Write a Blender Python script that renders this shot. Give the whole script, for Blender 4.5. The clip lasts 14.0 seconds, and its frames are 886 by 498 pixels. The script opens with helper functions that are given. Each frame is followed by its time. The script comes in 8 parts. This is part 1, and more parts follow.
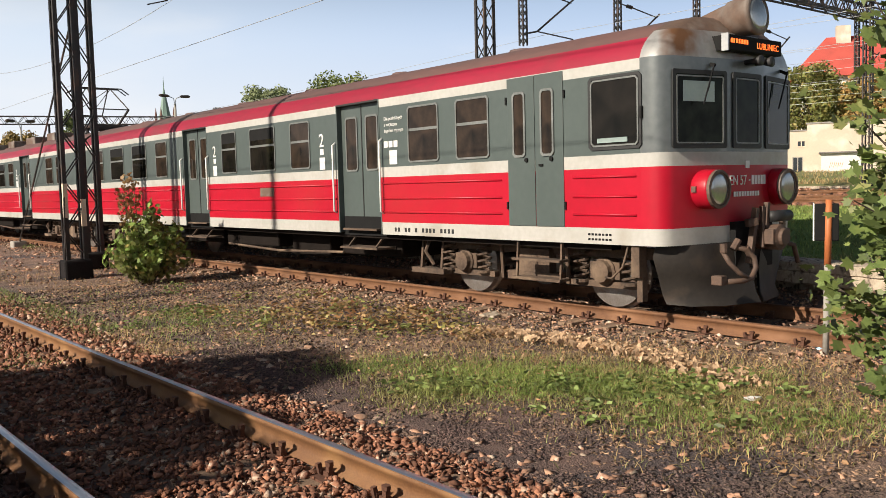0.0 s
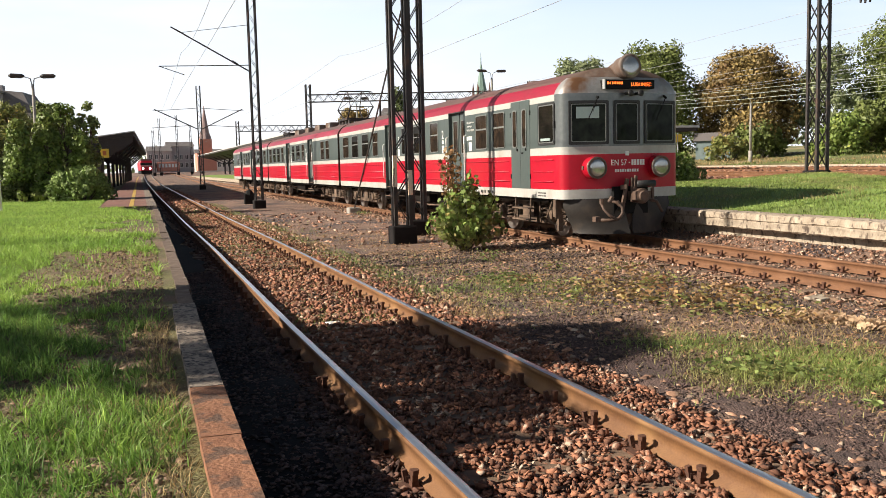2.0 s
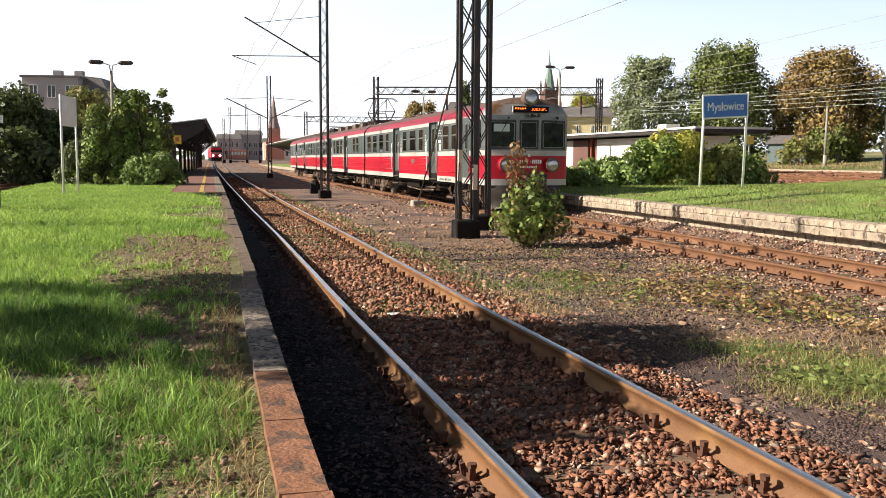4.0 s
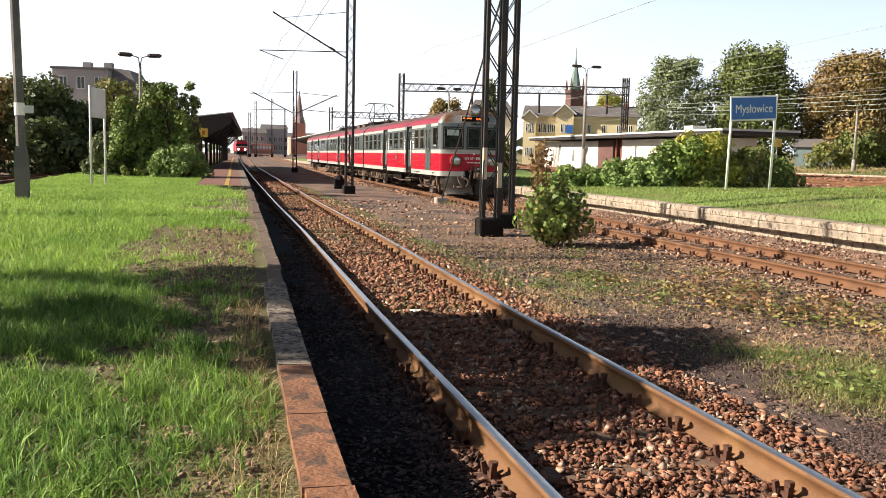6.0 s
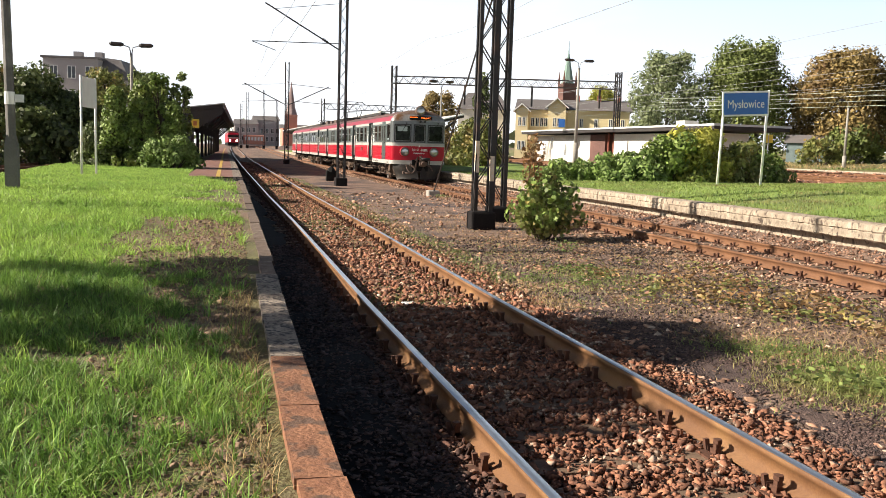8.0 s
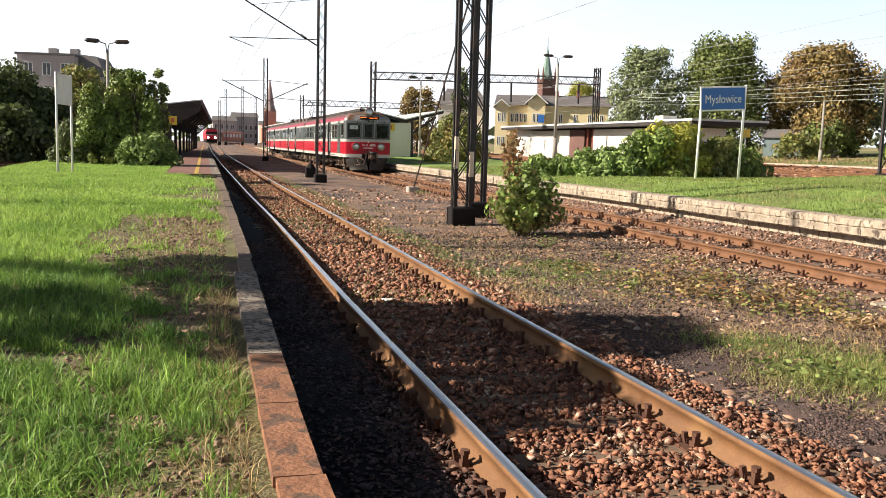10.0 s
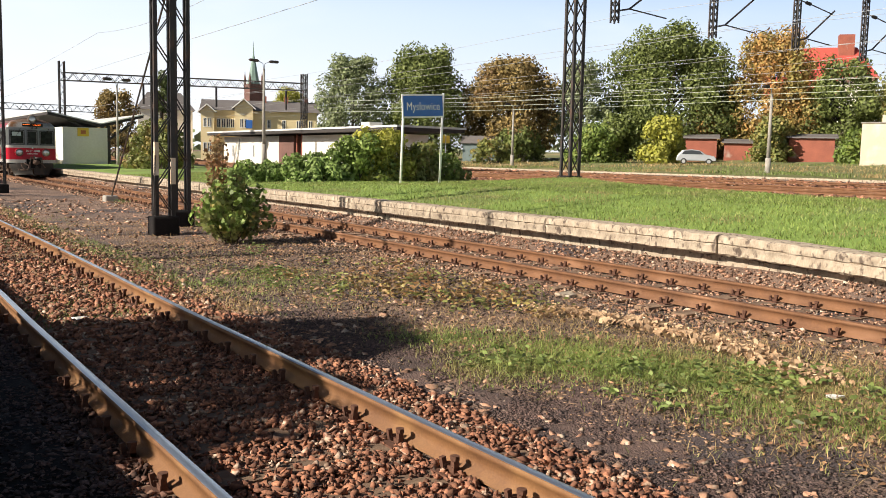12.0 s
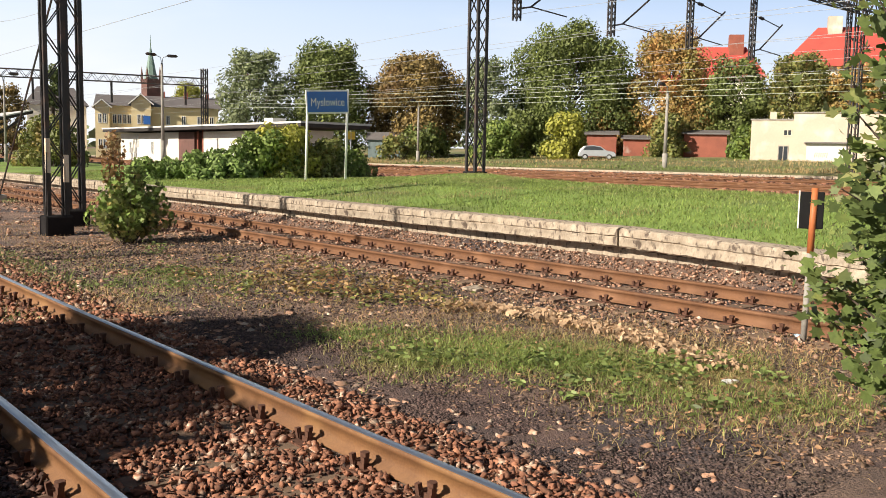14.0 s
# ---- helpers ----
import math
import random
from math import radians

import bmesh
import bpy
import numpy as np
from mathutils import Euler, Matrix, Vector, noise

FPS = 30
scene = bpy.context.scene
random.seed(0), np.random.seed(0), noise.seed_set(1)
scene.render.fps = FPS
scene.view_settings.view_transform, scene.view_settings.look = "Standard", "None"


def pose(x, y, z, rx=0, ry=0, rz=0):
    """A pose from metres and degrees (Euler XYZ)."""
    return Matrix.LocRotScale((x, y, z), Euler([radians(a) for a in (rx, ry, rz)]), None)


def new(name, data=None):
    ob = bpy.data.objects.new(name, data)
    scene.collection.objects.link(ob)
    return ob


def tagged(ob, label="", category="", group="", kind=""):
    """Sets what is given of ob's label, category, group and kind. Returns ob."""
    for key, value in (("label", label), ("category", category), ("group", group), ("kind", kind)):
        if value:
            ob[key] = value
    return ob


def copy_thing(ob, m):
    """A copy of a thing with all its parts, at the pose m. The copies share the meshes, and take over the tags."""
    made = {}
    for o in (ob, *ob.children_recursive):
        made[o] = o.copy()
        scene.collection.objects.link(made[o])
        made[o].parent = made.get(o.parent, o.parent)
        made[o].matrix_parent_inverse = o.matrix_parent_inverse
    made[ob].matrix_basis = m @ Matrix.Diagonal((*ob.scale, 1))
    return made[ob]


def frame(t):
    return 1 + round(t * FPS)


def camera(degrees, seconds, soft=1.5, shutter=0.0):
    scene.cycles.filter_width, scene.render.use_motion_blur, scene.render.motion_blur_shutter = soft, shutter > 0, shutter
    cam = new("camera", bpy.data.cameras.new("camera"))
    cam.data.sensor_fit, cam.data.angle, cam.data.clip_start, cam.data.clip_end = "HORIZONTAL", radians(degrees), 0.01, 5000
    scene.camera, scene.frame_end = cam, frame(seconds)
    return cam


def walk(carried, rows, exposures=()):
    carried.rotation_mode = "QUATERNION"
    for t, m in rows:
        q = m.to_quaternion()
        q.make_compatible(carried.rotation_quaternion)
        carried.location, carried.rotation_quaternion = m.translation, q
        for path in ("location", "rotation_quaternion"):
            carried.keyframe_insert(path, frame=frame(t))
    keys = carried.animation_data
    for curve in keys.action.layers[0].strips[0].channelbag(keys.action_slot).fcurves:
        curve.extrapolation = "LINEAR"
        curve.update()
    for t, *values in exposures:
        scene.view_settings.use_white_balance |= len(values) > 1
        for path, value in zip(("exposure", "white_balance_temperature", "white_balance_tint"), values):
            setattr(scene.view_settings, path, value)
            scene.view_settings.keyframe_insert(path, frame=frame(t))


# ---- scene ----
cam = camera(53.75, 14.0, soft=0.8)

# seconds, place, heading, tilt, lean
PATH = [
    (0, 0.140, -0.022, 1.653, -40.11, -4.19, 1.52), (0.5, 0.096, -0.031, 1.662, -31.42, -4.45, 1.19),
    (1, 0.073, -0.018, 1.655, -26.92, -4.86, 1.23), (1.5, 0.063, -0.009, 1.651, -22.96, -5.22, 1.53),
    (2, 0.053, -0.015, 1.657, -20.12, -5.51, 1.34), (2.5, 0.052, -0.013, 1.661, -18.63, -5.65, 0.99),
    (3, 0.048, -0.005, 1.654, -18.49, -5.79, 0.28), (3.5, 0.037, -0.008, 1.655, -17.77, -5.88, -0.20),
    (4, 0.026, -0.016, 1.657, -16.08, -5.82, -0.32), (6.5, 0.005, -0.004, 1.655, -14.62, -6.10, -1.36),
    (7, 0.002, -0.009, 1.657, -14.76, -6.21, -1.50), (7.5, 0.000, 0.000, 1.653, -15.00, -6.36, -1.74),
    (8, -0.002, -0.007, 1.653, -15.21, -6.45, -1.81), (10.5, 0.021, 0.001, 1.652, -17.64, -6.70, -1.28),
    (11, 0.049, 0.006, 1.652, -21.79, -6.29, -1.05), (11.5, 0.091, 0.004, 1.647, -28.41, -6.01, -1.12),
    (12, 0.122, 0.007, 1.644, -35.13, -5.83, -1.27), (12.5, 0.125, 0.000, 1.647, -39.35, -5.65, -1.13),
    (13, 0.127, 0.005, 1.642, -41.77, -5.61, -1.16), (13.5, 0.130, 0.015, 1.639, -41.60, -5.72, -1.23),
    (14, 0.124, 0.009, 1.634, -41.25, -5.94, -1.08)]
walk(cam, [(t, pose(x, y, z, 90 + p, 0, h) @ pose(0, 0, 0, 0, 0, -r)) for t, x, y, z, h, p, r in PATH],
     exposures=[(0.0, 0.37), (0.5, 0.45), (1.5, 0.61), (4.0, 0.74), (6.5, 0.78), (8.0, 0.82), (10.5, 0.81), (11.5, 0.67), (12.5, 0.57), (14.0, 0.51)])

# ---- light ----
SUN_UP, SUN_AZ = 29.5, 173.0      # height, and bearing of the sun, counted from +x towards +y
sun_dir = Vector((math.cos(radians(SUN_UP)) * math.cos(radians(SUN_AZ)), math.cos(radians(SUN_UP)) * math.sin(radians(SUN_AZ)), math.sin(radians(SUN_UP))))
sun = new("sun", bpy.data.lights.new("sun", "SUN"))
sun.data.energy, sun.data.angle, sun.data.color = 5.5, radians(0.55), (1.0, 0.895, 0.765)
sun.rotation_euler = sun_dir.to_track_quat("Z", "Y").to_euler()
world = bpy.data.worlds.new("world")
scene.world = world
world.use_nodes = True
wn = world.node_tree
sky = wn.nodes.new("ShaderNodeTexSky")
sky.sky_type, sky.sun_disc = "NISHITA", False
sky.sun_elevation, sky.sun_rotation = radians(SUN_UP), radians(90 - SUN_AZ)
sky.air_density, sky.dust_density, sky.ozone_density = 1.0, 2.2, 1.4
# clear sky overhead, paling into bright haze towards the horizon
co_w, sep_w = wn.nodes.new("ShaderNodeTexCoord"), wn.nodes.new("ShaderNodeSeparateXYZ")
wn.links.new(co_w.outputs["Generated"], sep_w.inputs[0])


def w_range(src, a, b, lo, hi):
    r = wn.nodes.new("ShaderNodeMapRange")
    r.interpolation_type = "SMOOTHSTEP"
    for key, v in (("From Min", a), ("From Max", b), ("To Min", lo), ("To Max", hi)):
        r.inputs[key].default_value = v
    wn.links.new(src, r.inputs["Value"])
    return r.outputs[0]


def w_mix(fac, a, b):
    m = wn.nodes.new("ShaderNodeMix")
    m.data_type = "RGBA"
    wn.links.new(fac, m.inputs["Factor"])
    for key, v in (("A", a), ("B", b)):
        if isinstance(v, tuple):
            m.inputs[key].default_value = (*v, 1)
        else:
            wn.links.new(v, m.inputs[key])
    return m.outputs["Result"]


dim = wn.nodes.new("ShaderNodeVectorMath")
dim.operation = "SCALE"
dim.inputs["Scale"].default_value = 0.042
wn.links.new(sky.outputs[0], dim.inputs[0])
left = w_mix(w_range(sep_w.outputs["Z"], 0.0, 0.22, 0, 1), (0.93, 0.95, 0.98), (0.72, 0.83, 0.97))
right = w_mix(w_range(sep_w.outputs["Z"], 0.0, 0.22, 0, 1), (0.84, 0.89, 0.96), (0.50, 0.66, 0.92))
haze = w_mix(w_range(sep_w.outputs["X"], 0.1, 0.95, 0, 1), left, right)
# thin veils of high cloud
veil_map, veil = wn.nodes.new("ShaderNodeMapping"), wn.nodes.new("ShaderNodeTexNoise")
veil_map.inputs["Scale"].default_value = (1.0, 1.0, 3.5)
wn.links.new(co_w.outputs["Generated"], veil_map.inputs[0])
wn.links.new(veil_map.outputs[0], veil.inputs["Vector"])
veil.inputs["Scale"].default_value, veil.inputs["Detail"].default_value = 2.6, 5.0
haze = w_mix(w_range(veil.outputs["Fac"], 0.42, 0.72, 0, 0.75), haze, (0.95, 0.96, 0.98))
wn.links.new(w_mix(w_range(sep_w.outputs["Z"], 0.15, 0.34, 0, 1), haze, dim.outputs[0]), wn.nodes["Background"].inputs[0])
wn.nodes["Background"].inputs[1].default_value = 0.76

R = np.random.RandomState(7)


# ---- materials ----
def mat(name, a, b=None, rough=0.8, scale=3.0, fine=40.0, bump=0.15, metal=0.0, c=None, c_scale=0.6, c_lo=0.52, c_hi=0.68, island=0.0, stretch=(1, 1, 1), bdist=0.02, spec=0.5, translucent=0.0, objrand=0.0):
    """Two colours mixed by noise at two scales, a third one in blotches, and fine relief."""
    m = bpy.data.materials.new(name)
    m.use_nodes = True
    nt = m.node_tree
    n, link = nt.nodes, nt.links.new
    p = n["Principled BSDF"]
    b = b or tuple(v * 0.7 for v in a)
    co = n.new("ShaderNodeTexCoord")
    mp = n.new("ShaderNodeMapping")
    mp.inputs["Scale"].default_value = stretch
    link(co.outputs["Object"], mp.inputs[0])
    def noisy(s, d=4.0):
        t = n.new("ShaderNodeTexNoise")
        t.inputs["Scale"].default_value, t.inputs["Detail"].default_value = s, d
        link(mp.outputs[0], t.inputs["Vector"])
        return t
    t1, t2 = noisy(scale), noisy(fine, 3.0)
    add = n.new("ShaderNodeMath")
    add.operation = "MULTIPLY_ADD"
    link(t2.outputs["Fac"], add.inputs[0])
    add.inputs[1].default_value = 0.6
    half = n.new("ShaderNodeMath")
    half.operation = "MULTIPLY"
    link(t1.outputs["Fac"], half.inputs[0])
    half.inputs[1].default_value = 1.0
    link(half.outputs[0], add.inputs[2])
    ramp = n.new("ShaderNodeMapRange")
    ramp.inputs["From Min"].default_value, ramp.inputs["From Max"].default_value = 0.55, 1.05
    link(add.outputs[0], ramp.inputs["Value"])
    mix = n.new("ShaderNodeMix")
    mix.data_type = "RGBA"
    mix.inputs["A"].default_value, mix.inputs["B"].default_value = (*a, 1), (*b, 1)
    link(ramp.outputs[0], mix.inputs["Factor"])
    out = mix.outputs["Result"]
    if c:
        t3 = noisy(c_scale, 5.0)
        r3 = n.new("ShaderNodeMapRange")
        r3.inputs["From Min"].default_value, r3.inputs["From Max"].default_value = c_lo, c_hi
        link(t3.outputs["Fac"], r3.inputs["Value"])
        m3 = n.new("ShaderNodeMix")
        m3.data_type = "RGBA"
        link(r3.outputs[0], m3.inputs["Factor"])
        link(out, m3.inputs["A"])
        m3.inputs["B"].default_value = (*c, 1)
        out = m3.outputs["Result"]
    if island or objrand:
        if island:
            g = n.new("ShaderNodeNewGeometry")
            src = g.outputs["Random Per Island"]
        else:
            g = n.new("ShaderNodeObjectInfo")
            src = g.outputs["Random"]
        k = n.new("ShaderNodeMapRange")
        w = island or objrand
        k.inputs["To Min"].default_value, k.inputs["To Max"].default_value = 1 - w, 1 + w
        link(src, k.inputs["Value"])
        hs = n.new("ShaderNodeHueSaturation")
        link(k.outputs[0], hs.inputs["Value"])
        link(out, hs.inputs["Color"])
        out = hs.outputs[0]
    link(out, p.inputs["Base Color"])
    p.inputs["Roughness"].default_value, p.inputs["Metallic"].default_value = rough, metal
    p.inputs["Specular IOR Level"].default_value = spec
    if bump:
        bp = n.new("ShaderNodeBump")
        bp.inputs["Strength"].default_value, bp.inputs["Distance"].default_value = bump, bdist
        link(add.outputs[0], bp.inputs["Height"])
        link(bp.outputs[0], p.inputs["Normal"])
    if translucent:
        tr = n.new("ShaderNodeBsdfTranslucent")
        link(out, tr.inputs["Color"])
        ms = n.new("ShaderNodeMixShader")
        ms.inputs[0].default_value = translucent
        link(p.outputs[0], ms.inputs[1])
        link(tr.outputs[0], ms.inputs[2])
        link(ms.outputs[0], n["Material Output"].inputs["Surface"])
    return m


def glow(name, col, power):
    m = mat(name, col, col, rough=0.4, bump=0)
    p = m.node_tree.nodes["Principled BSDF"]
    p.inputs["Emission Color"].default_value, p.inputs["Emission Strength"].default_value = (*col, 1), power
    return m


M = dict(
    soil=mat("soil", (0.285, 0.185, 0.132), (0.125, 0.084, 0.066), rough=0.95, scale=1.3, fine=55, bump=1.0, c=(0.085, 0.064, 0.062), c_scale=0.45, c_lo=0.51, c_hi=0.63, bdist=0.05),
    yard=mat("yard", (0.21, 0.15, 0.115), (0.11, 0.08, 0.062), rough=0.95, scale=0.5, fine=9, bump=0.5, c=(0.14, 0.13, 0.055), c_scale=0.12),
    turf_soil=mat("turf_soil", (0.19, 0.185, 0.07), (0.10, 0.085, 0.045), rough=0.95, scale=2.2, fine=34, bump=1.0, c=(0.20, 0.135, 0.095), c_scale=0.9, c_lo=0.50, c_hi=0.60, bdist=0.05),
    turf_far=mat("turf_far", (0.23, 0.33, 0.065), (0.15, 0.24, 0.045), rough=0.95, scale=0.7, fine=22, bump=0.6, c=(0.15, 0.17, 0.06), c_scale=0.3, bdist=0.05),
    bank=mat("bank", (0.20, 0.20, 0.075), (0.11, 0.125, 0.04), rough=0.95, scale=0.3, fine=5, bump=0.5, c=(0.28, 0.23, 0.11), c_scale=0.1),
    ballast=mat("ballast", (0.34, 0.155, 0.086), (0.155, 0.066, 0.042), rough=0.9, scale=6, fine=60, bump=0.15, island=0.55, c=(0.46, 0.34, 0.25), c_scale=9.0, c_lo=0.58, c_hi=0.65),
    ballast_tan=mat("ballast_tan", (0.40, 0.235, 0.15), (0.17, 0.085, 0.055), rough=0.9, scale=6, fine=60, bump=0.15, island=0.7, c=(0.46, 0.37, 0.28), c_scale=9.0, c_lo=0.56, c_hi=0.64),
    leaf_litter=mat("leaf_litter", (0.56, 0.41, 0.26), (0.36, 0.22, 0.12), rough=0.8, scale=4, bump=0, island=0.45, translucent=0.15),
    t_glass_cab=mat("t_glass_cab", (0.024, 0.031, 0.021), (0.005, 0.007, 0.005), rough=0.04, scale=2.6, fine=5, bump=0.0, spec=0.06),
    # darker copy of the ballast, with the platform's shade in the colour
    ballast_shaded=mat("ballast_shaded", (0.16, 0.078, 0.052), (0.06, 0.032, 0.025), rough=0.9, scale=6, fine=60, bump=0.3, island=0.75, c=(0.30, 0.20, 0.14), c_scale=5.0, c_lo=0.60, c_hi=0.68),
    cinder=mat("cinder", (0.135, 0.093, 0.072), (0.065, 0.047, 0.041), rough=0.95, scale=6, fine=40, bump=0.2, island=0.7, c=(0.30, 0.19, 0.12), c_scale=1.2, c_lo=0.5, c_hi=0.6),
    rust_old=mat("rust_old", (0.19, 0.086, 0.036), (0.105, 0.047, 0.022), rough=0.8, scale=3, fine=50, bump=0.2, c=(0.24, 0.12, 0.06), c_scale=1.5),
    rust=mat("rust", (0.215, 0.103, 0.038), (0.13, 0.058, 0.023), rough=0.72, scale=3, fine=60, bump=0.2, c=(0.27, 0.145, 0.056), c_scale=1.2),
    rust_dark=mat("rust_dark", (0.13, 0.055, 0.030), (0.07, 0.032, 0.02), rough=0.85, scale=12, fine=80, bump=0.3),
    rail_head=mat("rail_head", (0.66, 0.70, 0.76), (0.52, 0.55, 0.60), rough=0.28, scale=2, fine=30, bump=0.03, metal=0.9, stretch=(6, 0.4, 6)),
    rail_dull=mat("rail_dull", (0.24, 0.12, 0.065), (0.17, 0.08, 0.045), rough=0.6, scale=2, fine=30, bump=0.05, metal=0.2),
    sleeper=mat("sleeper", (0.25, 0.165, 0.105), (0.14, 0.09, 0.06), rough=0.9, scale=3, fine=30, bump=0.5, stretch=(0.4, 4, 4), objrand=0.25),
    kerb=mat("kerb", (0.34, 0.285, 0.225), (0.18, 0.14, 0.11), rough=0.9, scale=7, fine=34, bump=0.8, c=(0.05, 0.042, 0.038), c_scale=27.0, c_lo=0.47, c_hi=0.62, objrand=0.10),
    kerb_earth=mat("kerb_earth", (0.19, 0.135, 0.098), (0.085, 0.060, 0.047), rough=0.95, scale=6, fine=30, bump=0.9, c=(0.28, 0.235, 0.19), c_scale=5.0, c_lo=0.57, c_hi=0.64, objrand=0.15),
    kerb_red=mat("kerb_red", (0.36, 0.17, 0.09), (0.22, 0.095, 0.05), rough=0.9, scale=7, fine=40, bump=0.8, objrand=0.15, c=(0.13, 0.075, 0.05), c_scale=9.0, c_lo=0.53, c_hi=0.62),
    grit=mat("grit", (0.15, 0.096, 0.080), (0.058, 0.041, 0.039), rough=0.95, scale=2.5, fine=60, bump=0.9, island=0.7),
    cinder_earth=mat("cinder_earth", (0.165, 0.104, 0.084), (0.070, 0.048, 0.043), rough=0.95, scale=3.0, fine=70, bump=1.0, bdist=0.04),
    # soot, taken near black so that it also holds the platform's shade
    soot_shade=mat("soot_shade", (0.022, 0.019, 0.019), (0.012, 0.011, 0.011), rough=0.95, spec=0.2, scale=3, fine=40, bump=0.5),
    clod=mat("clod", (0.27, 0.18, 0.12), (0.14, 0.09, 0.065), rough=0.95, scale=6, fine=40, bump=0.2, island=0.5),
    concrete=mat("concrete", (0.47, 0.395, 0.30), (0.27, 0.215, 0.155), rough=0.9, scale=6.0, fine=34, bump=0.8, stretch=(1, 1.0, 0.6), c=(0.12, 0.09, 0.068), c_scale=11.0, c_lo=0.545, c_hi=0.64, objrand=0.10),
    concrete_grey=mat("concrete_grey", (0.36, 0.34, 0.30), (0.25, 0.23, 0.20), rough=0.9, scale=3, fine=30, bump=0.3),
    paving=mat("paving", (0.22, 0.105, 0.075), (0.15, 0.075, 0.06), rough=0.85, scale=1, fine=14, bump=0.2, objrand=0.12),
    yellow_line=mat("yellow_line", (0.55, 0.36, 0.07), (0.42, 0.27, 0.06), rough=0.7),
    steel_black=mat("steel_black", (0.035, 0.030, 0.028), (0.022, 0.019, 0.018), rough=0.6, scale=3, fine=40, bump=0.1, c=(0.075, 0.042, 0.028), c_scale=2.0),
    steel_grey=mat("steel_grey", (0.42, 0.43, 0.43), (0.33, 0.34, 0.34), rough=0.5, scale=4, fine=40, bump=0.05, metal=0.3),
    white_paint=mat("white_paint", (0.80, 0.80, 0.77), (0.70, 0.69, 0.65), rough=0.5, bump=0.03),
    sign_blue=mat("sign_blue", (0.035, 0.15, 0.50), (0.030, 0.13, 0.44), rough=0.4, bump=0.02),
    sign_yellow=mat("sign_yellow", (0.75, 0.52, 0.04), (0.68, 0.46, 0.04), rough=0.5, bump=0.02),
    wire_pale=mat("wire_pale", (0.55, 0.60, 0.45), (0.45, 0.50, 0.38), rough=0.5, bump=0),
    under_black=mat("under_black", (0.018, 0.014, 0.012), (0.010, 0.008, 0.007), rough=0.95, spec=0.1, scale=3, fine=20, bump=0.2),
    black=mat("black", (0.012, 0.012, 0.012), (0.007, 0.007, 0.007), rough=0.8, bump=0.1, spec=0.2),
    orange_paint=mat("orange_paint", (0.52, 0.17, 0.05), (0.40, 0.12, 0.04), rough=0.6, bump=0.1),
    marker=mat("marker", (0.70, 0.46, 0.22), (0.75, 0.70, 0.62), rough=0.7, scale=1.5, bump=0.05),
    litter=mat("litter", (0.35, 0.62, 0.85), (0.7, 0.8, 0.88), rough=0.4, scale=9, bump=0.1),
    # train
    t_red=mat("t_red", (0.43, 0.006, 0.024), (0.35, 0.005, 0.018), rough=0.40, scale=0.9, fine=8, bump=0.03, c=(0.37, 0.014, 0.022), c_scale=0.5, spec=0.3),
    t_red_roof=mat("t_red_roof", (0.30, 0.012, 0.036), (0.21, 0.016, 0.030), rough=0.45, scale=0.8, fine=10, bump=0.05, c=(0.15, 0.035, 0.036), c_scale=0.9, stretch=(1, 0.4, 1)),
    t_roof=mat("t_roof", (0.15, 0.075, 0.065), (0.10, 0.06, 0.055), rough=0.7, scale=0.7, fine=9, bump=0.1, c=(0.09, 0.07, 0.065), c_scale=0.6, stretch=(1.5, 0.4, 1)),
    t_grey=mat("t_grey", (0.078, 0.098, 0.092), (0.062, 0.080, 0.075), rough=0.42, scale=0.7, fine=9, bump=0.03),
    t_white=mat("t_white", (0.46, 0.45, 0.42), (0.36, 0.35, 0.315), rough=0.5, scale=0.9, fine=14, bump=0.05, c=(0.30, 0.27, 0.22), c_scale=1.3, c_lo=0.55, c_hi=0.75),
    t_front=mat("t_front", (0.17, 0.185, 0.185), (0.12, 0.135, 0.135), rough=0.33, scale=1.5, fine=12, bump=0.05, metal=0.45, c=(0.30, 0.31, 0.30), c_scale=1.6, c_lo=0.58, c_hi=0.72),
    t_front_rust=mat("t_front_rust", (0.36, 0.355, 0.34), (0.25, 0.25, 0.245), rough=0.40, scale=1.6, fine=14, bump=0.08, metal=0.3, c=(0.17, 0.085, 0.042), c_scale=1.3, c_lo=0.52, c_hi=0.66),
    t_rusty=mat("t_rusty", (0.14, 0.085, 0.058), (0.095, 0.065, 0.05), rough=0.7, scale=2, fine=20, bump=0.2, c=(0.22, 0.195, 0.17), c_scale=1.5),
    t_under=mat("t_under", (0.13, 0.085, 0.056), (0.045, 0.031, 0.023), rough=0.9, scale=4, fine=30, bump=0.3, c=(0.21, 0.145, 0.095), c_scale=2),
    t_plough=mat("t_plough", (0.034, 0.029, 0.025), (0.020, 0.018, 0.016), rough=0.6, scale=2, fine=20, bump=0.15, c=(0.06, 0.045, 0.034), c_scale=1.8, spec=0.3),
    t_glass=mat("t_glass", (0.020, 0.017, 0.014), (0.006, 0.006, 0.005), rough=0.04, scale=1.6, fine=4, bump=0.0, spec=0.12),
    t_glass_warm=mat("t_glass_warm", (0.050, 0.034, 0.024), (0.010, 0.009, 0.008), rough=0.08, scale=2.2, fine=6, bump=0.0, spec=0.12),
    t_frame=mat("t_frame", (0.24, 0.25, 0.24), (0.13, 0.14, 0.13), rough=0.45, scale=3, bump=0.03, metal=0.3),
    t_rubber=mat("t_rubber", (0.025, 0.025, 0.025), rough=0.6, bump=0.05),
    t_blind=mat("t_blind", (0.34, 0.42, 0.40), (0.28, 0.36, 0.34), rough=0.5, bump=0.02),
    t_lens=mat("t_lens", (0.42, 0.43, 0.42), (0.30, 0.31, 0.30), rough=0.12, metal=0.6, scale=6, bump=0.02),
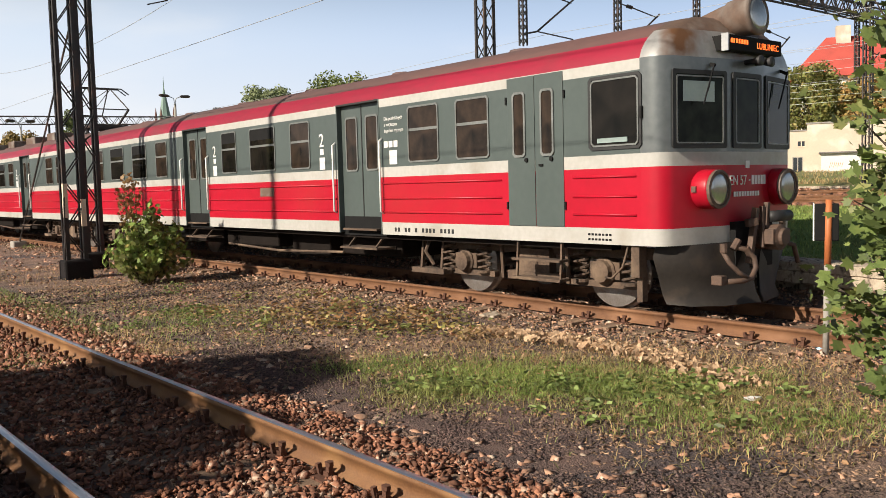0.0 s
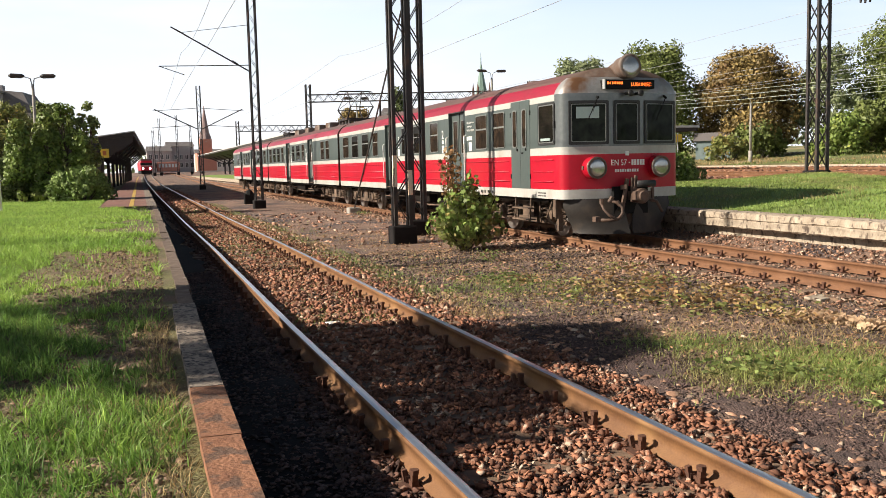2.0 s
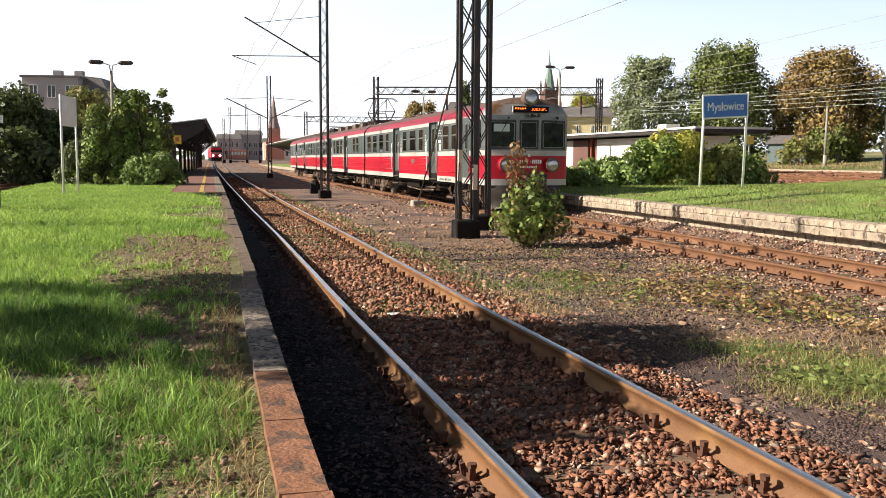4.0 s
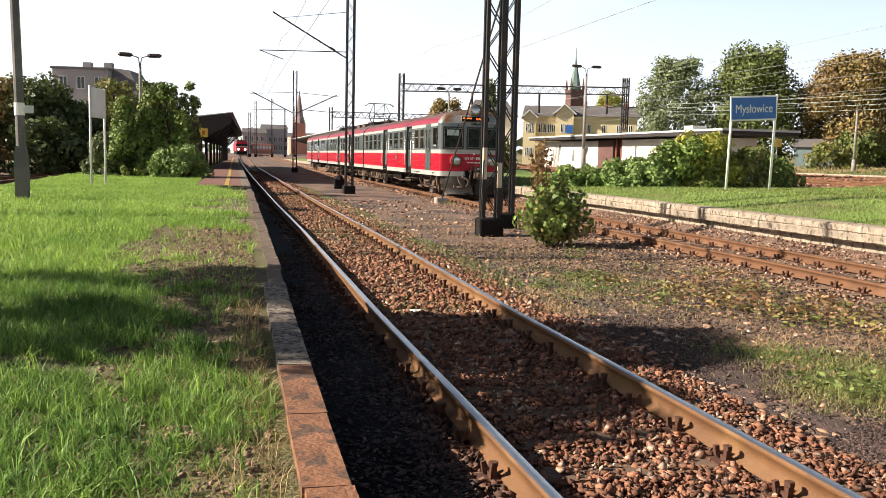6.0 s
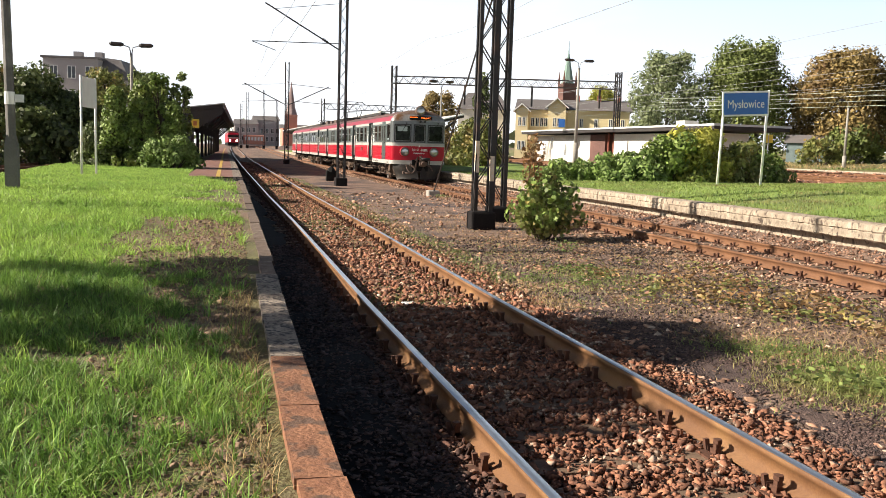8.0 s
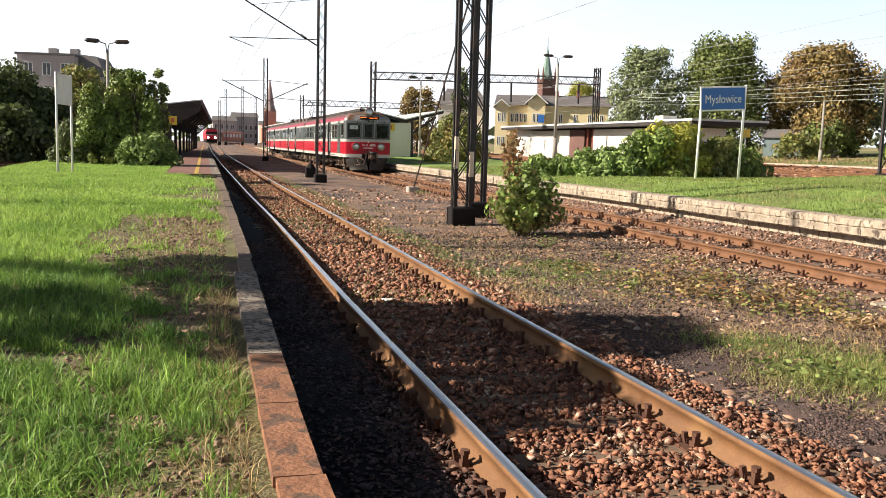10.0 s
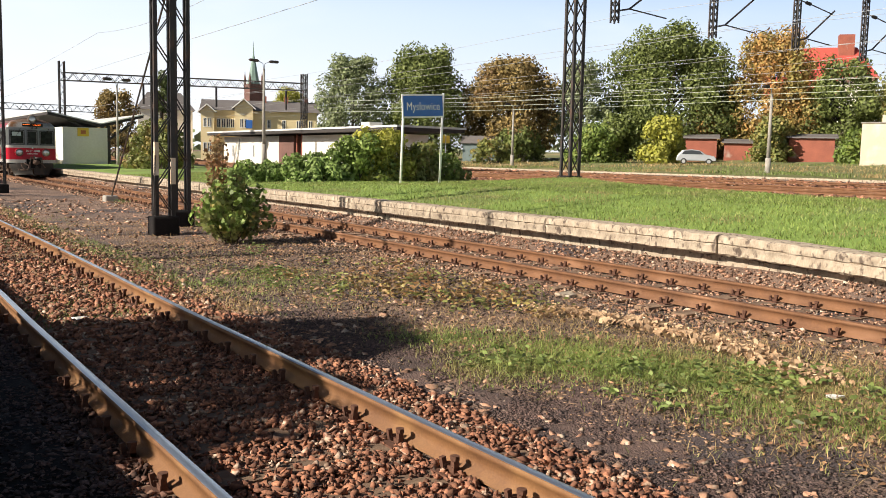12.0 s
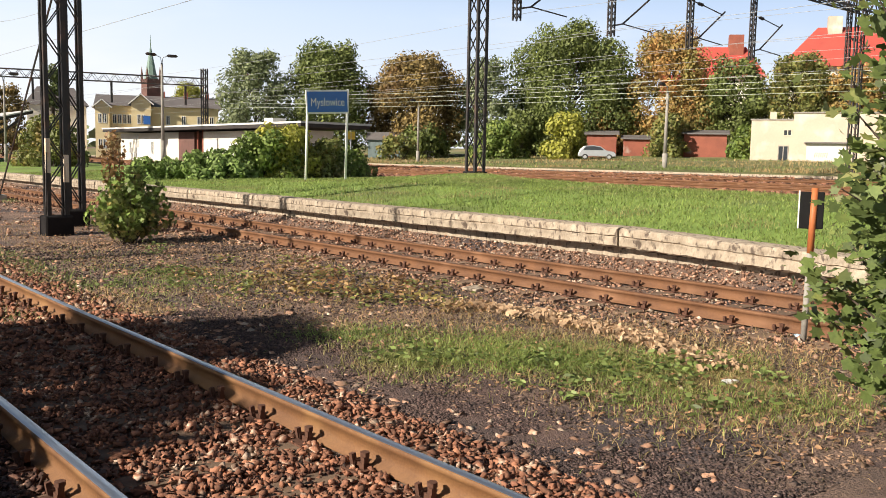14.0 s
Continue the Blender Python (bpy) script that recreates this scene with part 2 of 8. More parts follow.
    t_wheel=mat("t_wheel", (0.33, 0.31, 0.29), (0.22, 0.19, 0.17), rough=0.4, metal=0.6, scale=5, bump=0.05),
    t_hose=mat("t_hose", (0.12, 0.072, 0.048), (0.07, 0.045, 0.033), rough=0.7, scale=8, bump=0.2),
    amber=glow("amber", (1.0, 0.16, 0.02), 1.6),
    lamp_on=glow("lamp_on", (1.0, 0.93, 0.80), 5.0),
    # plants
    leaf_green=mat("leaf_green", (0.19, 0.225, 0.060), (0.12, 0.155, 0.042), rough=0.6, scale=1.0, bump=0, island=0.5, translucent=0.25),
    leaf_bush=mat("leaf_bush", (0.25, 0.265, 0.075), (0.15, 0.175, 0.05), rough=0.55, scale=2.0, bump=0, island=0.45, translucent=0.3, c=(0.34, 0.26, 0.08), c_scale=1.6, c_lo=0.5, c_hi=0.65),
    leaf_red=mat("leaf_red", (0.30, 0.13, 0.06), (0.24, 0.17, 0.06), rough=0.6, bump=0, island=0.4, translucent=0.3),
    leaf_yellow=mat("leaf_yellow", (0.46, 0.43, 0.07), (0.28, 0.31, 0.06), rough=0.6, bump=0, island=0.4, translucent=0.3),
    leaf_brown=mat("leaf_brown", (0.32, 0.22, 0.075), (0.22, 0.17, 0.06), rough=0.65, scale=0.5, bump=0, island=0.5, translucent=0.2, c=(0.15, 0.085, 0.03), c_scale=0.3),
    leaf_mixed=mat("leaf_mixed", (0.23, 0.24, 0.065), (0.48, 0.24, 0.08), rough=0.65, scale=0.35, fine=2.0, bump=0, island=0.4, translucent=0.2),
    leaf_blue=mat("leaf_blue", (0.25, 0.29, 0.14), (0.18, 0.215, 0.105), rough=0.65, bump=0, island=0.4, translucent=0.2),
    leaf_ivy=mat("leaf_ivy", (0.22, 0.30, 0.062), (0.11, 0.165, 0.036), rough=0.6, scale=0.8, bump=0, island=0.5, translucent=0.25, c=(0.24, 0.26, 0.05), c_scale=0.7),
    juniper=mat("juniper", (0.24, 0.33, 0.085), (0.14, 0.21, 0.055), rough=0.7, bump=0, island=0.4, translucent=0.15),
    leaf_sap=mat("leaf_sap", (0.165, 0.215, 0.062), (0.09, 0.13, 0.038), rough=0.5, bump=0, island=0.5, translucent=0.3, c=(0.23, 0.235, 0.07), c_scale=2.0),
    leaf_dark=mat("leaf_dark", (0.125, 0.155, 0.045), (0.07, 0.095, 0.03), rough=0.55, bump=0, island=0.5, translucent=0.3),
    bark=mat("bark", (0.10, 0.075, 0.055), (0.06, 0.045, 0.035), rough=0.9, scale=4, fine=30, bump=0.6),
    grass=mat("grass", (0.41, 0.56, 0.12), (0.22, 0.38, 0.065), rough=0.6, scale=0.8, fine=5, bump=0, island=0.5, translucent=0.4),
    grass_coarse=mat("grass_coarse", (0.25, 0.39, 0.075), (0.11, 0.22, 0.04), rough=0.55, scale=1.6, fine=9, bump=0, island=0.6, translucent=0.35),
    weed_autumn=mat("weed_autumn", (0.40, 0.26, 0.11), (0.26, 0.15, 0.07), rough=0.65, scale=3, bump=0, island=0.5, translucent=0.2, c=(0.30, 0.26, 0.08), c_scale=2.0),
    # darker concrete holds the shade of the pole's side away from the sun
    pole_concrete_shaded=mat("pole_concrete_shaded", (0.19, 0.18, 0.165), (0.12, 0.115, 0.105), rough=0.9, scale=2.0, fine=25, bump=0.4, c=(0.26, 0.25, 0.23), c_scale=1.2),
    grass_dry=mat("grass_dry", (0.46, 0.33, 0.16), (0.33, 0.25, 0.11), rough=0.7, scale=0.8, fine=5, bump=0, island=0.45, translucent=0.25),
    lawn=mat("lawn", (0.31, 0.38, 0.10), (0.17, 0.23, 0.055), rough=0.6, scale=0.8, fine=5, bump=0, island=0.5, translucent=0.35, c=(0.33, 0.29, 0.12), c_scale=0.7, c_lo=0.52, c_hi=0.68),
    weed=mat("weed", (0.24, 0.30, 0.085), (0.13, 0.18, 0.05), rough=0.55, bump=0, island=0.5, translucent=0.3),
    dead_leaf=mat("dead_leaf", (0.42, 0.25, 0.125), (0.22, 0.11, 0.06), rough=0.8, scale=4, bump=0, island=0.5),
    # buildings
    plaster_white=mat("plaster_white", (0.78, 0.75, 0.68), (0.66, 0.62, 0.55), rough=0.9, scale=0.4, fine=6, bump=0.1),
    plaster_yellow=mat("plaster_yellow", (0.80, 0.67, 0.40), (0.72, 0.59, 0.34), rough=0.9, scale=0.3, fine=5, bump=0.1),
    plaster_cream=mat("plaster_cream", (0.60, 0.50, 0.39), (0.52, 0.43, 0.33), rough=0.9, scale=0.4, fine=6, bump=0.1, c=(0.70, 0.63, 0.53), c_scale=0.5),
    # grey plaster, paled to take in distant haze
    plaster_grey_hazy=mat("plaster_grey_hazy", (0.46, 0.42, 0.40), (0.36, 0.33, 0.32), rough=0.9, scale=0.3, fine=5, bump=0.1),
    brick=mat("brick", (0.34, 0.11, 0.07), (0.22, 0.075, 0.05), rough=0.9, scale=1.0, fine=12, bump=0.2, c=(0.40, 0.30, 0.25), c_scale=0.5, c_lo=0.6, c_hi=0.7),
    # orange brick of far things, lightened to include haze
    brick_orange_hazy=mat("brick_orange_hazy", (0.60, 0.27, 0.19), (0.50, 0.22, 0.16), rough=0.9, scale=0.3, fine=3, bump=0.1),
    tile_red=mat("tile_red", (0.50, 0.085, 0.062), (0.38, 0.068, 0.052), rough=0.8, scale=0.6, fine=8, bump=0.2),
    slate=mat("slate", (0.17, 0.155, 0.15), (0.12, 0.11, 0.108), rough=0.7, scale=0.5, fine=6, bump=0.2),
    # the spire's haze is mixed into its colour
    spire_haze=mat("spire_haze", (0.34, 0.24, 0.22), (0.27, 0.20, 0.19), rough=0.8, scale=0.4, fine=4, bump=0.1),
    brick_dark=mat("brick_dark", (0.17, 0.085, 0.07), (0.11, 0.06, 0.05), rough=0.9, scale=0.6, fine=6, bump=0.2),
    copper=mat("copper", (0.22, 0.32, 0.27), (0.15, 0.23, 0.20), rough=0.7, scale=0.3, fine=3, bump=0.1),
    roof_dark=mat("roof_dark", (0.045, 0.038, 0.036), (0.03, 0.026, 0.025), rough=0.8, scale=1, fine=9, bump=0.1),
    roof_light=mat("roof_light", (0.62, 0.62, 0.60), (0.50, 0.50, 0.48), rough=0.7, scale=0.5, fine=6, bump=0.05),
    glass_dark=mat("glass_dark", (0.04, 0.045, 0.05), (0.025, 0.03, 0.035), rough=0.1, bump=0),
    green_shed=mat("green_shed", (0.17, 0.22, 0.22), (0.12, 0.16, 0.16), rough=0.7, bump=0.05),
    car_silver=mat("car_silver", (0.52, 0.54, 0.56), (0.48, 0.50, 0.52), rough=0.3, metal=0.5, bump=0),
)


# ---- builders ----
def mesh_object(name, V, F, material, parent=None, label="", smooth=False):
    """One mesh object from corner places and faces that all have the same number of corners."""
    V, F = np.asarray(V, dtype=np.float32).reshape(-1, 3), np.asarray(F, dtype=np.int32)
    me = bpy.data.meshes.new(name)
    k = F.shape[1]
    me.vertices.add(len(V))
    me.vertices.foreach_set("co", V.ravel())
    me.loops.add(F.size)
    me.loops.foreach_set("vertex_index", F.ravel())
    me.polygons.add(len(F))
    me.polygons.foreach_set("loop_start", np.arange(0, F.size, k, dtype=np.int32))
    me.polygons.foreach_set("loop_total", np.full(len(F), k, dtype=np.int32))
    if smooth:
        me.polygons.foreach_set("use_smooth", np.ones(len(F), dtype=bool))
    me.update(calc_edges=True)
    me.materials.append(material)
    ob = new(name, me)
    ob.parent = parent
    return tagged(ob, label)


class Form:
    """Collects simple solids into one mesh."""

    def __init__(self):
        self.v, self.f = [], []

    def add(self, pts, faces):
        o = len(self.v)
        self.v += [tuple(p) for p in pts]
        self.f += [tuple(o + i for i in f) for f in faces]
        return self

    def box(self, x0, y0, z0, x1, y1, z1, m=None):
        p = [Vector((x, y, z)) for z in (z0, z1) for x, y in ((x0, y0), (x1, y0), (x1, y1), (x0, y1))]
        if m:
            p = [m @ q for q in p]
        return self.add(p, [(3, 2, 1, 0), (4, 5, 6, 7), (0, 1, 5, 4), (1, 2, 6, 5), (2, 3, 7, 6), (3, 0, 4, 7)])

    def bar(self, a, b, w, d=None, up=(0, 0, 1)):
        """A square bar from a to b."""
        a, b = Vector(a), Vector(b)
        t = (b - a).normalized()
        u = Vector(up)
        if abs(t.dot(u)) > 0.95:
            u = Vector((0, 1, 0))
        s = t.cross(u).normalized()
        u = s.cross(t)
        d = d or w
        p = [q + s * i * w / 2 + u * j * d / 2 for q in (a, b) for i, j in ((-1, -1), (1, -1), (1, 1), (-1, 1))]
        return self.add(p, [(3, 2, 1, 0), (4, 5, 6, 7), (0, 1, 5, 4), (1, 2, 6, 5), (2, 3, 7, 6), (3, 0, 4, 7)])

    def tube(self, pts, r, n=8, r1=None, cap=True):
        pts = [Vector(p) for p in pts]
        r1 = r if r1 is None else r1
        o, k = len(self.v), len(pts)
        side = None
        for i, p in enumerate(pts):
            t = (pts[min(i + 1, k - 1)] - pts[max(i - 1, 0)]).normalized()
            if side is None:
                side = t.cross(Vector((0, 0, 1)) if abs(t.z) < 0.9 else Vector((0, 1, 0))).normalized()
            side = (side - t * side.dot(t)).normalized()
            up = t.cross(side)
            rr = r + (r1 - r) * i / max(1, k - 1)
            self.v += [tuple(p + (side * math.cos(2 * math.pi * j / n) + up * math.sin(2 * math.pi * j / n)) * rr) for j in range(n)]
        for i in range(k - 1):
            self.f += [(o + i * n + j, o + i * n + (j + 1) % n, o + (i + 1) * n + (j + 1) % n, o + (i + 1) * n + j) for j in range(n)]
        if cap:
            self.f += [tuple(o + j for j in reversed(range(n))), tuple(o + (k - 1) * n + j for j in range(n))]
        return self

    def lathe(self, centre, axis, prof, n=16):
        """A turned form: prof gives (distance along axis, radius)."""
        c, t = Vector(centre), Vector(axis).normalized()
        s = t.cross(Vector((0, 0, 1)) if abs(t.z) < 0.9 else Vector((0, 1, 0))).normalized()
        u = t.cross(s)
        o = len(self.v)
        for d, r in prof:
            self.v += [tuple(c + t * d + (s * math.cos(2 * math.pi * j / n) + u * math.sin(2 * math.pi * j / n)) * r) for j in range(n)]
        for i in range(len(prof) - 1):
            self.f += [(o + i * n + j, o + i * n + (j + 1) % n, o + (i + 1) * n + (j + 1) % n, o + (i + 1) * n + j) for j in range(n)]
        self.f += [tuple(o + j for j in reversed(range(n))), tuple(o + (len(prof) - 1) * n + j for j in range(n))]
        return self

    def prism(self, poly, z0, z1, m=None):
        n = len(poly)
        p = [Vector((x, y, z)) for z in (z0, z1) for x, y in poly]
        if m:
            p = [m @ q for q in p]
        return self.add(p, [tuple(reversed(range(n))), tuple(range(n, 2 * n))] + [(i, (i + 1) % n, n + (i + 1) % n, n + i) for i in range(n)])

    def link(self, name, material, parent=None, label="", smooth=False, bevel=0.0, m=None):
        me = bpy.data.meshes.new(name)
        me.from_pydata(self.v, [], self.f)
        me.update()
        bm = bmesh.new()
        bm.from_mesh(me)
        bmesh.ops.recalc_face_normals(bm, faces=bm.faces)
        bm.to_mesh(me)
        bm.free()
        if smooth:
            me.polygons.foreach_set("use_smooth", np.ones(len(me.polygons), dtype=bool))
        me.materials.append(material)
        ob = new(name, me)
        ob.parent = parent
        if m is not None:
            ob.matrix_basis = m
        if bevel:
            b = ob.modifiers.new("bevel", "BEVEL")
            b.width, b.segments, b.limit_method = bevel, 2, "ANGLE"
        return tagged(ob, label)


def base(name, x, y, z, label, category, group="", turn=0.0):
    """An Empty at the foot of a thing with parts."""
    ob = new(name)
    ob.matrix_basis = pose(x, y, z, 0, 0, turn)
    return tagged(ob, label, category, group)


def lettering(name, text, size, material, parent, m, width=None, thick=0.003):
    """Writing as a thin mesh, its lower left corner at the pose m."""
    cu = bpy.data.curves.new(name, "FONT")
    cu.body, cu.size, cu.extrude = text, size, thick
    tmp = new(name, cu)
    bpy.context.view_layer.update()
    me = bpy.data.meshes.new_from_object(tmp.evaluated_get(bpy.context.evaluated_depsgraph_get()))
    bpy.data.objects.remove(tmp)
    if width:
        xs = np.empty(len(me.vertices) * 3, dtype=np.float32)
        me.vertices.foreach_get("co", xs)
        xs = xs.reshape(-1, 3)
        xs[:, 0] = (xs[:, 0] - xs[:, 0].min()) * width / max(1e-6, np.ptp(xs[:, 0]))
        me.vertices.foreach_set("co", xs.ravel())
    me.materials.clear()
    me.materials.append(material)
    ob = new(name, me)
    ob.parent, ob.matrix_basis = parent, m
    return ob


def turned(n, rng):
    """n random turns as 3 x 3 arrays."""
    q = rng.normal(size=(n, 4))
    q /= np.linalg.norm(q, axis=1)[:, None]
    w, x, y, z = q.T
    return np.stack([1 - 2 * (y * y + z * z), 2 * (x * y - z * w), 2 * (x * z + y * w), 2 * (x * y + z * w), 1 - 2 * (x * x + z * z), 2 * (y * z - x * w),
                     2 * (x * z - y * w), 2 * (y * z + x * w), 1 - 2 * (x * x + y * y)], 1).reshape(n, 3, 3)


LEAF = np.array([(0, -0.5, 0), (0.34, -0.1, 0.08), (0.12, 0.5, 0.0), (-0.12, 0.5, 0.0), (-0.34, -0.1, 0.08)])
MAPLE = np.array([(0, -0.5, 0), (0.22, -0.34, 0.02), (0.5, -0.2, 0.06), (0.30, 0.0, 0.03), (0.42, 0.28, 0.05), (0.14, 0.2, 0.0), (0, 0.55, -0.03), (-0.14, 0.2, 0.0), (-0.42, 0.28, 0.05), (-0.30, 0, 0.03), (-0.5, -0.2, 0.06), (-0.22, -0.34, 0.02)])


def scatter(shape, pts, sizes, rots):
    """Copies of a flat polygon at pts: corner places and faces."""
    n, k = len(pts), len(shape)
    V = np.einsum("nij,kj->nki", rots, shape) * np.asarray(sizes)[:, None, None] + pts[:, None, :]
    return V.reshape(-1, 3), np.arange(n * k).reshape(n, k)


def blades(pts, h, w, rng, lean=0.5):
    """Grass blades on pts: corner places and triangles."""
    n = len(pts)
    a = rng.uniform(0, 2 * math.pi, n)
    s = np.stack([np.cos(a), np.sin(a), 0 * a], 1)
    b = rng.uniform(0, 2 * math.pi, n)
    ln = np.abs(rng.normal(0, lean, n))
    d = np.stack([np.cos(b) * ln, np.sin(b) * ln, np.ones(n)], 1)
    d /= np.linalg.norm(d, axis=1)[:, None]
    hh = (h * rng.uniform(0.5, 1.25, n))[:, None]
    ww = (w * rng.uniform(0.6, 1.3, n))[:, None]
    mid = pts + d * hh * 0.55
    tip = pts + d * hh + np.stack([np.cos(b), np.sin(b), -0.3 + 0 * b], 1) * hh * 0.22 * (1 + ln[:, None])
    V = np.stack([pts - s * ww / 2, pts + s * ww / 2, mid - s * ww * 0.4, mid + s * ww * 0.4, tip], 1).reshape(-1, 3)
    o = (np.arange(n) * 5)[:, None, None]
    return V, (np.array([[(0, 1, 3), (0, 3, 2), (2, 3, 4)]]) + o).reshape(-1, 3)


def stones(pts, size, rng, flat=0.75):
    """Broken stones on pts, each a bent twelve-cornered lump."""
    n = len(pts)
    cube = np.array([(x, y, z) for z in (-1, 1) for x, y in ((-1, -1), (1, -1), (1, 1), (-1, 1))]) * 0.62
    quad = np.array([(3, 2, 1, 0), (4, 5, 6, 7), (0, 1, 5, 4), (1, 2, 6, 5), (2, 3, 7, 6), (3, 0, 4, 7)])
    tri8 = np.concatenate([quad[:, [0, 1, 2]], quad[:, [0, 2, 3]]])
    sh = (cube[None] + rng.uniform(-0.60, 0.60, (n, 8, 3))) * rng.uniform(0.35, 1.5, (n, 1, 3))
    V = np.einsum("nij,nkj->nki", turned(n, rng), sh) * (size * rng.uniform(0.45, 1.35, n) * 0.62)[:, None, None]
    V[:, :, 2] *= flat
    return (V + pts[:, None, :]).reshape(-1, 3), (tri8[None] + (np.arange(n) * 8)[:, None, None]).reshape(-1, 3)


def fuzzy(x, y, s, seed=0.0):
    """Smooth noise from 0 to 1 over the plan."""
    x, y = np.asarray(x, float) / s + seed * 3.1, np.asarray(y, float) / s + seed * 1.7
    v = 0
    for k, (a, b) in enumerate(((1.0, 0.3), (-0.6, 1.1), (1.9, -1.4), (2.7, 2.2), (-4.1, 3.3))):
        v = v + np.sin(a * x + b * y + k * 2.1 + np.sin(b * x * 0.7 - a * y * 0.9 + seed)) / (1 + 0.5 * k)
    return np.clip(0.5 + v / 4.4, 0, 1)


# ---- the plan ----
def edge1(y):       # edge of the near platform
    return np.interp(y, [-8, 3.5, 5.3, 7.1, 8.5, 13.5, 20.4, 43.6, 120, 260], [0.48, 0.54, 0.575, 0.61, 0.655, 0.765, 0.93, 1.42, 2.9, 6.0])


def top1(y):        # height of the near platform
    return np.interp(y, [-10, 4, 5.3, 8.5, 13.5, 20, 44, 200], [0.27, 0.27, 0.29, 0.38, 0.45, 0.48, 0.50, 0.52])


def track1(y):
    return np.interp(y, [-12, 4, 9, 10.7, 18.6, 29, 63.5, 180, 400], [2.36, 2.38, 2.42, 2.45, 2.59, 2.69, 3.2, 5.3, 10.4])


def track2(y):
    return 9.80 + 0.0129 * np.asarray(y, float)


def edge2(y):       # face of the far platform
    return track2(y) + 1.64


def top2(y):
    return np.interp(y, [-10, 4, 8.4, 8.8, 22, 40, 200], [0.38, 0.40, 0.49, 0.54, 0.54, 0.50, 0.50])


def back2(y):
    return np.interp(y, [-12, 11, 18, 27, 60, 220], [20, 22.3, 24.2, 27.0, 28.0, 30.0])


def rise(y):        # the line climbs a little far off
    return np.clip((np.asarray(y, float) - 125) * 0.010, 0, 1.1)


def land(x, y):
    """Height of the ground sheet."""
    x, y = np.asarray(x, float), np.asarray(y, float)
    z = np.interp(x, [-400, -60, -14, -7, -5.5, -1, 0.3, 1.0, 4.2, 7.0, 11.0, 13, 20, 27, 50, 52, 60, 82, 110, 400],
                  [3.0, 1.6, -0.2, -0.3, -0.3, -0.3, -0.26, -0.24, -0.22, -0.20, -0.22, -0.1, 0.3, 0.55, 0.62, 0.80, 1.05, 1.9, 3.2, 5.0])
    far = np.clip((y - 125) * 0.010, 0, 1.1) * np.clip(1.2 - x / 40, 0, 1)
    return z + far + 0.03 * (fuzzy(x, y, 1.1) - 0.5) + 0.02 * (fuzzy(x, y, 0.35, 2) - 0.5)


def sheet(name, xs, ys, height, material, label="", parent=None):
    X, Y = np.meshgrid(xs, ys, indexing="ij")
    V = np.stack([X, Y, height(X, Y)], -1).reshape(-1, 3)
    n, k = len(xs), len(ys)
    i = (np.arange(n - 1)[:, None] * k + np.arange(k - 1)[None]).ravel()
    return mesh_object(name, V, np.stack([i, i + k, i + k + 1, i + 1], 1), material, parent, label, smooth=True)


def band(name, ys, x0, x1, height, material, nx=12, parent=None, label=""):
    """A strip of surface between two lines of the plan."""
    ys = np.asarray(ys, float)
    u = np.linspace(0, 1, nx)
    X = x0(ys)[None] * (1 - u)[:, None] + x1(ys)[None] * u[:, None]
    Y = np.repeat(ys[None], nx, 0)
    V = np.stack([X, Y, height(X, Y)], -1).reshape(-1, 3)
    k = len(ys)
    i = (np.arange(nx - 1)[:, None] * k + np.arange(k - 1)[None]).ravel()
    return mesh_object(name, V, np.stack([i, i + k, i + k + 1, i + 1], 1), material, parent, label, smooth=True)


# ---- ground and platforms ----
gx = np.unique(np.concatenate([np.linspace(-700, -60, 17), np.linspace(-60, -10, 26), np.arange(-10, 1, 1.0), np.arange(1, 12, 0.16), np.arange(12, 60, 1.5), np.linspace(60, 120, 21), np.linspace(120, 700, 18)]))
gy = np.unique(np.concatenate([np.linspace(-300, -10, 15), np.arange(-10, 1, 1.0), np.arange(1, 22, 0.16), np.arange(22, 60, 0.7), np.arange(60, 220, 5.0), np.linspace(220, 900, 18)]))
ground = tagged(sheet("ground", gx, gy, land, M["soil"]), "brown railway soil with cinders and dry patches", "ground", kind="structure")


def height1(x, y):
    return top1(y) + 0.05 * (fuzzy(x, y, 0.9, 4) - 0.4) + 0.025 * (fuzzy(x, y, 0.25, 1) - 0.5)


def height2(x, y):
    d = np.clip((x - edge2(y) - 0.4) / 3.6, 0, 1)
    e = np.clip((back2(y) - x) / 1.6, 0, 1)
    bump = 0.26 * np.exp(-((x - 24.6) ** 2 + (y - 26) ** 2) / 14.0)
    return top2(y) + np.interp(y, [20, 29], [0.35, 0.14]) * d * e + bump + 0.06 * (fuzzy(x, y, 1.6, 3) - 0.5) * d


ys1 = np.concatenate([np.arange(-8, 14, 0.2), np.arange(14, 60, 0.8), np.arange(60, 262, 8.0)])
platform_1 = tagged(band("platform_1", ys1, lambda y: 0 * y - 6.2, lambda y: edge1(y) - np.interp(y, [7.2, 8.6, 29, 30], [0.17, 0.10, 0.10, 0.22]), height1, M["turf_soil"], 40), "grass-grown earth platform with bare soil patches", "platform", kind="structure")
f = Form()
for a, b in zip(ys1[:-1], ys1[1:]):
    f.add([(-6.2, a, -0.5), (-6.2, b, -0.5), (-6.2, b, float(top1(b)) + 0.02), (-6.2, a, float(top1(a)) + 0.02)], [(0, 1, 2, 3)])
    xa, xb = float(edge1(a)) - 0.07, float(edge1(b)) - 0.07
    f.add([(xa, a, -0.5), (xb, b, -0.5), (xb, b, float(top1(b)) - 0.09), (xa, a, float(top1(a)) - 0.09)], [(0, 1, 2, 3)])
# the wall's near-black carries its shade as well as soot
f.link("platform_wall", M["soot_shade"], platform_1, "dark platform wall, soot and shade in its colour")

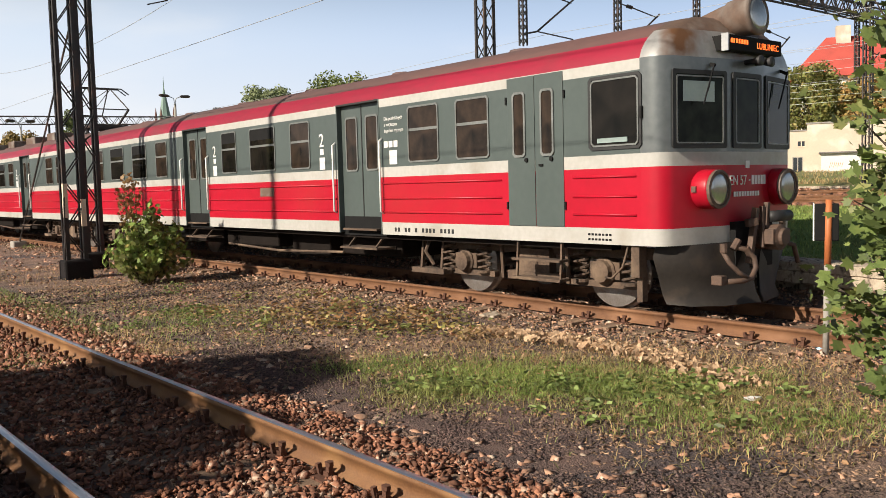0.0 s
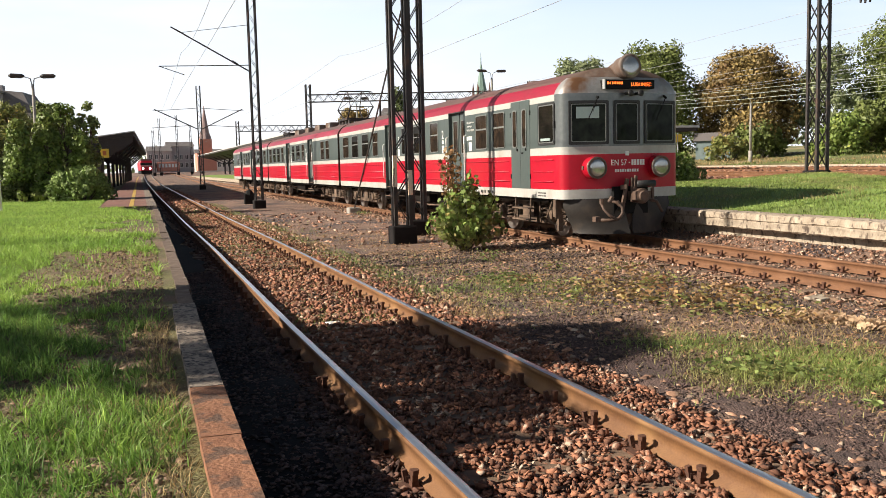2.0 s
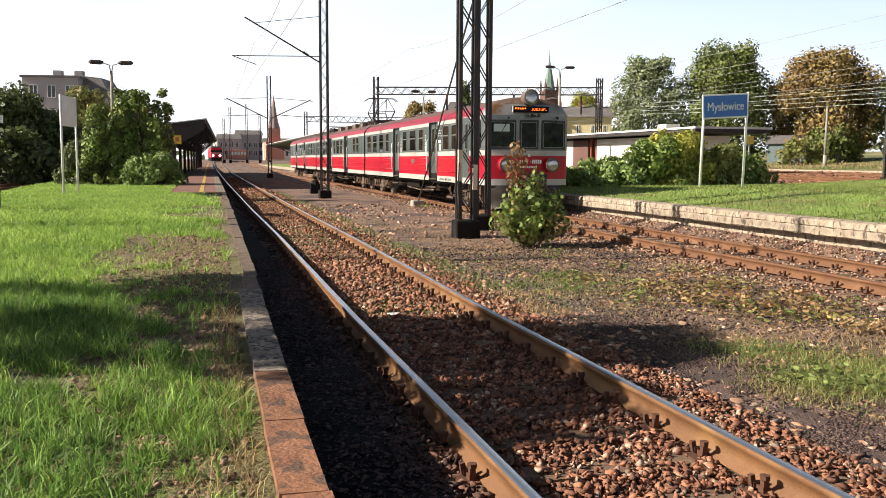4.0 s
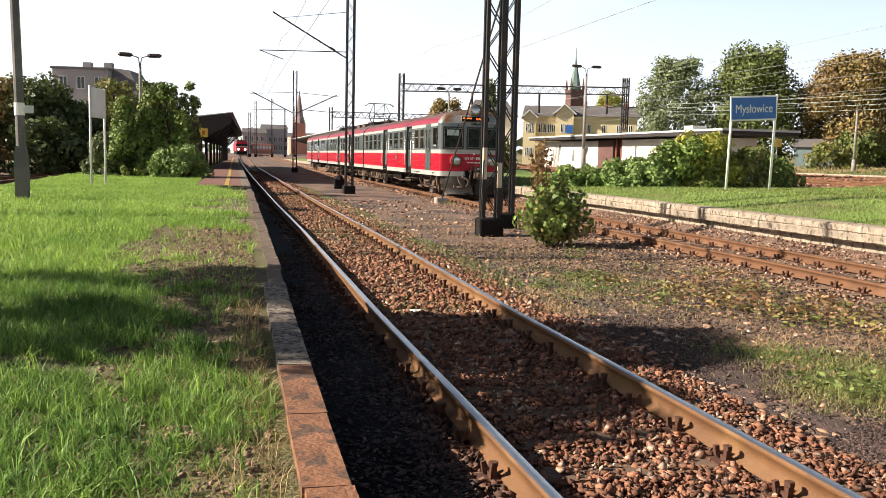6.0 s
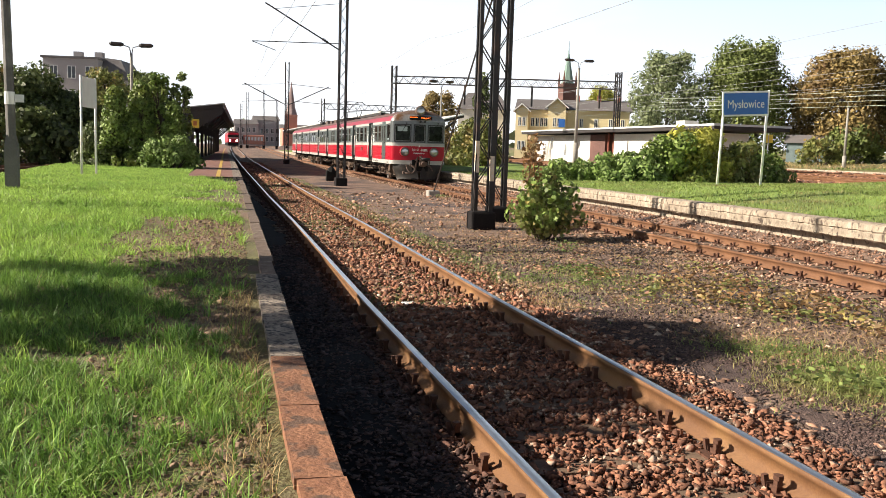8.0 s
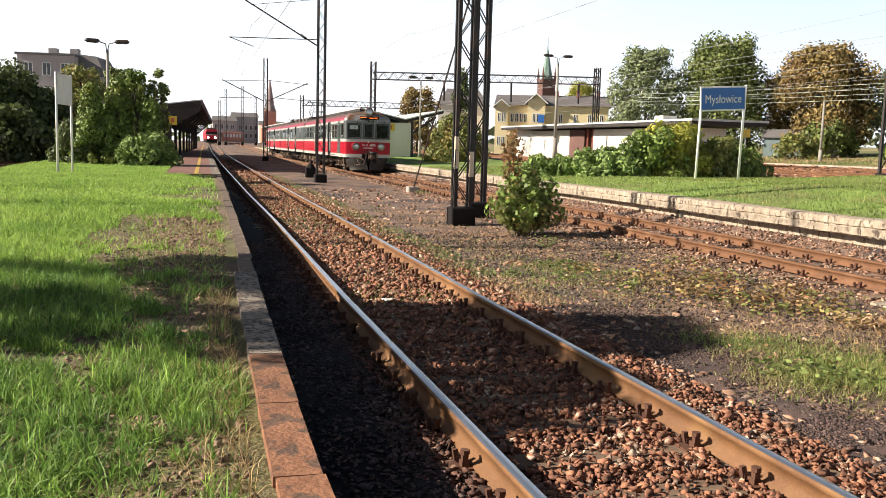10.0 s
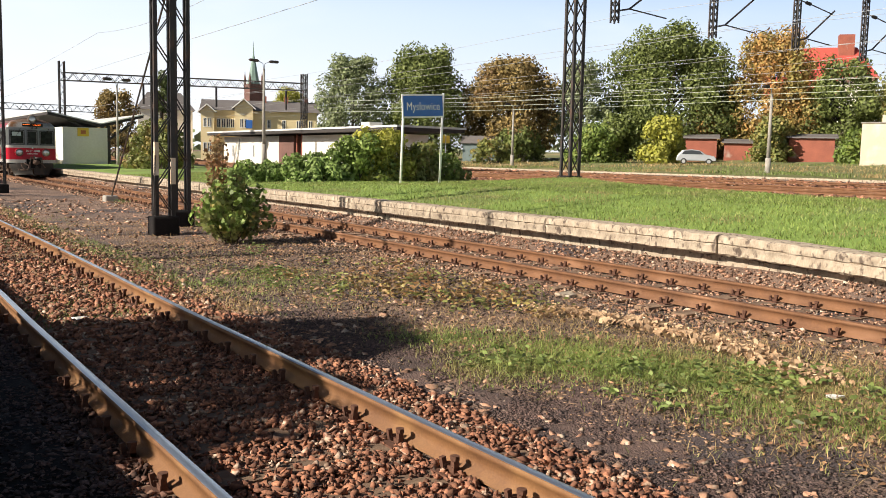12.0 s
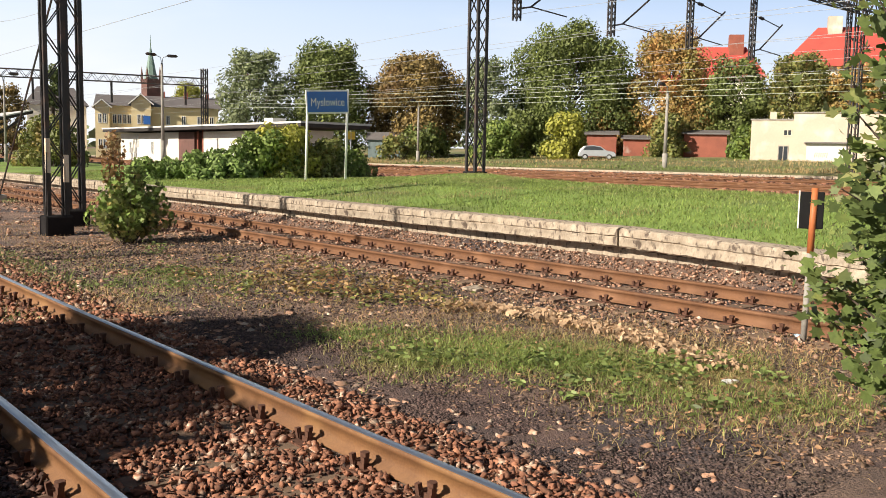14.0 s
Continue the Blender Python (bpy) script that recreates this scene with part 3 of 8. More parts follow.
ys2 = np.concatenate([np.arange(-10, 40, 0.5), np.arange(40, 222, 4.0)])
platform_2 = tagged(band("platform_2", ys2, lambda y: edge2(y) + 0.30, back2, height2, M["turf_far"], 40), "grassy island platform with a crumbling concrete edge", "platform", kind="structure")
f = Form()
for a, b in zip(ys2[:-1], ys2[1:]):
    f.add([(float(back2(a)), a, 0.2), (float(back2(b)), b, 0.2), (float(back2(b)), b, float(height2(back2(b), b))), (float(back2(a)), a, float(height2(back2(a), a)))], [(0, 1, 2, 3)])
f.link("platform_wall", M["concrete_grey"], platform_2)
f = Form()
for a, b in zip(ys2[:-1], ys2[1:]):
    xa, xb = float(edge2(a)) + 0.25, float(edge2(b)) + 0.25
    f.add([(xa, a, -0.4), (xb, b, -0.4), (xb, b, float(top2(b)) - 0.3), (xa, a, float(top2(a)) - 0.3)], [(0, 1, 2, 3)])
f.link("footing", M["concrete"], platform_2, "stained lower concrete footing")

# paved end of the near platform
yp = np.concatenate([np.arange(30, 60, 1.0), np.arange(60, 262, 8.0)])
pavement = tagged(band("pavement", yp, lambda y: edge1(y) - 1.75, lambda y: edge1(y) - 0.29, lambda x, y: top1(y) + 0.055 + 0 * x, M["paving"], 6), "red-brown concrete block paving", "pavement", kind="structure")
line = tagged(band("yellow_line", yp, lambda y: edge1(y) - 0.86, lambda y: edge1(y) - 0.72, lambda x, y: top1(y) + 0.061 + 0 * x, M["yellow_line"], 2, pavement), "worn yellow safety line")

# ground beyond the far platform
yard = tagged(band("yard", np.concatenate([np.arange(-40, 60, 2.0), np.arange(60, 230, 8.0)]), lambda y: back2(y) - 0.2, lambda y: 0 * y + 51.8, lambda x, y: land(x, y) + 0.06, M["yard"], 24), "rusty brown ballast of the yard tracks", "ground", kind="structure")
f = Form()
for a in np.arange(-30, 150, 6.0):
    f.box(51.8, a, 0.3, 52.4, a + 5.96, 0.98)
f.link("platform_3", M["concrete"], None, "pale concrete edge of a low far platform", bevel=0.02)["kind"] = "structure"
bank = tagged(sheet("bank", np.arange(52.4, 135, 3.0), np.arange(-60, 260, 5.0), lambda x, y: np.where(x < 53, 0.93, land(x, y) + 0.14 + 0.25 * fuzzy(x, y, 3.0, 5)), M["bank"]), "overgrown green railway bank", "ground", kind="structure")


# ---- tracks ----
def railway_track(name, line_of, y0, y1, label, head, web, height_of=lambda y: 0 * y, step=0.6, detail=None, small=1.0):
    """Two rails, and within the detailed stretch sleepers and fastenings."""
    t = base(name, 0, 0, 0, label, "railway track", "tracks")
    ys = np.concatenate([np.arange(y0, min(y1, 40), 1.0), np.arange(min(y1, 40), y1 + 0.1, 5.0)])
    prof = [(-0.062, -0.165), (-0.062, -0.150), (-0.012, -0.128), (-0.012, -0.045), (-0.036, -0.034), (-0.036, -0.006), (-0.026, 0.0), (0.026, 0.0), (0.036, -0.006), (0.036, -0.034), (0.012, -0.045), (0.012, -0.128), (0.062, -0.150), (0.062, -0.165)]
    for s in (-0.7525, 0.7525):
        for nm, pr, mt, lab in (("rail", prof, web, ""), ("rail_head", [(-0.031, 0.0005), (-0.027, 0.0035), (0.027, 0.0035), (0.031, 0.0005)], head, "worn running surface of the rail")):
            V = np.array([(float(line_of(y)) + s + dx, y, float(height_of(y)) + dz) for y in ys for dx, dz in pr])
            k = len(pr)
            i = (np.arange(len(ys) - 1)[:, None] * k + np.arange(k - 1)[None]).ravel()
            mesh_object(nm, V, np.stack([i, i + 1, i + k + 1, i + k], 1), mt, t, lab)
    if not detail:
        return t
    sl = Form().box(-1.28, -0.12, -0.30, 1.28, 0.12, -0.172).link("sleeper", M["sleeper"], t)
    fs = Form().box(-0.19, -0.075, -0.172, 0.19, 0.075, -0.158)
    for s in (-1, 1):
        fs.box(s * 0.105 - 0.02, -0.045, -0.158, s * 0.105 + 0.02, 0.045, -0.125)
        fs.bar((s * 0.105, -0.028, -0.15), (s * 0.105, -0.028, -0.15 + 0.09 * small), 0.034)
        fs.lathe((s * 0.105, -0.028, -0.15 + 0.065 * small), (0, 0, 1), [(0, 0.03), (0.026, 0.03)], 6)
        fs.bar((s * 0.075, 0.03, -0.135), (s * 0.14, 0.036, -0.13), 0.036)
        fs.bar((s * 0.135, 0.036, -0.14), (s * 0.145, 0.04, -0.14 + 0.065 * small), 0.03)
    fs = fs.link("fastening", M["rust_dark"], t)
    first = True
    for y in np.arange(detail[0], detail[1], step):
        x, z = float(line_of(y)), float(height_of(y))
        jx, jr = R.uniform(-0.03, 0.03), R.uniform(-1.2, 1.2)
        if first:
            sl.matrix_basis, fs.matrix_basis = pose(x + jx, y, z), pose(x - 0.7525, y, z)
            copy_thing(fs, pose(x + 0.7525, y, z))
        else:
            copy_thing(sl, pose(x + jx, y, z, 0, 0, jr))
            for s in (-0.7525, 0.7525):
                copy_thing(fs, pose(x + s, y, z, 0, 0, R.uniform(-2, 2)))
        first = False
    return t


railway_track("railway_track", track1, -10, 300, "near track with shiny worn rails on brown ballast", M["rail_head"], M["rust"], rise, detail=(-5.0, 60))
railway_track("railway_track", track2, -12, 300, "rusty track beside the island platform", M["rail_dull"], M["rust_old"], rise, detail=(-2, 60), small=0.8)
for dx in (30.6, 35.4, 43.5, 48.6):
    railway_track("railway_track", lambda y, d=dx: d + 0.0129 * np.asarray(y, float), -30, 220, "rusty yard track beyond the island platform", M["rail_dull"], M["rust_old"], lambda y: 0 * y + 0.80)
railway_track("railway_track", lambda y: -10.6 + 0.05 * (np.asarray(y, float) - 50), 20, 200, "single side track behind the near platform", M["rail_dull"], M["rust_old"], lambda y: 0 * y + 0.02)


# sooty strip under the near platform's edge, the platform's shade put into its black
cess = tagged(band("cess", np.concatenate([np.arange(-8, 24, 0.25), np.arange(24, 120, 4.0)]), lambda y: edge1(y) - 0.08, lambda y: track1(y) - 1.15 + 0.07 * np.sin(y * 1.9) + 0.05 * np.sin(y * 4.7), lambda x, y: land(x, y) + 0.085 + 0.03 * fuzzy(x, y, 0.3, 8), M["soot_shade"], 8), "sooty earth beside the platform wall, its shade put in the black", "ground", kind="structure")


# shoulder of ballast that rises to the island platform's wall
shoulder = tagged(band("shoulder", np.concatenate([np.arange(-9, 40, 0.4), np.arange(40, 120, 4.0)]), lambda y: track2(y) + 0.95, lambda y: edge2(y) + 0.27, lambda x, y: -0.215 + 0.27 * np.clip((x - track2(y) - 0.95) / 0.85, 0, 1) + 0.02 * fuzzy(x, y, 0.3, 5), M["soil"], 8), "rubble shoulder along the platform wall", "ground", kind="structure")


# earthy bed of each main track
for ln, y0, y1 in ((track1, -6, 120), (track2, -6, 120)):
    tagged(band("track_bed", np.concatenate([np.arange(y0 - 4, 40, 0.4), np.arange(40, y1, 4.0)]), lambda y, q=ln: q(y) - 1.12, lambda y, q=ln: q(y) + 1.30, lambda x, y: -0.190 + 0.012 * (fuzzy(x, y, 0.3, 5) - 0.5), M["soil"], 10), "earthy brown bed between the rails", "ground", kind="structure")


# ballast
def ballast_points(line_of, y0, y1, half, per_m2, rng, hole=()):
    n = int((y1 - y0) * 2 * half * per_m2)
    y = rng.uniform(y0, y1, n)
    d = rng.uniform(-half, half, n)
    keep = np.ones(n, bool)
    if line_of is track1:
        keep &= d > -1.10 - 0.12 * np.sin(y * 1.7) * np.sin(y * 0.6)
    for c in (-0.7525, 0.7525):
        keep &= np.abs(d - c) > 0.085
    slp = np.abs(((y - 0.4 + 0.3) % 0.6) - 0.3) < 0.11
    keep &= ~(slp & (np.abs(d) < 1.2) & (rng.uniform(size=n) < 0.55))
    y, d = y[keep], d[keep]
    x = line_of(y) + d
    z = np.where(np.abs(d) < 1.3, -0.182, -0.195 - (np.abs(d) - 1.3) * 0.10)
    if line_of is track2:
        z = z - 0.02
        z = np.where(d > 0.95, -0.20 + 0.27 * np.clip((d - 0.95) / 0.85, 0, 1), z)
    z = z + rng.uniform(-0.01, 0.035, len(y)) + rise(y)
    return np.stack([x, y, z], 1)


for nm, ln, spec in (("ballast_near", track1, ((-5, 1.5, 1.6, 300, 0.06), (1.5, 8, 1.6, 1250, 0.036), (8, 16, 1.6, 480, 0.050), (16, 40, 1.6, 130, 0.052), (40, 90, 1.6, 30, 0.09))), ("ballast_far", track2, ((-1, 16, 1.78, 330, 0.038), (16, 40, 1.78, 130, 0.048), (40, 80, 1.6, 30, 0.09)))):
    VV, FF, o = [], [], 0
    for a, b, half, dens, size in spec:
        P = ballast_points(ln, a, b, half, dens, R)
        V, F = stones(P, size, R)
        VV.append(V)
        FF.append(F + o)
        o += len(V)
    VV, FF = np.concatenate(VV), np.concatenate(FF)
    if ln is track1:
        # stones beside the platform get its shade through a darker colour
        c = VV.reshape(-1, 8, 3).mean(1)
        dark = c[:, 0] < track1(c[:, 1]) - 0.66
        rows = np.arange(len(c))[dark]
        tagged(mesh_object("sooty_ballast", VV.reshape(-1, 8, 3)[dark], FF.reshape(-1, 12, 3)[dark].reshape(-1, 12, 3).reshape(-1, 3) - np.repeat((rows - np.arange(len(rows))) * 8, 12)[:, None], M["ballast_shaded"]), "ballast stones below the platform, its shade put in their colour", "ballast", kind="stuff")
        rows = np.arange(len(c))[~dark]
        FF = FF.reshape(-1, 12, 3)[~dark].reshape(-1, 3) - np.repeat((rows - np.arange(len(rows))) * 8, 12)[:, None]
        VV = VV.reshape(-1, 8, 3)[~dark].reshape(-1, 3)
    tagged(mesh_object(nm, VV, FF, M["ballast"] if ln is track1 else M["ballast_tan"]), "broken brown and reddish ballast stones between the rails", "ballast", kind="stuff")
# loose stones on the soil between the tracks
n = 4200
y = 2 + R.power(0.8, n) * 34
x = R.uniform(3.9, 8.9, n)
x = np.where(R.uniform(size=n) < 0.72, track1(y) + 1.3 + np.abs(R.normal(0, 0.30, n)), x)
V, F = stones(np.stack([x, y, land(x, y) + 0.005], 1), 0.045 * (1 + y / 25), R, 0.6)
tagged(mesh_object("gravel", V, F, M["ballast_tan"]), "scattered stones on the cinder ground", "gravel", kind="stuff")

n = 26000
y = 2.2 + R.power(0.75, n) * 16
x = R.uniform(3.6, 8.9, n)
V, F = stones(np.stack([x, y, land(x, y) + 0.003], 1), 0.020 * (1 + y / 14), R, 0.5)
tagged(mesh_object("cinders", V, F, M["cinder"]), "dark cinders and grit on the soil", "gravel", kind="stuff")
# sooty patch of earth beside the near track
px_, py_ = np.meshgrid(np.arange(3.80, 6.4, 0.07), np.arange(-3.0, 9.6, 0.07), indexing="ij")
PZ = np.stack([px_, py_, land(px_, py_) + 0.007], -1).reshape(-1, 3)
kk = px_.shape[1]
ii = (np.arange(px_.shape[0] - 1)[:, None] * kk + np.arange(kk - 1)[None]).ravel()
cx_, cy_ = PZ[ii, 0], PZ[ii, 1]
ii = ii[fuzzy(cx_, cy_, 0.45, 12) * 0.5 + 0.5 * fuzzy(cx_, cy_, 0.14, 3) > 0.26 + 0.55 * np.clip((cx_ - 4.1) / 1.15, 0, 1) + 0.5 * np.clip((cy_ - 8.2) / 1.2, 0, 1)]
tagged(mesh_object("soot_patch", PZ, np.stack([ii, ii + kk, ii + kk + 1, ii + 1], 1), M["cinder_earth"], smooth=True), "black sooty earth beside the near track", "ground", kind="structure")
# black grit beside the near track
n = 46000
y = R.uniform(2.2, 9.6, n)
x = 3.75 + np.abs(R.normal(0, 0.55, n))
keep = (fuzzy(x, y, 0.5, 12) > 0.25) & (x < 6.6)
x, y = x[keep], y[keep]
V, F = stones(np.stack([x, y, land(x, y) + 0.008], 1), 0.016, R, 0.5)
tagged(mesh_object("grit", V, F, M["grit"]), "black sooty grit beside the near track", "gravel", kind="stuff")
# grit and broken stones on the dark strip
n = 9000
y = R.uniform(2.0, 16, n)
x = edge1(y) + (track1(y) - 1.0 - edge1(y)) * R.uniform(size=n) ** 0.6
V, F = stones(np.stack([x, y, land(x, y) + 0.105], 1), 0.026, R, 0.5)
tagged(mesh_object("grit", V, F, M["grit"]), "black grit on the dark strip below the platform", "gravel", kind="stuff")
n = 14000
y = R.uniform(2, 75, n)
x = R.uniform(27.5, 51.5, n)
V, F = stones(np.stack([x, y, land(x, y) + 0.07], 1), 0.22, R, 0.5)
tagged(mesh_object("yard_ballast", V, F, M["ballast"]), "coarse ballast stones of the yard tracks", "ballast", kind="stuff")

# kerb slabs of the near platform
slab = Form().box(-0.20, 0.004, -0.10, 0.0, 0.992, 0.055).link("kerb_slab", M["kerb_red"], platform_1, bevel=0.0)
slab_pale = Form().box(-0.20, 0.004, -0.10, 0.0, 0.992, 0.055).link("kerb_slab", M["kerb"], platform_1)
slab_earth = Form().box(-0.14, 0.0, -0.10, 0.0, 1.0, 0.03).link("kerb_slab", M["kerb_earth"], platform_1, "earth-covered kerb slab")
used = set()
for k in range(-8, 30):
    y = 1.0 * k + 0.4
    kind = slab if y < 4.9 else slab_pale if y < 7.5 else slab_earth
    m = pose(float(edge1(y)) + R.uniform(-0.012, 0.012), y, float(top1(y)) + R.uniform(-0.006, 0.006), math.degrees(math.atan2(float(top1(y + 1) - top1(y)), 1.0)), R.uniform(-1, 1), -math.degrees(math.atan2(float(edge1(y + 1) - edge1(y)), 1.0)))
    if kind in used:
        copy_thing(kind, m)
    else:
        kind.matrix_basis = m
        used.add(kind)
f = Form()
for a, b in zip(yp[:-1], yp[1:]):
    xa, xb = float(edge1(a)), float(edge1(b))
    z = float(top1(a)) + 0.06
    f.add([(xa - 0.3, a, z), (xa, a, z), (xb, b, z), (xb - 0.3, b, z), (xa - 0.3, a, z - 0.16), (xa, a, z - 0.16), (xb, b, z - 0.16), (xb - 0.3, b, z - 0.16)], [(0, 1, 2, 3), (1, 5, 6, 2), (0, 4, 5, 1), (0, 3, 7, 4)])
f.link("far_kerb", M["kerb"], platform_1)

# slabs of the island platform's edge, worn and uneven
def edge_slab(rng, length):
    """A crumbling edge slab: its top and face are broken by noise."""
    ny, prof = 44, [(0.55, 0.0), (0.30, 0.012), (0.04, 0.0), (0.0, -0.025), (0.0, -0.125), (0.03, -0.14), (0.008, -0.155), (0.008, -0.29), (0.06, -0.32), (0.27, -0.32)]
    V = []
    for i in range(ny):
        u = i / (ny - 1) * length
        for j, (dx, dz) in enumerate(prof):
            w = 0.5 if j in (0, 9) else 1.0
            V.append((dx + rng.normal(0, 0.007) * w + (0.035 * max(0.0, rng.normal(0, 1) - 1.2) if j in (3, 4, 7) else 0), u, dz + rng.normal(0, 0.006) * w))
    k = len(prof)
    i = (np.arange(ny - 1)[:, None] * k + np.arange(k - 1)[None]).ravel()
    F = [tuple(q) for q in np.stack([i, i + k, i + k + 1, i + 1], 1).tolist()]
    F += [tuple(range(k)), tuple(reversed(range((ny - 1) * k, ny * k)))]
    fm = Form()
    fm.add(V, F)
    return fm


slabs = [edge_slab(R, 4.06).link("edge_slab", M["concrete"], platform_2) for _ in range(3)]
seen = set()
for k in range(-3, 23):
    y = 0.6 + 4.08 * k
    i = int(R.randint(3))
    tilt = math.degrees(math.atan2(float(top2(y + 4.08) - top2(y)), 4.08))
    m = pose(float(edge2(y)) + R.uniform(-0.02, 0.02), y, float(top2(y)) + 0.02 + R.uniform(-0.012, 0.012), tilt, 0, -0.74 + R.uniform(-0.3, 0.3))
    if i in seen:
        copy_thing(slabs[i], m)
    else:
        slabs[i].matrix_basis = m
        seen.add(i)
for i in range(3):
    if i not in seen:
        slabs[i].matrix_basis = pose(float(edge2(100)), 100, 0.5)
f = Form()
for a in np.arange(94, 220, 6.0):
    f.box(float(edge2(a)), a, 0.15, float(edge2(a)) + 0.5, a + 5.97, 0.52)
f.link("far_edge", M["concrete"], platform_2)


# ---- the electric train ----
HALF = 1.42
FRONT = [(-1.42, 0.36), (-1.415, 0.25), (-1.39, 0.15), (-1.335, 0.075), (-1.24, 0.025), (-0.84, -0.045), (-0.44, -0.118), (-0.36, -0.13), (0.36, -0.13), (0.44, -0.118), (0.84, -0.045), (1.24, 0.025), (1.335, 0.075), (1.39, 0.15), (1.415, 0.25), (1.42, 0.36)]
ROOF = [(3.05, 0.0), (3.14, 0.035), (3.23, 0.10), (3.30, 0.17), (3.38, 0.28), (3.46, 0.44), (3.54, 0.68), (3.60, 0.98), (3.63, 1.38)]
CAR_DOORS = [(5.55, 6.80), (12.05, 13.30)]
CAR_WINDOWS = [(2.93, 3.64, 0), (4.03, 4.78, 0), (7.70, 8.40, 0), (8.98, 10.02, 1), (10.62, 11.30, 1), (14.25, 14.95, 0), (15.56, 16.54, 1), (17.16, 18.16, 2), (18.75, 19.7, 0)]
CAR_LEN = 20.4
AXLES = (1.25, 3.95, 16.45, 19.15)


def inset(pts, off):
    """The outline drawn in by off towards the roof's crown."""
    k = 1 - off / HALF
    return [(x * k, 0.36 + (y - 0.36) * k) for x, y in pts]


def skin(form, rings):
    """Faces between successive rings of equal length."""
    o, n = len(form.v), len(rings[0])
    for r in rings:
        form.v += [tuple(p) for p in r]
    for i in range(len(rings) - 1):
        form.f += [(o + i * n + j, o + i * n + j + 1, o + (i + 1) * n + j + 1, o + (i + 1) * n + j) for j in range(n - 1)]
    return form


def octagon(y0, y1, z0, z1, c):
    return [(y0 + c, z0), (y1 - c, z0), (y1, z0 + c), (y1, z1 - c), (y1 - c, z1), (y0 + c, z1), (y0, z1 - c), (y0, z0 + c)]


def window(parent, m, w, h, pane, bars=(), frame=0.026, name="window", opened=False, blind=False, rim="t_frame", corner=0.04):
    """A window in the plane of m (x along, y up, z outwards), centred on it: frame, pane and bars."""
    o, i = octagon(-w / 2, w / 2, -h / 2, h / 2, corner), octagon(-w / 2 + frame, w / 2 - frame, -h / 2 + frame, h / 2 - frame, corner * 0.7)
    f = Form()
    pts = [(x, y, z) for z in (0.0, 0.016) for x, y in o] + [(x, y, z) for z in (0.0, 0.016) for x, y in i]
    f.add(pts, [(8 + k, 8 + (k + 1) % 8, 24 + (k + 1) % 8, 24 + k) for k in range(8)] + [(k, (k + 1) % 8, 8 + (k + 1) % 8, 8 + k) for k in range(8)] + [(24 + k, 24 + (k + 1) % 8, 16 + (k + 1) % 8, 16 + k) for k in range(8)])
    for z in bars:
        f.box(-w / 2 + frame, z - 0.02, 0.004, w / 2 - frame, z + 0.02, 0.014)
    fr = f.link(name + "_frame", M[rim], parent, m=m)
    Form().prism(i, 0.001, 0.006).link(name + "_pane", pane, parent, m=m)
    if opened:
        # black panel over the pane paints the dark gap of an open sash
        Form().prism(octagon(-w / 2 + frame, w / 2 - frame, h * 0.22, h / 2 - frame, 0.02), 0.0065, 0.009).link("open_sash", M["black"], parent, "black panel standing for the shaded gap of an open sash", m=m)
    if blind:
        Form().box(-w * 0.36, h * 0.12, 0.0065, w * 0.30, h * 0.42, 0.010).link("sun_blind", M["t_blind"], parent, "pale sun blind", m=m)
    return fr


def facing(side, y, z, yaw=0.0):
    """A pose on the flank: x along the train, y up, z outwards."""
    return pose(side * (HALF + 0.001), y, z, 90, 0, 90 * side)


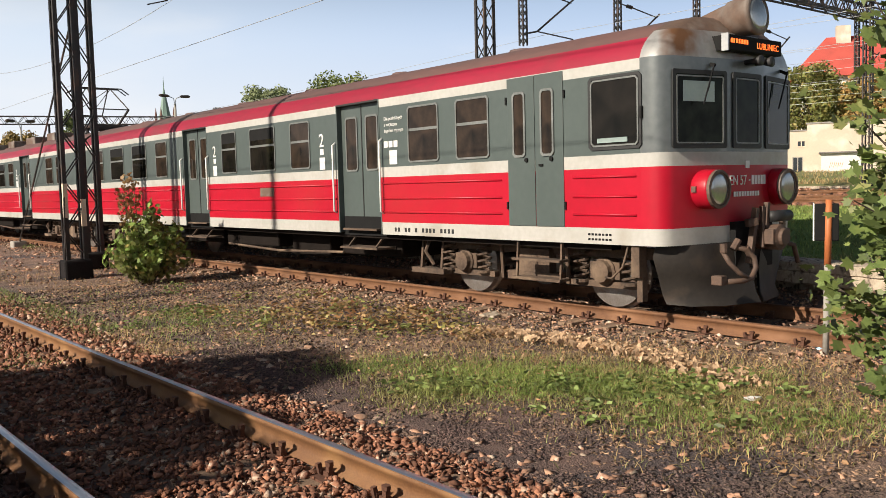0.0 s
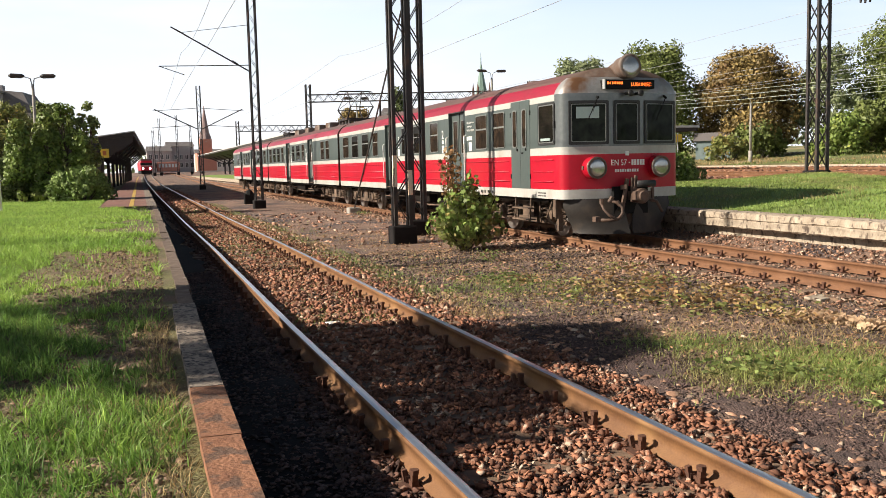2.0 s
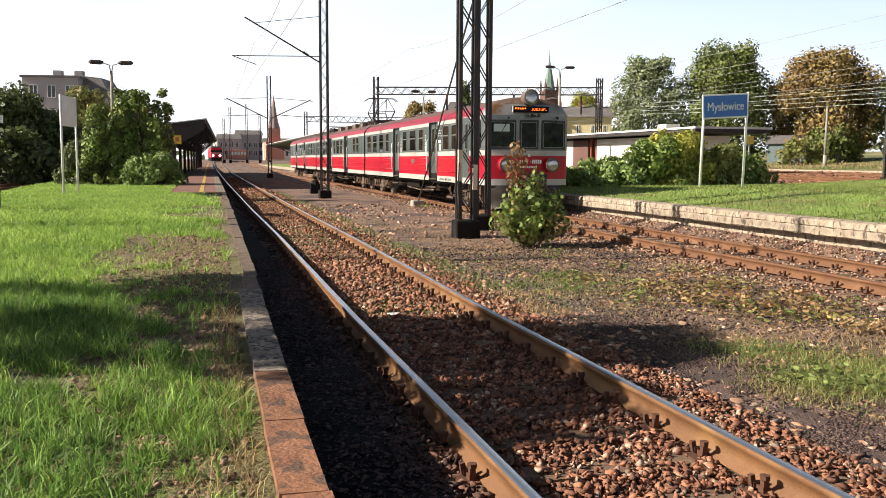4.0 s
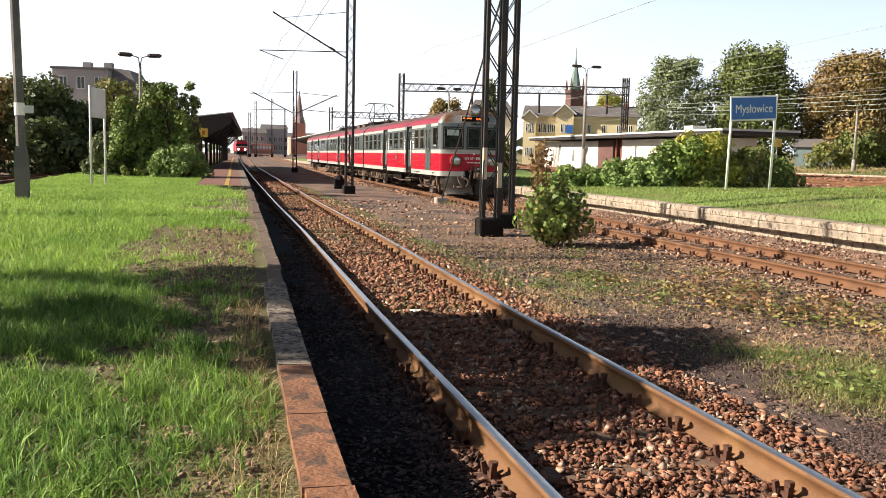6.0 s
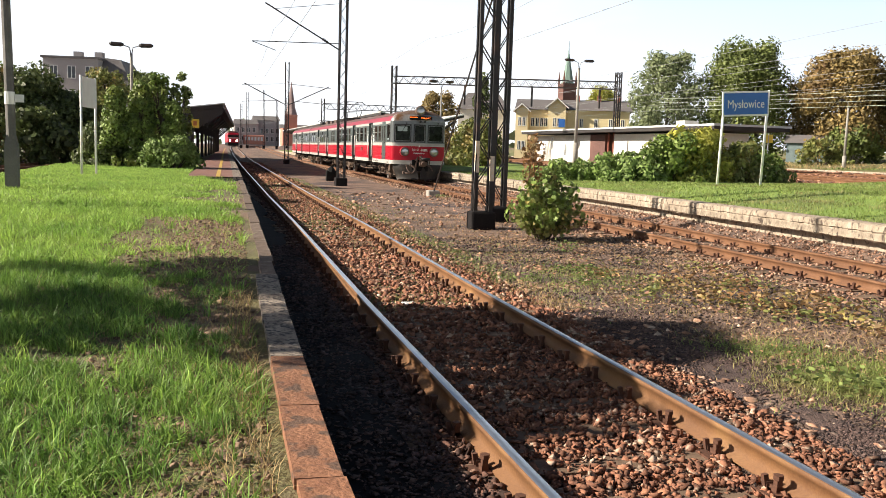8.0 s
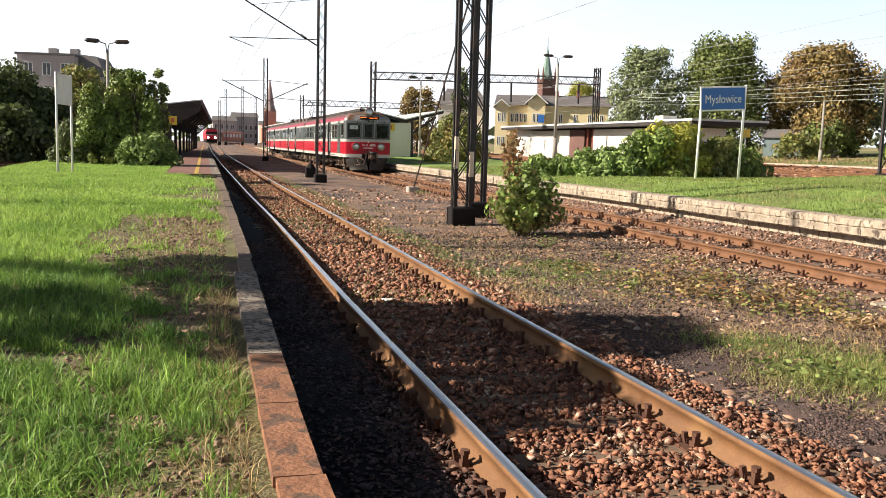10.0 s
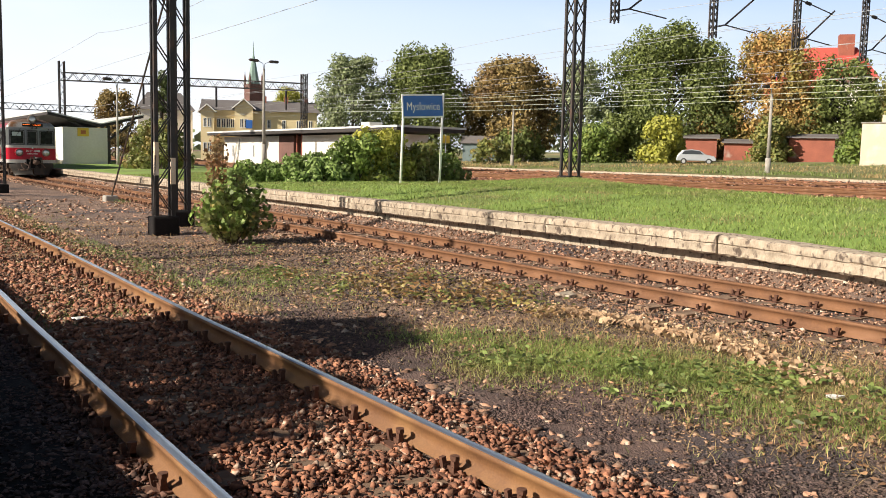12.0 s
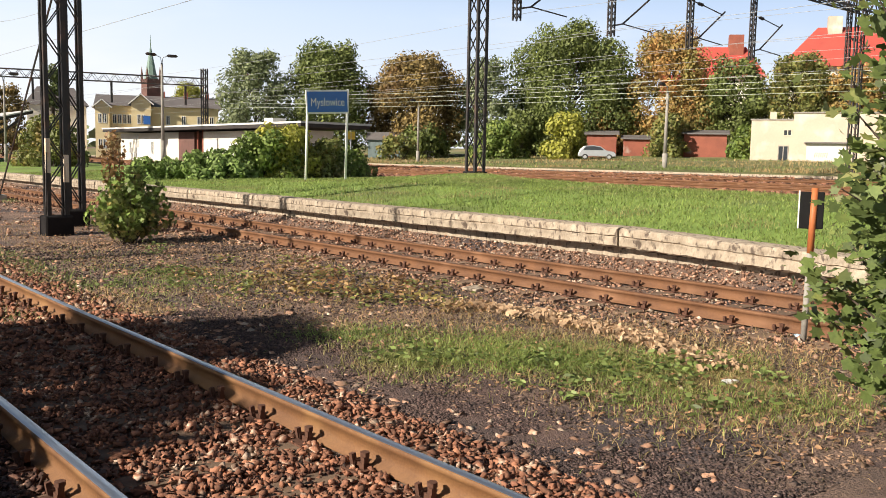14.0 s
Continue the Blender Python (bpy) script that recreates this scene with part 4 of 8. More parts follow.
def coach(train, y0, flip, cab):
    """One coach; flip turns it end for end."""
    k = -1.0 if flip else 1.0
    base_y = y0 + (CAR_LEN if flip else 0.0)
    def Y(v):
        return base_y + k * v
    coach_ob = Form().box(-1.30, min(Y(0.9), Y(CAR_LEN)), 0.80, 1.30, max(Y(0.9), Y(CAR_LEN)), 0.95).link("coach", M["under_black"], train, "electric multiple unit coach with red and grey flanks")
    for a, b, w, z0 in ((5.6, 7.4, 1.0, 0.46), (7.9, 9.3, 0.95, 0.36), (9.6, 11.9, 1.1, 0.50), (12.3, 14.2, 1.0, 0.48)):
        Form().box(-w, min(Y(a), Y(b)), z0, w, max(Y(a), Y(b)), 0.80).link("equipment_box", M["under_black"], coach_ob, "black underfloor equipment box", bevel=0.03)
    segs, last = [], 0.36 if cab else 0.0
    for a, b in CAR_DOORS:
        segs.append((last, a))
        last = b
    segs.append((last, CAR_LEN))
    # flanks, stripe by stripe
    for nm, z0, z1, mt, lab in (("skirt", 0.88, 1.08, "t_white", "dirty white lower stripe"), ("red_panel", 1.08, 1.80, "t_red", "glossy red flank"), ("stripe", 1.80, 1.96, "t_white", "pale grey stripe"),
                                ("window_band", 1.96, 2.92, "t_grey", "dark grey-green window band"), ("upper_stripe", 2.92, 3.05, "t_white", "white upper stripe")):
        for s in (-1, 1):
            for a, b in segs:
                Form().box(min(s * HALF, s * (HALF - 0.05)), min(Y(a), Y(b)), z0, max(s * HALF, s * (HALF - 0.05)), max(Y(a), Y(b)), z1).link(nm, M[mt], coach_ob, lab)
    for s in (-1, 1):
        for a, b in ([(0.36, 1.46), (2.64, 5.55)] + segs[1:] if cab and not flip else segs):
            for z in (1.24, 1.46, 1.70):
                Form().tube([(s * HALF, Y(a + 0.06 if a else 0.4), z), (s * HALF, Y(b - 0.06), z)], 0.017, 6).link("rib", M["t_red"], coach_ob, smooth=True)
    # roof
    for nm, part_roof, mt, lab in (("roof_edge", ROOF[:4], "t_red_roof", "faded red roof edge"), ("roof", ROOF[3:], "t_roof", "grimy brown roof")):
        f = Form()
        for s in (-1, 1):
            skin(f, [[(s * (HALF - off), Y(v), z) for v in np.linspace(0.36 if cab else 0.0, CAR_LEN, 12)] for z, off in part_roof])
        if nm == "roof":
            skin(f, [[(s * 0.05, Y(v), 3.63) for v in np.linspace(0.36 if cab else 0.0, CAR_LEN, 12)] for s in (-1, 1)])
        f.link(nm, M[mt], coach_ob, lab, smooth=True)
    for v in np.arange(3.2, CAR_LEN - 1, 2.9):
        Form().lathe((-0.45, Y(v), 3.42), (0, 0, 1), [(0, 0.16), (0.10, 0.16), (0.13, 0.24), (0.17, 0.2), (0.19, 0.05)], 12).link("roof_vent", M["t_roof"], coach_ob, "mushroom roof vent", smooth=True)
    # end walls
    for v in ([CAR_LEN] if cab else [0.0, CAR_LEN]):
        prof = [(-HALF, 0.88), (-HALF, 3.05)] + [(-(HALF - o), z) for z, o in ROOF[1:]] + [(HALF - o, z) for z, o in reversed(ROOF[1:])] + [(HALF, 3.05), (HALF, 0.88)]
        e = k * (0.0 if v == 0 else -0.02)
        Form().add([(x, Y(v) + e, z) for x, z in prof] + [(x, Y(v) + e + k * 0.02, z) for x, z in prof], [tuple(range(len(prof))), tuple(reversed(range(len(prof), 2 * len(prof))))]).link("end_wall", M["t_under"], coach_ob)
    # doors in their recesses
    for a, b in CAR_DOORS:
        c, w = Y((a + b) / 2), b - a
        for s in (-1, 1):
            xi = s * (HALF - 0.09)
            Form().box(min(xi, xi - s * 0.03), c - w / 2, 1.16, max(xi, xi - s * 0.03), c + w / 2, 3.05).link("door", M["t_grey"], coach_ob, "recessed grey double sliding door")
            lo, hi = sorted((s * (HALF + 0.006), xi - s * 0.03))
            for v in (c - w / 2, c + w / 2):
                Form().box(lo, v - 0.012, 0.88, hi, v + 0.012, 3.06).link("door_jamb", M["t_grey"], coach_ob)
            Form().box(lo, c - w / 2 + 0.013, 3.03, hi, c + w / 2 - 0.013, 3.06).link("door_lintel", M["t_rubber"], coach_ob)
            Form().box(min(xi, xi - s * 0.02) + s * 0.012, c - 0.008, 1.16, max(xi, xi - s * 0.02) + s * 0.012, c + 0.008, 3.02).link("door_seam", M["t_rubber"], coach_ob)
            # solid black block paints the shade inside the step well
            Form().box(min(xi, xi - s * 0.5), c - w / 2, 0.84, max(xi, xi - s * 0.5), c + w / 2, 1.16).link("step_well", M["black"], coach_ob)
            for d in (-0.30, 0.30):
                window(coach_ob, pose(s * (HALF - 0.088), c + d, 2.38, 90, 0, 90 * s), 0.36, 0.92, M["t_glass_warm"], frame=0.03, name="door_window")
            for d in (-w / 2 - 0.07, w / 2 + 0.07):
                f = Form().tube([(s * HALF, c + d, 1.22), (s * (HALF + 0.06), c + d, 1.25), (s * (HALF + 0.06), c + d, 2.38), (s * HALF, c + d, 2.42)], 0.017, 6)
                f.link("grab_rail", M["white_paint"], coach_ob, "white grab rail", smooth=True)
            f = Form()
            f.box(min(s * 1.10, s * 1.48), c - 0.55, 0.62, max(s * 1.10, s * 1.48), c + 0.55, 0.65)
            f.box(min(s * 1.18, s * 1.44), c - 0.50, 0.93, max(s * 1.18, s * 1.44), c + 0.50, 0.96)
            for d in (-0.4, 0.4):
                f.bar((s * 1.15, c + d, 0.9), (s * 1.40, c + d, 0.64), 0.03)
            f.link("door_step", M["t_under"], coach_ob, "dirty metal door steps")
    for a, b, how in CAR_WINDOWS:
        if not cab and a < 5:
            a, b = a - 1.2, b - 1.2
        for s in (-1, 1):
            window(coach_ob, facing(s, Y((a + b) / 2), 2.44), b - a, 0.86, M["t_glass_warm"] if how == 0 else M["t_glass"], bars=(0.07,), opened=how > 0)
    # class marks and notices on the flank seen from the near platform
    s = -1
    for v in (7.30, 11.66):
        if not flip:
            lettering("class_number", "2", 0.33, M["white_paint"], coach_ob, pose(-HALF - 0.004, Y(v) + 0.09, 2.38, 90, 0, -90))
        f = Form()
        f.box(-HALF - 0.006, Y(v) - 0.055, 2.24, -HALF, Y(v) + 0.055, 2.34)
        f.box(-HALF - 0.006, Y(v) - 0.085, 1.98, -HALF, Y(v) + 0.085, 2.19)
        f.link("notice", M["white_paint"], coach_ob)
    # running gear
    for v in (AXLES if cab else (1.25, 3.95, 16.45, 19.15)):
        axle = Form().lathe((-0.70, 0, 0), (1, 0, 0), [(-0.13, 0.30), (-0.10, 0.455), (-0.02, 0.46), (0.0, 0.49), (0.03, 0.49), (0.04, 0.20), (0.06, 0.09), (1.34, 0.09), (1.36, 0.20), (1.37, 0.49), (1.40, 0.49), (1.42, 0.46), (1.50, 0.455), (1.53, 0.30)], 28)
        for j in range(3):
            q = j * 2.1
            axle.box(-0.845, 0.2 * math.cos(q) - 0.03, 0.2 * math.sin(q) - 0.03, -0.82, 0.2 * math.cos(q) + 0.03, 0.2 * math.sin(q) + 0.03)
        w = axle.link("wheelset", M["t_wheel"], train, "worn steel wheelset", m=pose(0, Y(v), 0.475))
        WHEELS.append((w, Y(v)))
        for s in (-1, 1):
            f = Form()
            f.lathe((s * 0.88, Y(v), 0.50), (s, 0, 0), [(0, 0.18), (0.16, 0.18), (0.18, 0.15), (0.24, 0.14), (0.26, 0.07)], 12)
            f.bar((s * 0.96, Y(v) - 0.62, 0.33), (s * 0.96, Y(v) + 0.62, 0.33), 0.09, 0.08)
            f.box(s * 0.96 - 0.06, Y(v) - 0.24, 0.40, s * 0.96 + 0.06, Y(v) + 0.24, 0.62)
            f.link("axle_box", M["t_under"], coach_ob, "rusty brown axle box")
            for d in (-0.40, 0.40):
                f = Form()
                f.tube([(s * 1.0 + 0.095 * math.cos(j * 0.7), Y(v) + d + 0.095 * math.sin(j * 0.7), 0.38 + j * 0.0105) for j in range(38)], 0.022, 5)
                f.lathe((s * 1.0, Y(v) + d, 0.78), (0, 0, 1), [(0, 0.13), (0.08, 0.13)], 12)
                f.lathe((s * 1.0, Y(v) + d, 0.34), (0, 0, 1), [(0, 0.12), (0.04, 0.12)], 12)
                f.link("spring", M["t_under"], coach_ob)
    for a in ((AXLES[0], AXLES[2]) if cab else (1.25, 16.45)):
        f = Form()
        for s in (-1, 1):
            f.bar((s * 0.90, Y(a - 0.75), 0.74), (s * 0.90, Y(a + 3.25), 0.74), 0.12, 0.14)
            f.box(s * 0.97 - 0.09, min(Y(a + 0.75), Y(a + 1.75)), 0.30, s * 0.97 + 0.09, max(Y(a + 0.75), Y(a + 1.75)), 0.42)
            f.box(s * 0.97 - 0.07, min(Y(a + 0.95), Y(a + 1.55)), 0.42, s * 0.97 + 0.07, max(Y(a + 0.95), Y(a + 1.55)), 0.74)
            for d in (0.62, 1.88):
                f.tube([(s * 1.02, Y(a + d), 0.30), (s * 1.05, Y(a + d), 0.85)], 0.03, 6)
        f.link("bogie_frame", M["t_under"], coach_ob, "dusty brown bogie frame")
    f = Form()
    for s in (-1, 1):
        f.box(s * 1.08 - 0.10, min(Y(4.3), Y(5.1)), 0.28, s * 1.08 + 0.10, max(Y(4.3), Y(5.1)), 0.36)
        for d in (4.45, 4.95):
            f.bar((s * 1.08, Y(d), 0.34), (s * 1.02, Y(d), 0.85), 0.05)
        f.tube([(s * 1.12, Y(4.6), 0.42), (s * 1.2, Y(4.7), 0.62), (s * 1.05, Y(4.75), 0.85)], 0.03, 6)
        f.tube([(s * 1.1, Y(7.2), 0.5), (s * 1.14, Y(9.5), 0.44), (s * 1.1, Y(11.8), 0.5)], 0.025, 6)
    f.link("under_gear", M["t_under"], coach_ob)
    return coach_ob


def cab_front(train, coach_ob):
    """The rounded front with its windows, lamps, coupler and plough."""
    for nm, z0, z1, mt, lab in (("front_skirt", 0.88, 1.08, "t_white", "dirty pale front skirt"), ("front_red", 1.08, 1.80, "t_red", "glossy red front"), ("front_stripe", 1.80, 1.96, "t_white", "grey front stripe"),
                                ("front_window_band", 1.96, 2.92, "t_front", "worn silver-grey front"), ("front_top", 2.92, 3.05, "t_front", "")):
        skin(Form(), [[(x, y, z) for x, y in FRONT] for z in np.linspace(z0, z1, 3)]).link(nm, M[mt], coach_ob, lab, smooth=True)
    for nm, part_roof, mt, lab in (("front_brow", ROOF[:5], "t_front_rust", "silver front brow with rust and peeled paint"), ("front_roof", ROOF[4:], "t_rusty", "rusty front edge of the roof")):
        f = Form()
        skin(f, [[(x, y, z) for x, y in inset(FRONT, off)] for z, off in part_roof])
        if nm == "front_roof":
            o = inset(FRONT, ROOF[-1][1])
            f.add([(x, y, 3.63) for x, y in o], [tuple(range(len(o)))])
        f.link(nm, M[mt], coach_ob, lab, smooth=True)
    # front windows: a black rubber surround with a pale inner frame
    for x, y, yaw, w, blind in ((-0.845, -0.046, -10.3, 0.86, True), (0.0, -0.132, 0.0, 0.62, False), (0.845, -0.046, 10.3, 0.86, False)):
        m = pose(x, y - 0.004, 2.45, 90, 0, yaw)
        window(coach_ob, m, w, 0.90, M["t_glass_cab"], frame=0.05, name="front_window", rim="t_rubber", corner=0.02)
        window(coach_ob, m @ pose(0, -0.005, 0.004), w - 0.11, 0.78, M["t_glass_cab"], frame=0.016, name="inner_window", blind=blind, rim="t_frame", corner=0.02)
    window(coach_ob, facing(-1, 0.73, 2.46), 0.80, 0.88, M["t_glass"], frame=0.035, name="cab_window", rim="t_rubber")
    window(coach_ob, facing(-1, 0.73, 2.46) @ pose(0, 0, 0.005), 0.72, 0.80, M["t_glass"], frame=0.02, name="inner_window", rim="t_frame")
    Form().box(-0.26, -0.355, 0.0, 0.20, -0.30, 0.012).link("paper", M["t_blind"], coach_ob, "papers lying behind the cab window", m=facing(-1, 0.73, 2.46) @ pose(0, 0, 0.008))
    Form().box(-HALF - 0.03, 0.315, 2.36, -HALF, 0.345, 2.50).link("catch", M["black"], coach_ob)
    # crew door, flush with the flank
    f = Form()
    f.box(-HALF - 0.012, 1.55, 1.08, -HALF, 2.045, 3.04)
    f.box(-HALF - 0.012, 2.055, 1.08, -HALF, 2.56, 3.04)
    f.link("crew_door", M["t_grey"], coach_ob, "flush grey double luggage door", bevel=0.006)
    for v in (1.82, 2.33):
        window(coach_ob, pose(-HALF - 0.013, v, 2.42, 90, 0, -90), 0.24, 0.86, M["t_glass_warm"], frame=0.03, name="door_window")
    Form().box(-HALF - 0.03, 1.90, 1.86, -HALF - 0.012, 1.97, 1.89).link("door_handle", M["black"], coach_ob)
    for v in (1.75, 2.2):
        Form().lathe((-HALF - 0.012, v, 1.95), (-1, 0, 0), [(0, 0.03), (0.02, 0.03)], 8).link("door_lock", M["black"], coach_ob)
    for v, z in ((1.53, 2.7), (1.53, 1.3), (2.58, 2.7), (2.58, 1.3)):
        Form().box(-HALF - 0.02, v - 0.012, z, -HALF, v + 0.012, z + 0.1).link("hinge", M["black"], coach_ob)
    f = Form()
    for z in (0.37, 0.62):
        f.box(-1.46, 1.62, z, -1.26, 2.5, z + 0.03)
    for v in (1.66, 2.46):
        f.bar((-1.40, v, 0.35), (-1.36, v, 0.9), 0.03)
    f.link("crew_step", M["t_under"], coach_ob, "metal crew steps")
    for x in (-0.66, 0.96):
        f = Form()
        f.bar((x, -0.13, 2.98), (x - 0.25, -0.15, 2.50), 0.014)
        f.bar((x, -0.12, 2.98), (x - 0.13, -0.13, 2.66), 0.009)
        f.bar((x + 0.01, -0.02, 3.0), (x, -0.13, 2.95), 0.035)
        f.link("wiper", M["black"], coach_ob)
    # destination display
    Form().box(-0.56, -0.25, 3.13, 0.60, 0.02, 3.31).link("display", M["black"], coach_ob, "destination display in a dark case", bevel=0.01)
    lettering("display_text", "LUBLINIEC", 0.105, M["amber"], coach_ob, pose(0.04, -0.254, 3.18, 90, 0, 0), width=0.48, thick=0.001)
    for j, w in enumerate((0.05, 0.03, 0.04, 0.04, 0.05, 0.04, 0.04)):
        Form().box(-0.52 + j * 0.055, -0.254, 3.215, -0.52 + j * 0.055 + w * 0.8, -0.251, 3.265).link("display_bar", M["amber"], coach_ob)
    Form().box(-0.585, -0.26, 3.12, -0.565, -0.17, 3.32).link("display_end", M["steel_grey"], coach_ob, "pale end plate of the display")
    # roof headlight in its long fairing
    f = Form().lathe((0, 0.98, 3.50), (0, -1, 0.07), [(0, 0.03), (0.3, 0.10), (0.6, 0.15), (0.80, 0.185), (0.90, 0.20), (0.94, 0.225), (1.20, 0.235), (1.22, 0.25), (1.27, 0.25), (1.28, 0.205)], 28)
    f.link("roof_headlight", M["t_rusty"], coach_ob, "rusty roof headlight fairing", smooth=True)
    Form().lathe((0, -0.285, 3.589), (0, -1, 0.07), [(0, 0.208), (0.01, 0.20), (0.02, 0.14), (0.024, 0.02)], 28).link("headlight_lens", M["t_lens"], coach_ob, "dull headlight glass", smooth=True)
    f = Form()
    for x in (-0.02, 0.22):
        f.lathe((x, -0.08, 3.03), (0, -1, 0), [(0, 0.03), (0.15, 0.03), (0.26, 0.065), (0.27, 0.06)], 12)
    f.link("horn", M["t_rubber"], coach_ob, "twin black horns", smooth=True)
    # lamps
    for x in (-0.76, 0.76):
        Form().lathe((x, 0.19, 1.52), (0, -1, 0), [(0, 0.24), (0.38, 0.23), (0.42, 0.22), (0.43, 0.19)], 28).link("lamp_housing", M["t_red"], coach_ob, "red round lamp housing", smooth=True)
        Form().lathe((x, -0.225, 1.52), (0, -1, 0), [(0, 0.225), (0.04, 0.225), (0.045, 0.195), (0.03, 0.19)], 28).link("lamp_rim", M["t_rusty"], coach_ob, "rusty lamp rim")
        Form().lathe((x, -0.248, 1.52), (0, -1, 0), [(0, 0.19), (0.006, 0.18), (0.014, 0.10), (0.017, 0.01)], 28).link("lamp_lens", M["t_lens"], coach_ob, "clear lamp glass", smooth=True)
        Form().box(x - 0.25, -0.10, 1.49, x - 0.225, -0.04, 1.56).link("lamp_latch", M["t_rusty"], coach_ob)
    lettering("class_text", "EN 57", 0.17, M["white_paint"], coach_ob, pose(-0.36, -0.135, 1.56, 90, 0, 0), width=0.36)
    f = Form()
    for j in range(6):
        f.box(0.05 + j * 0.066, -0.137, 1.56 if j else 1.605, 0.05 + j * 0.066 + (0.046 if j else 0.03), -0.129, 1.675 if j else 1.625)
    f.link("number_bars", M["white_paint"], coach_ob)
    f = Form()
    for j in range(10):
        f.box(-0.28 + j * 0.058, -0.137, 1.42, -0.28 + j * 0.058 + 0.038, -0.129, 1.48)
    f.link("number_bars", M["white_paint"], coach_ob)
    Form().box(-0.03, -0.145, 1.76, 0.05, -0.129, 1.85).link("plate", M["white_paint"], coach_ob)
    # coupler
    # solid black box paints the shaded opening behind the coupler
    Form().box(-0.36, -0.21, 0.55, 0.46, 0.3, 1.12).link("coupler_pocket", M["black"], coach_ob, "black box standing for the shaded coupler opening")
    f = Form()
    f.box(-0.02, -0.50, 0.84, 0.36, -0.1, 1.02)
    f.lathe((0.16, 0.0, 0.92), (0, -1, 0), [(0, 0.15), (0.5, 0.16), (0.52, 0.11), (0.56, 0.10)], 16)
    f.link("coupler", M["t_hose"], coach_ob, "rust-brown coupler head", bevel=0.008)
    for a, b, w in (((-0.10, -0.32, 1.28), (-0.22, -0.30, 0.62), 0.07), ((0.0, -0.34, 1.30), (-0.02, -0.36, 0.80), 0.05), ((0.08, -0.36, 1.34), (0.04, -0.36, 1.04), 0.06), ((-0.24, -0.28, 1.10), (-0.12, -0.34, 1.12), 0.09), ((0.5, -0.32, 1.12), (0.5, -0.32, 0.78), 0.06), ((0.04, -0.34, 1.22), (0.14, -0.38, 0.92), 0.04)):
        Form().bar(a, b, w).link("coupler_bracket", M["t_hose"], coach_ob, "rusty coupler bracket", bevel=0.006)
    Form().tube([(0.08, -0.40, 1.17), (0.50, -0.40, 1.17)], 0.07, 14).link("buffer_roll", M["t_rubber"], coach_ob, "black rubber roll", smooth=True)
    for pts, r in (([(-0.50, -0.26, 0.84), (-0.36, -0.34, 0.80), (-0.27, -0.40, 0.70), (-0.27, -0.42, 0.58), (-0.36, -0.42, 0.47), (-0.52, -0.40, 0.44), (-0.74, -0.34, 0.45)], 0.034), ([(-0.66, -0.22, 0.80), (-0.64, -0.30, 0.66), (-0.56, -0.38, 0.54), (-0.46, -0.42, 0.48)], 0.03), ([(0.34, -0.40, 0.86), (0.52, -0.46, 0.80), (0.66, -0.44, 0.58)], 0.03)):
        Form().tube(pts, r, 8).link("hose", M["t_hose"], coach_ob, "brown air hose", smooth=True)
    Form().box(-0.86, -0.34, 0.41, -0.74, -0.20, 0.52).link("hose_end", M["t_hose"], coach_ob, bevel=0.01)
    for a, b in (((-0.66, -0.24, 0.78), (-0.66, -0.24, 0.88)), ((-0.50, -0.26, 0.80), (-0.44, -0.30, 0.92)), ((-0.36, -0.34, 0.82), (-0.30, -0.36, 0.74))):
        Form().tube([a, b], 0.045, 8).link("hose_cock", M["t_hose"], coach_ob)
    for s in (-1, 1):
        f = Form()
        rows = [[(1.24, 0.26, 0.87), (1.12, 0.04, 0.88), (0.75, -0.12, 0.88), (0.30, -0.20, 0.88)],
                [(1.27, 0.28, 0.74), (1.14, 0.02, 0.72), (0.72, -0.15, 0.72), (0.16, -0.22, 0.72)],
                [(1.18, 0.28, 0.52), (1.06, 0.03, 0.52), (0.66, -0.16, 0.50), (0.08, -0.25, 0.50)],
                [(1.04, 0.32, 0.28), (0.96, 0.06, 0.28), (0.60, -0.16, 0.26), (0.04, -0.29, 0.26)],
                [(1.04, 0.26, 0.16), (0.96, 0.00, 0.15), (0.60, -0.22, 0.14), (0.04, -0.35, 0.14)]]
        rows = [[(s * x, y, z) for x, y, z in r] for r in rows]
        skin(f, rows)
        skin(f, [[(x, y + 0.03, z) for x, y, z in r] for r in reversed(rows)])
        f.link("plough", M["t_plough"], coach_ob, "dusty dark snow plough plate", smooth=True)
    Form().box(-1.38, 0.42, 0.50, -1.24, 0.54, 0.90).link("bracket", M["t_under"], coach_ob)
    Form().box(-1.30, 0.44, 0.20, -1.20, 0.52, 0.55).link("bracket", M["t_under"], coach_ob)
    Form().tube([(-1.36, 0.60, 0.86), (-1.44, 0.62, 0.62), (-1.40, 0.82, 0.47), (-1.30, 1.0, 0.46)], 0.014, 6).link("earth_cable", M["t_under"], coach_ob, "dusty hanging cable", smooth=True)
    # notices on the first coach
    for j, row in enumerate(("Dla podr\u00f3\u017cnych", "z wi\u0119kszym", "baga\u017cem r\u0119cznym")):
        lettering("notice_text", row, 0.075, M["white_paint"], coach_ob, pose(-HALF - 0.004, 5.40, 2.70 - j * 0.095, 90, 0, -90), width=(0.48, 0.34, 0.50)[j])
    f = Form()
    for j in range(3):
        f.box(-HALF - 0.006, 5.06 + j * 0.13, 2.27, -HALF, 5.16 + j * 0.13, 2.37)
    f.box(-HALF - 0.006, 5.08, 2.0, -HALF, 5.28, 2.22)
    f.link("notice", M["white_paint"], coach_ob)
    f = Form()
    for j in range(17):
        if j not in (2, 5, 7, 12):
            Form().box(-HALF - 0.004, 5.15 - j * 0.088, 0.935, -HALF, 5.15 - j * 0.088 + 0.05, 1.0).link("number_bar", M["t_rubber"], coach_ob)
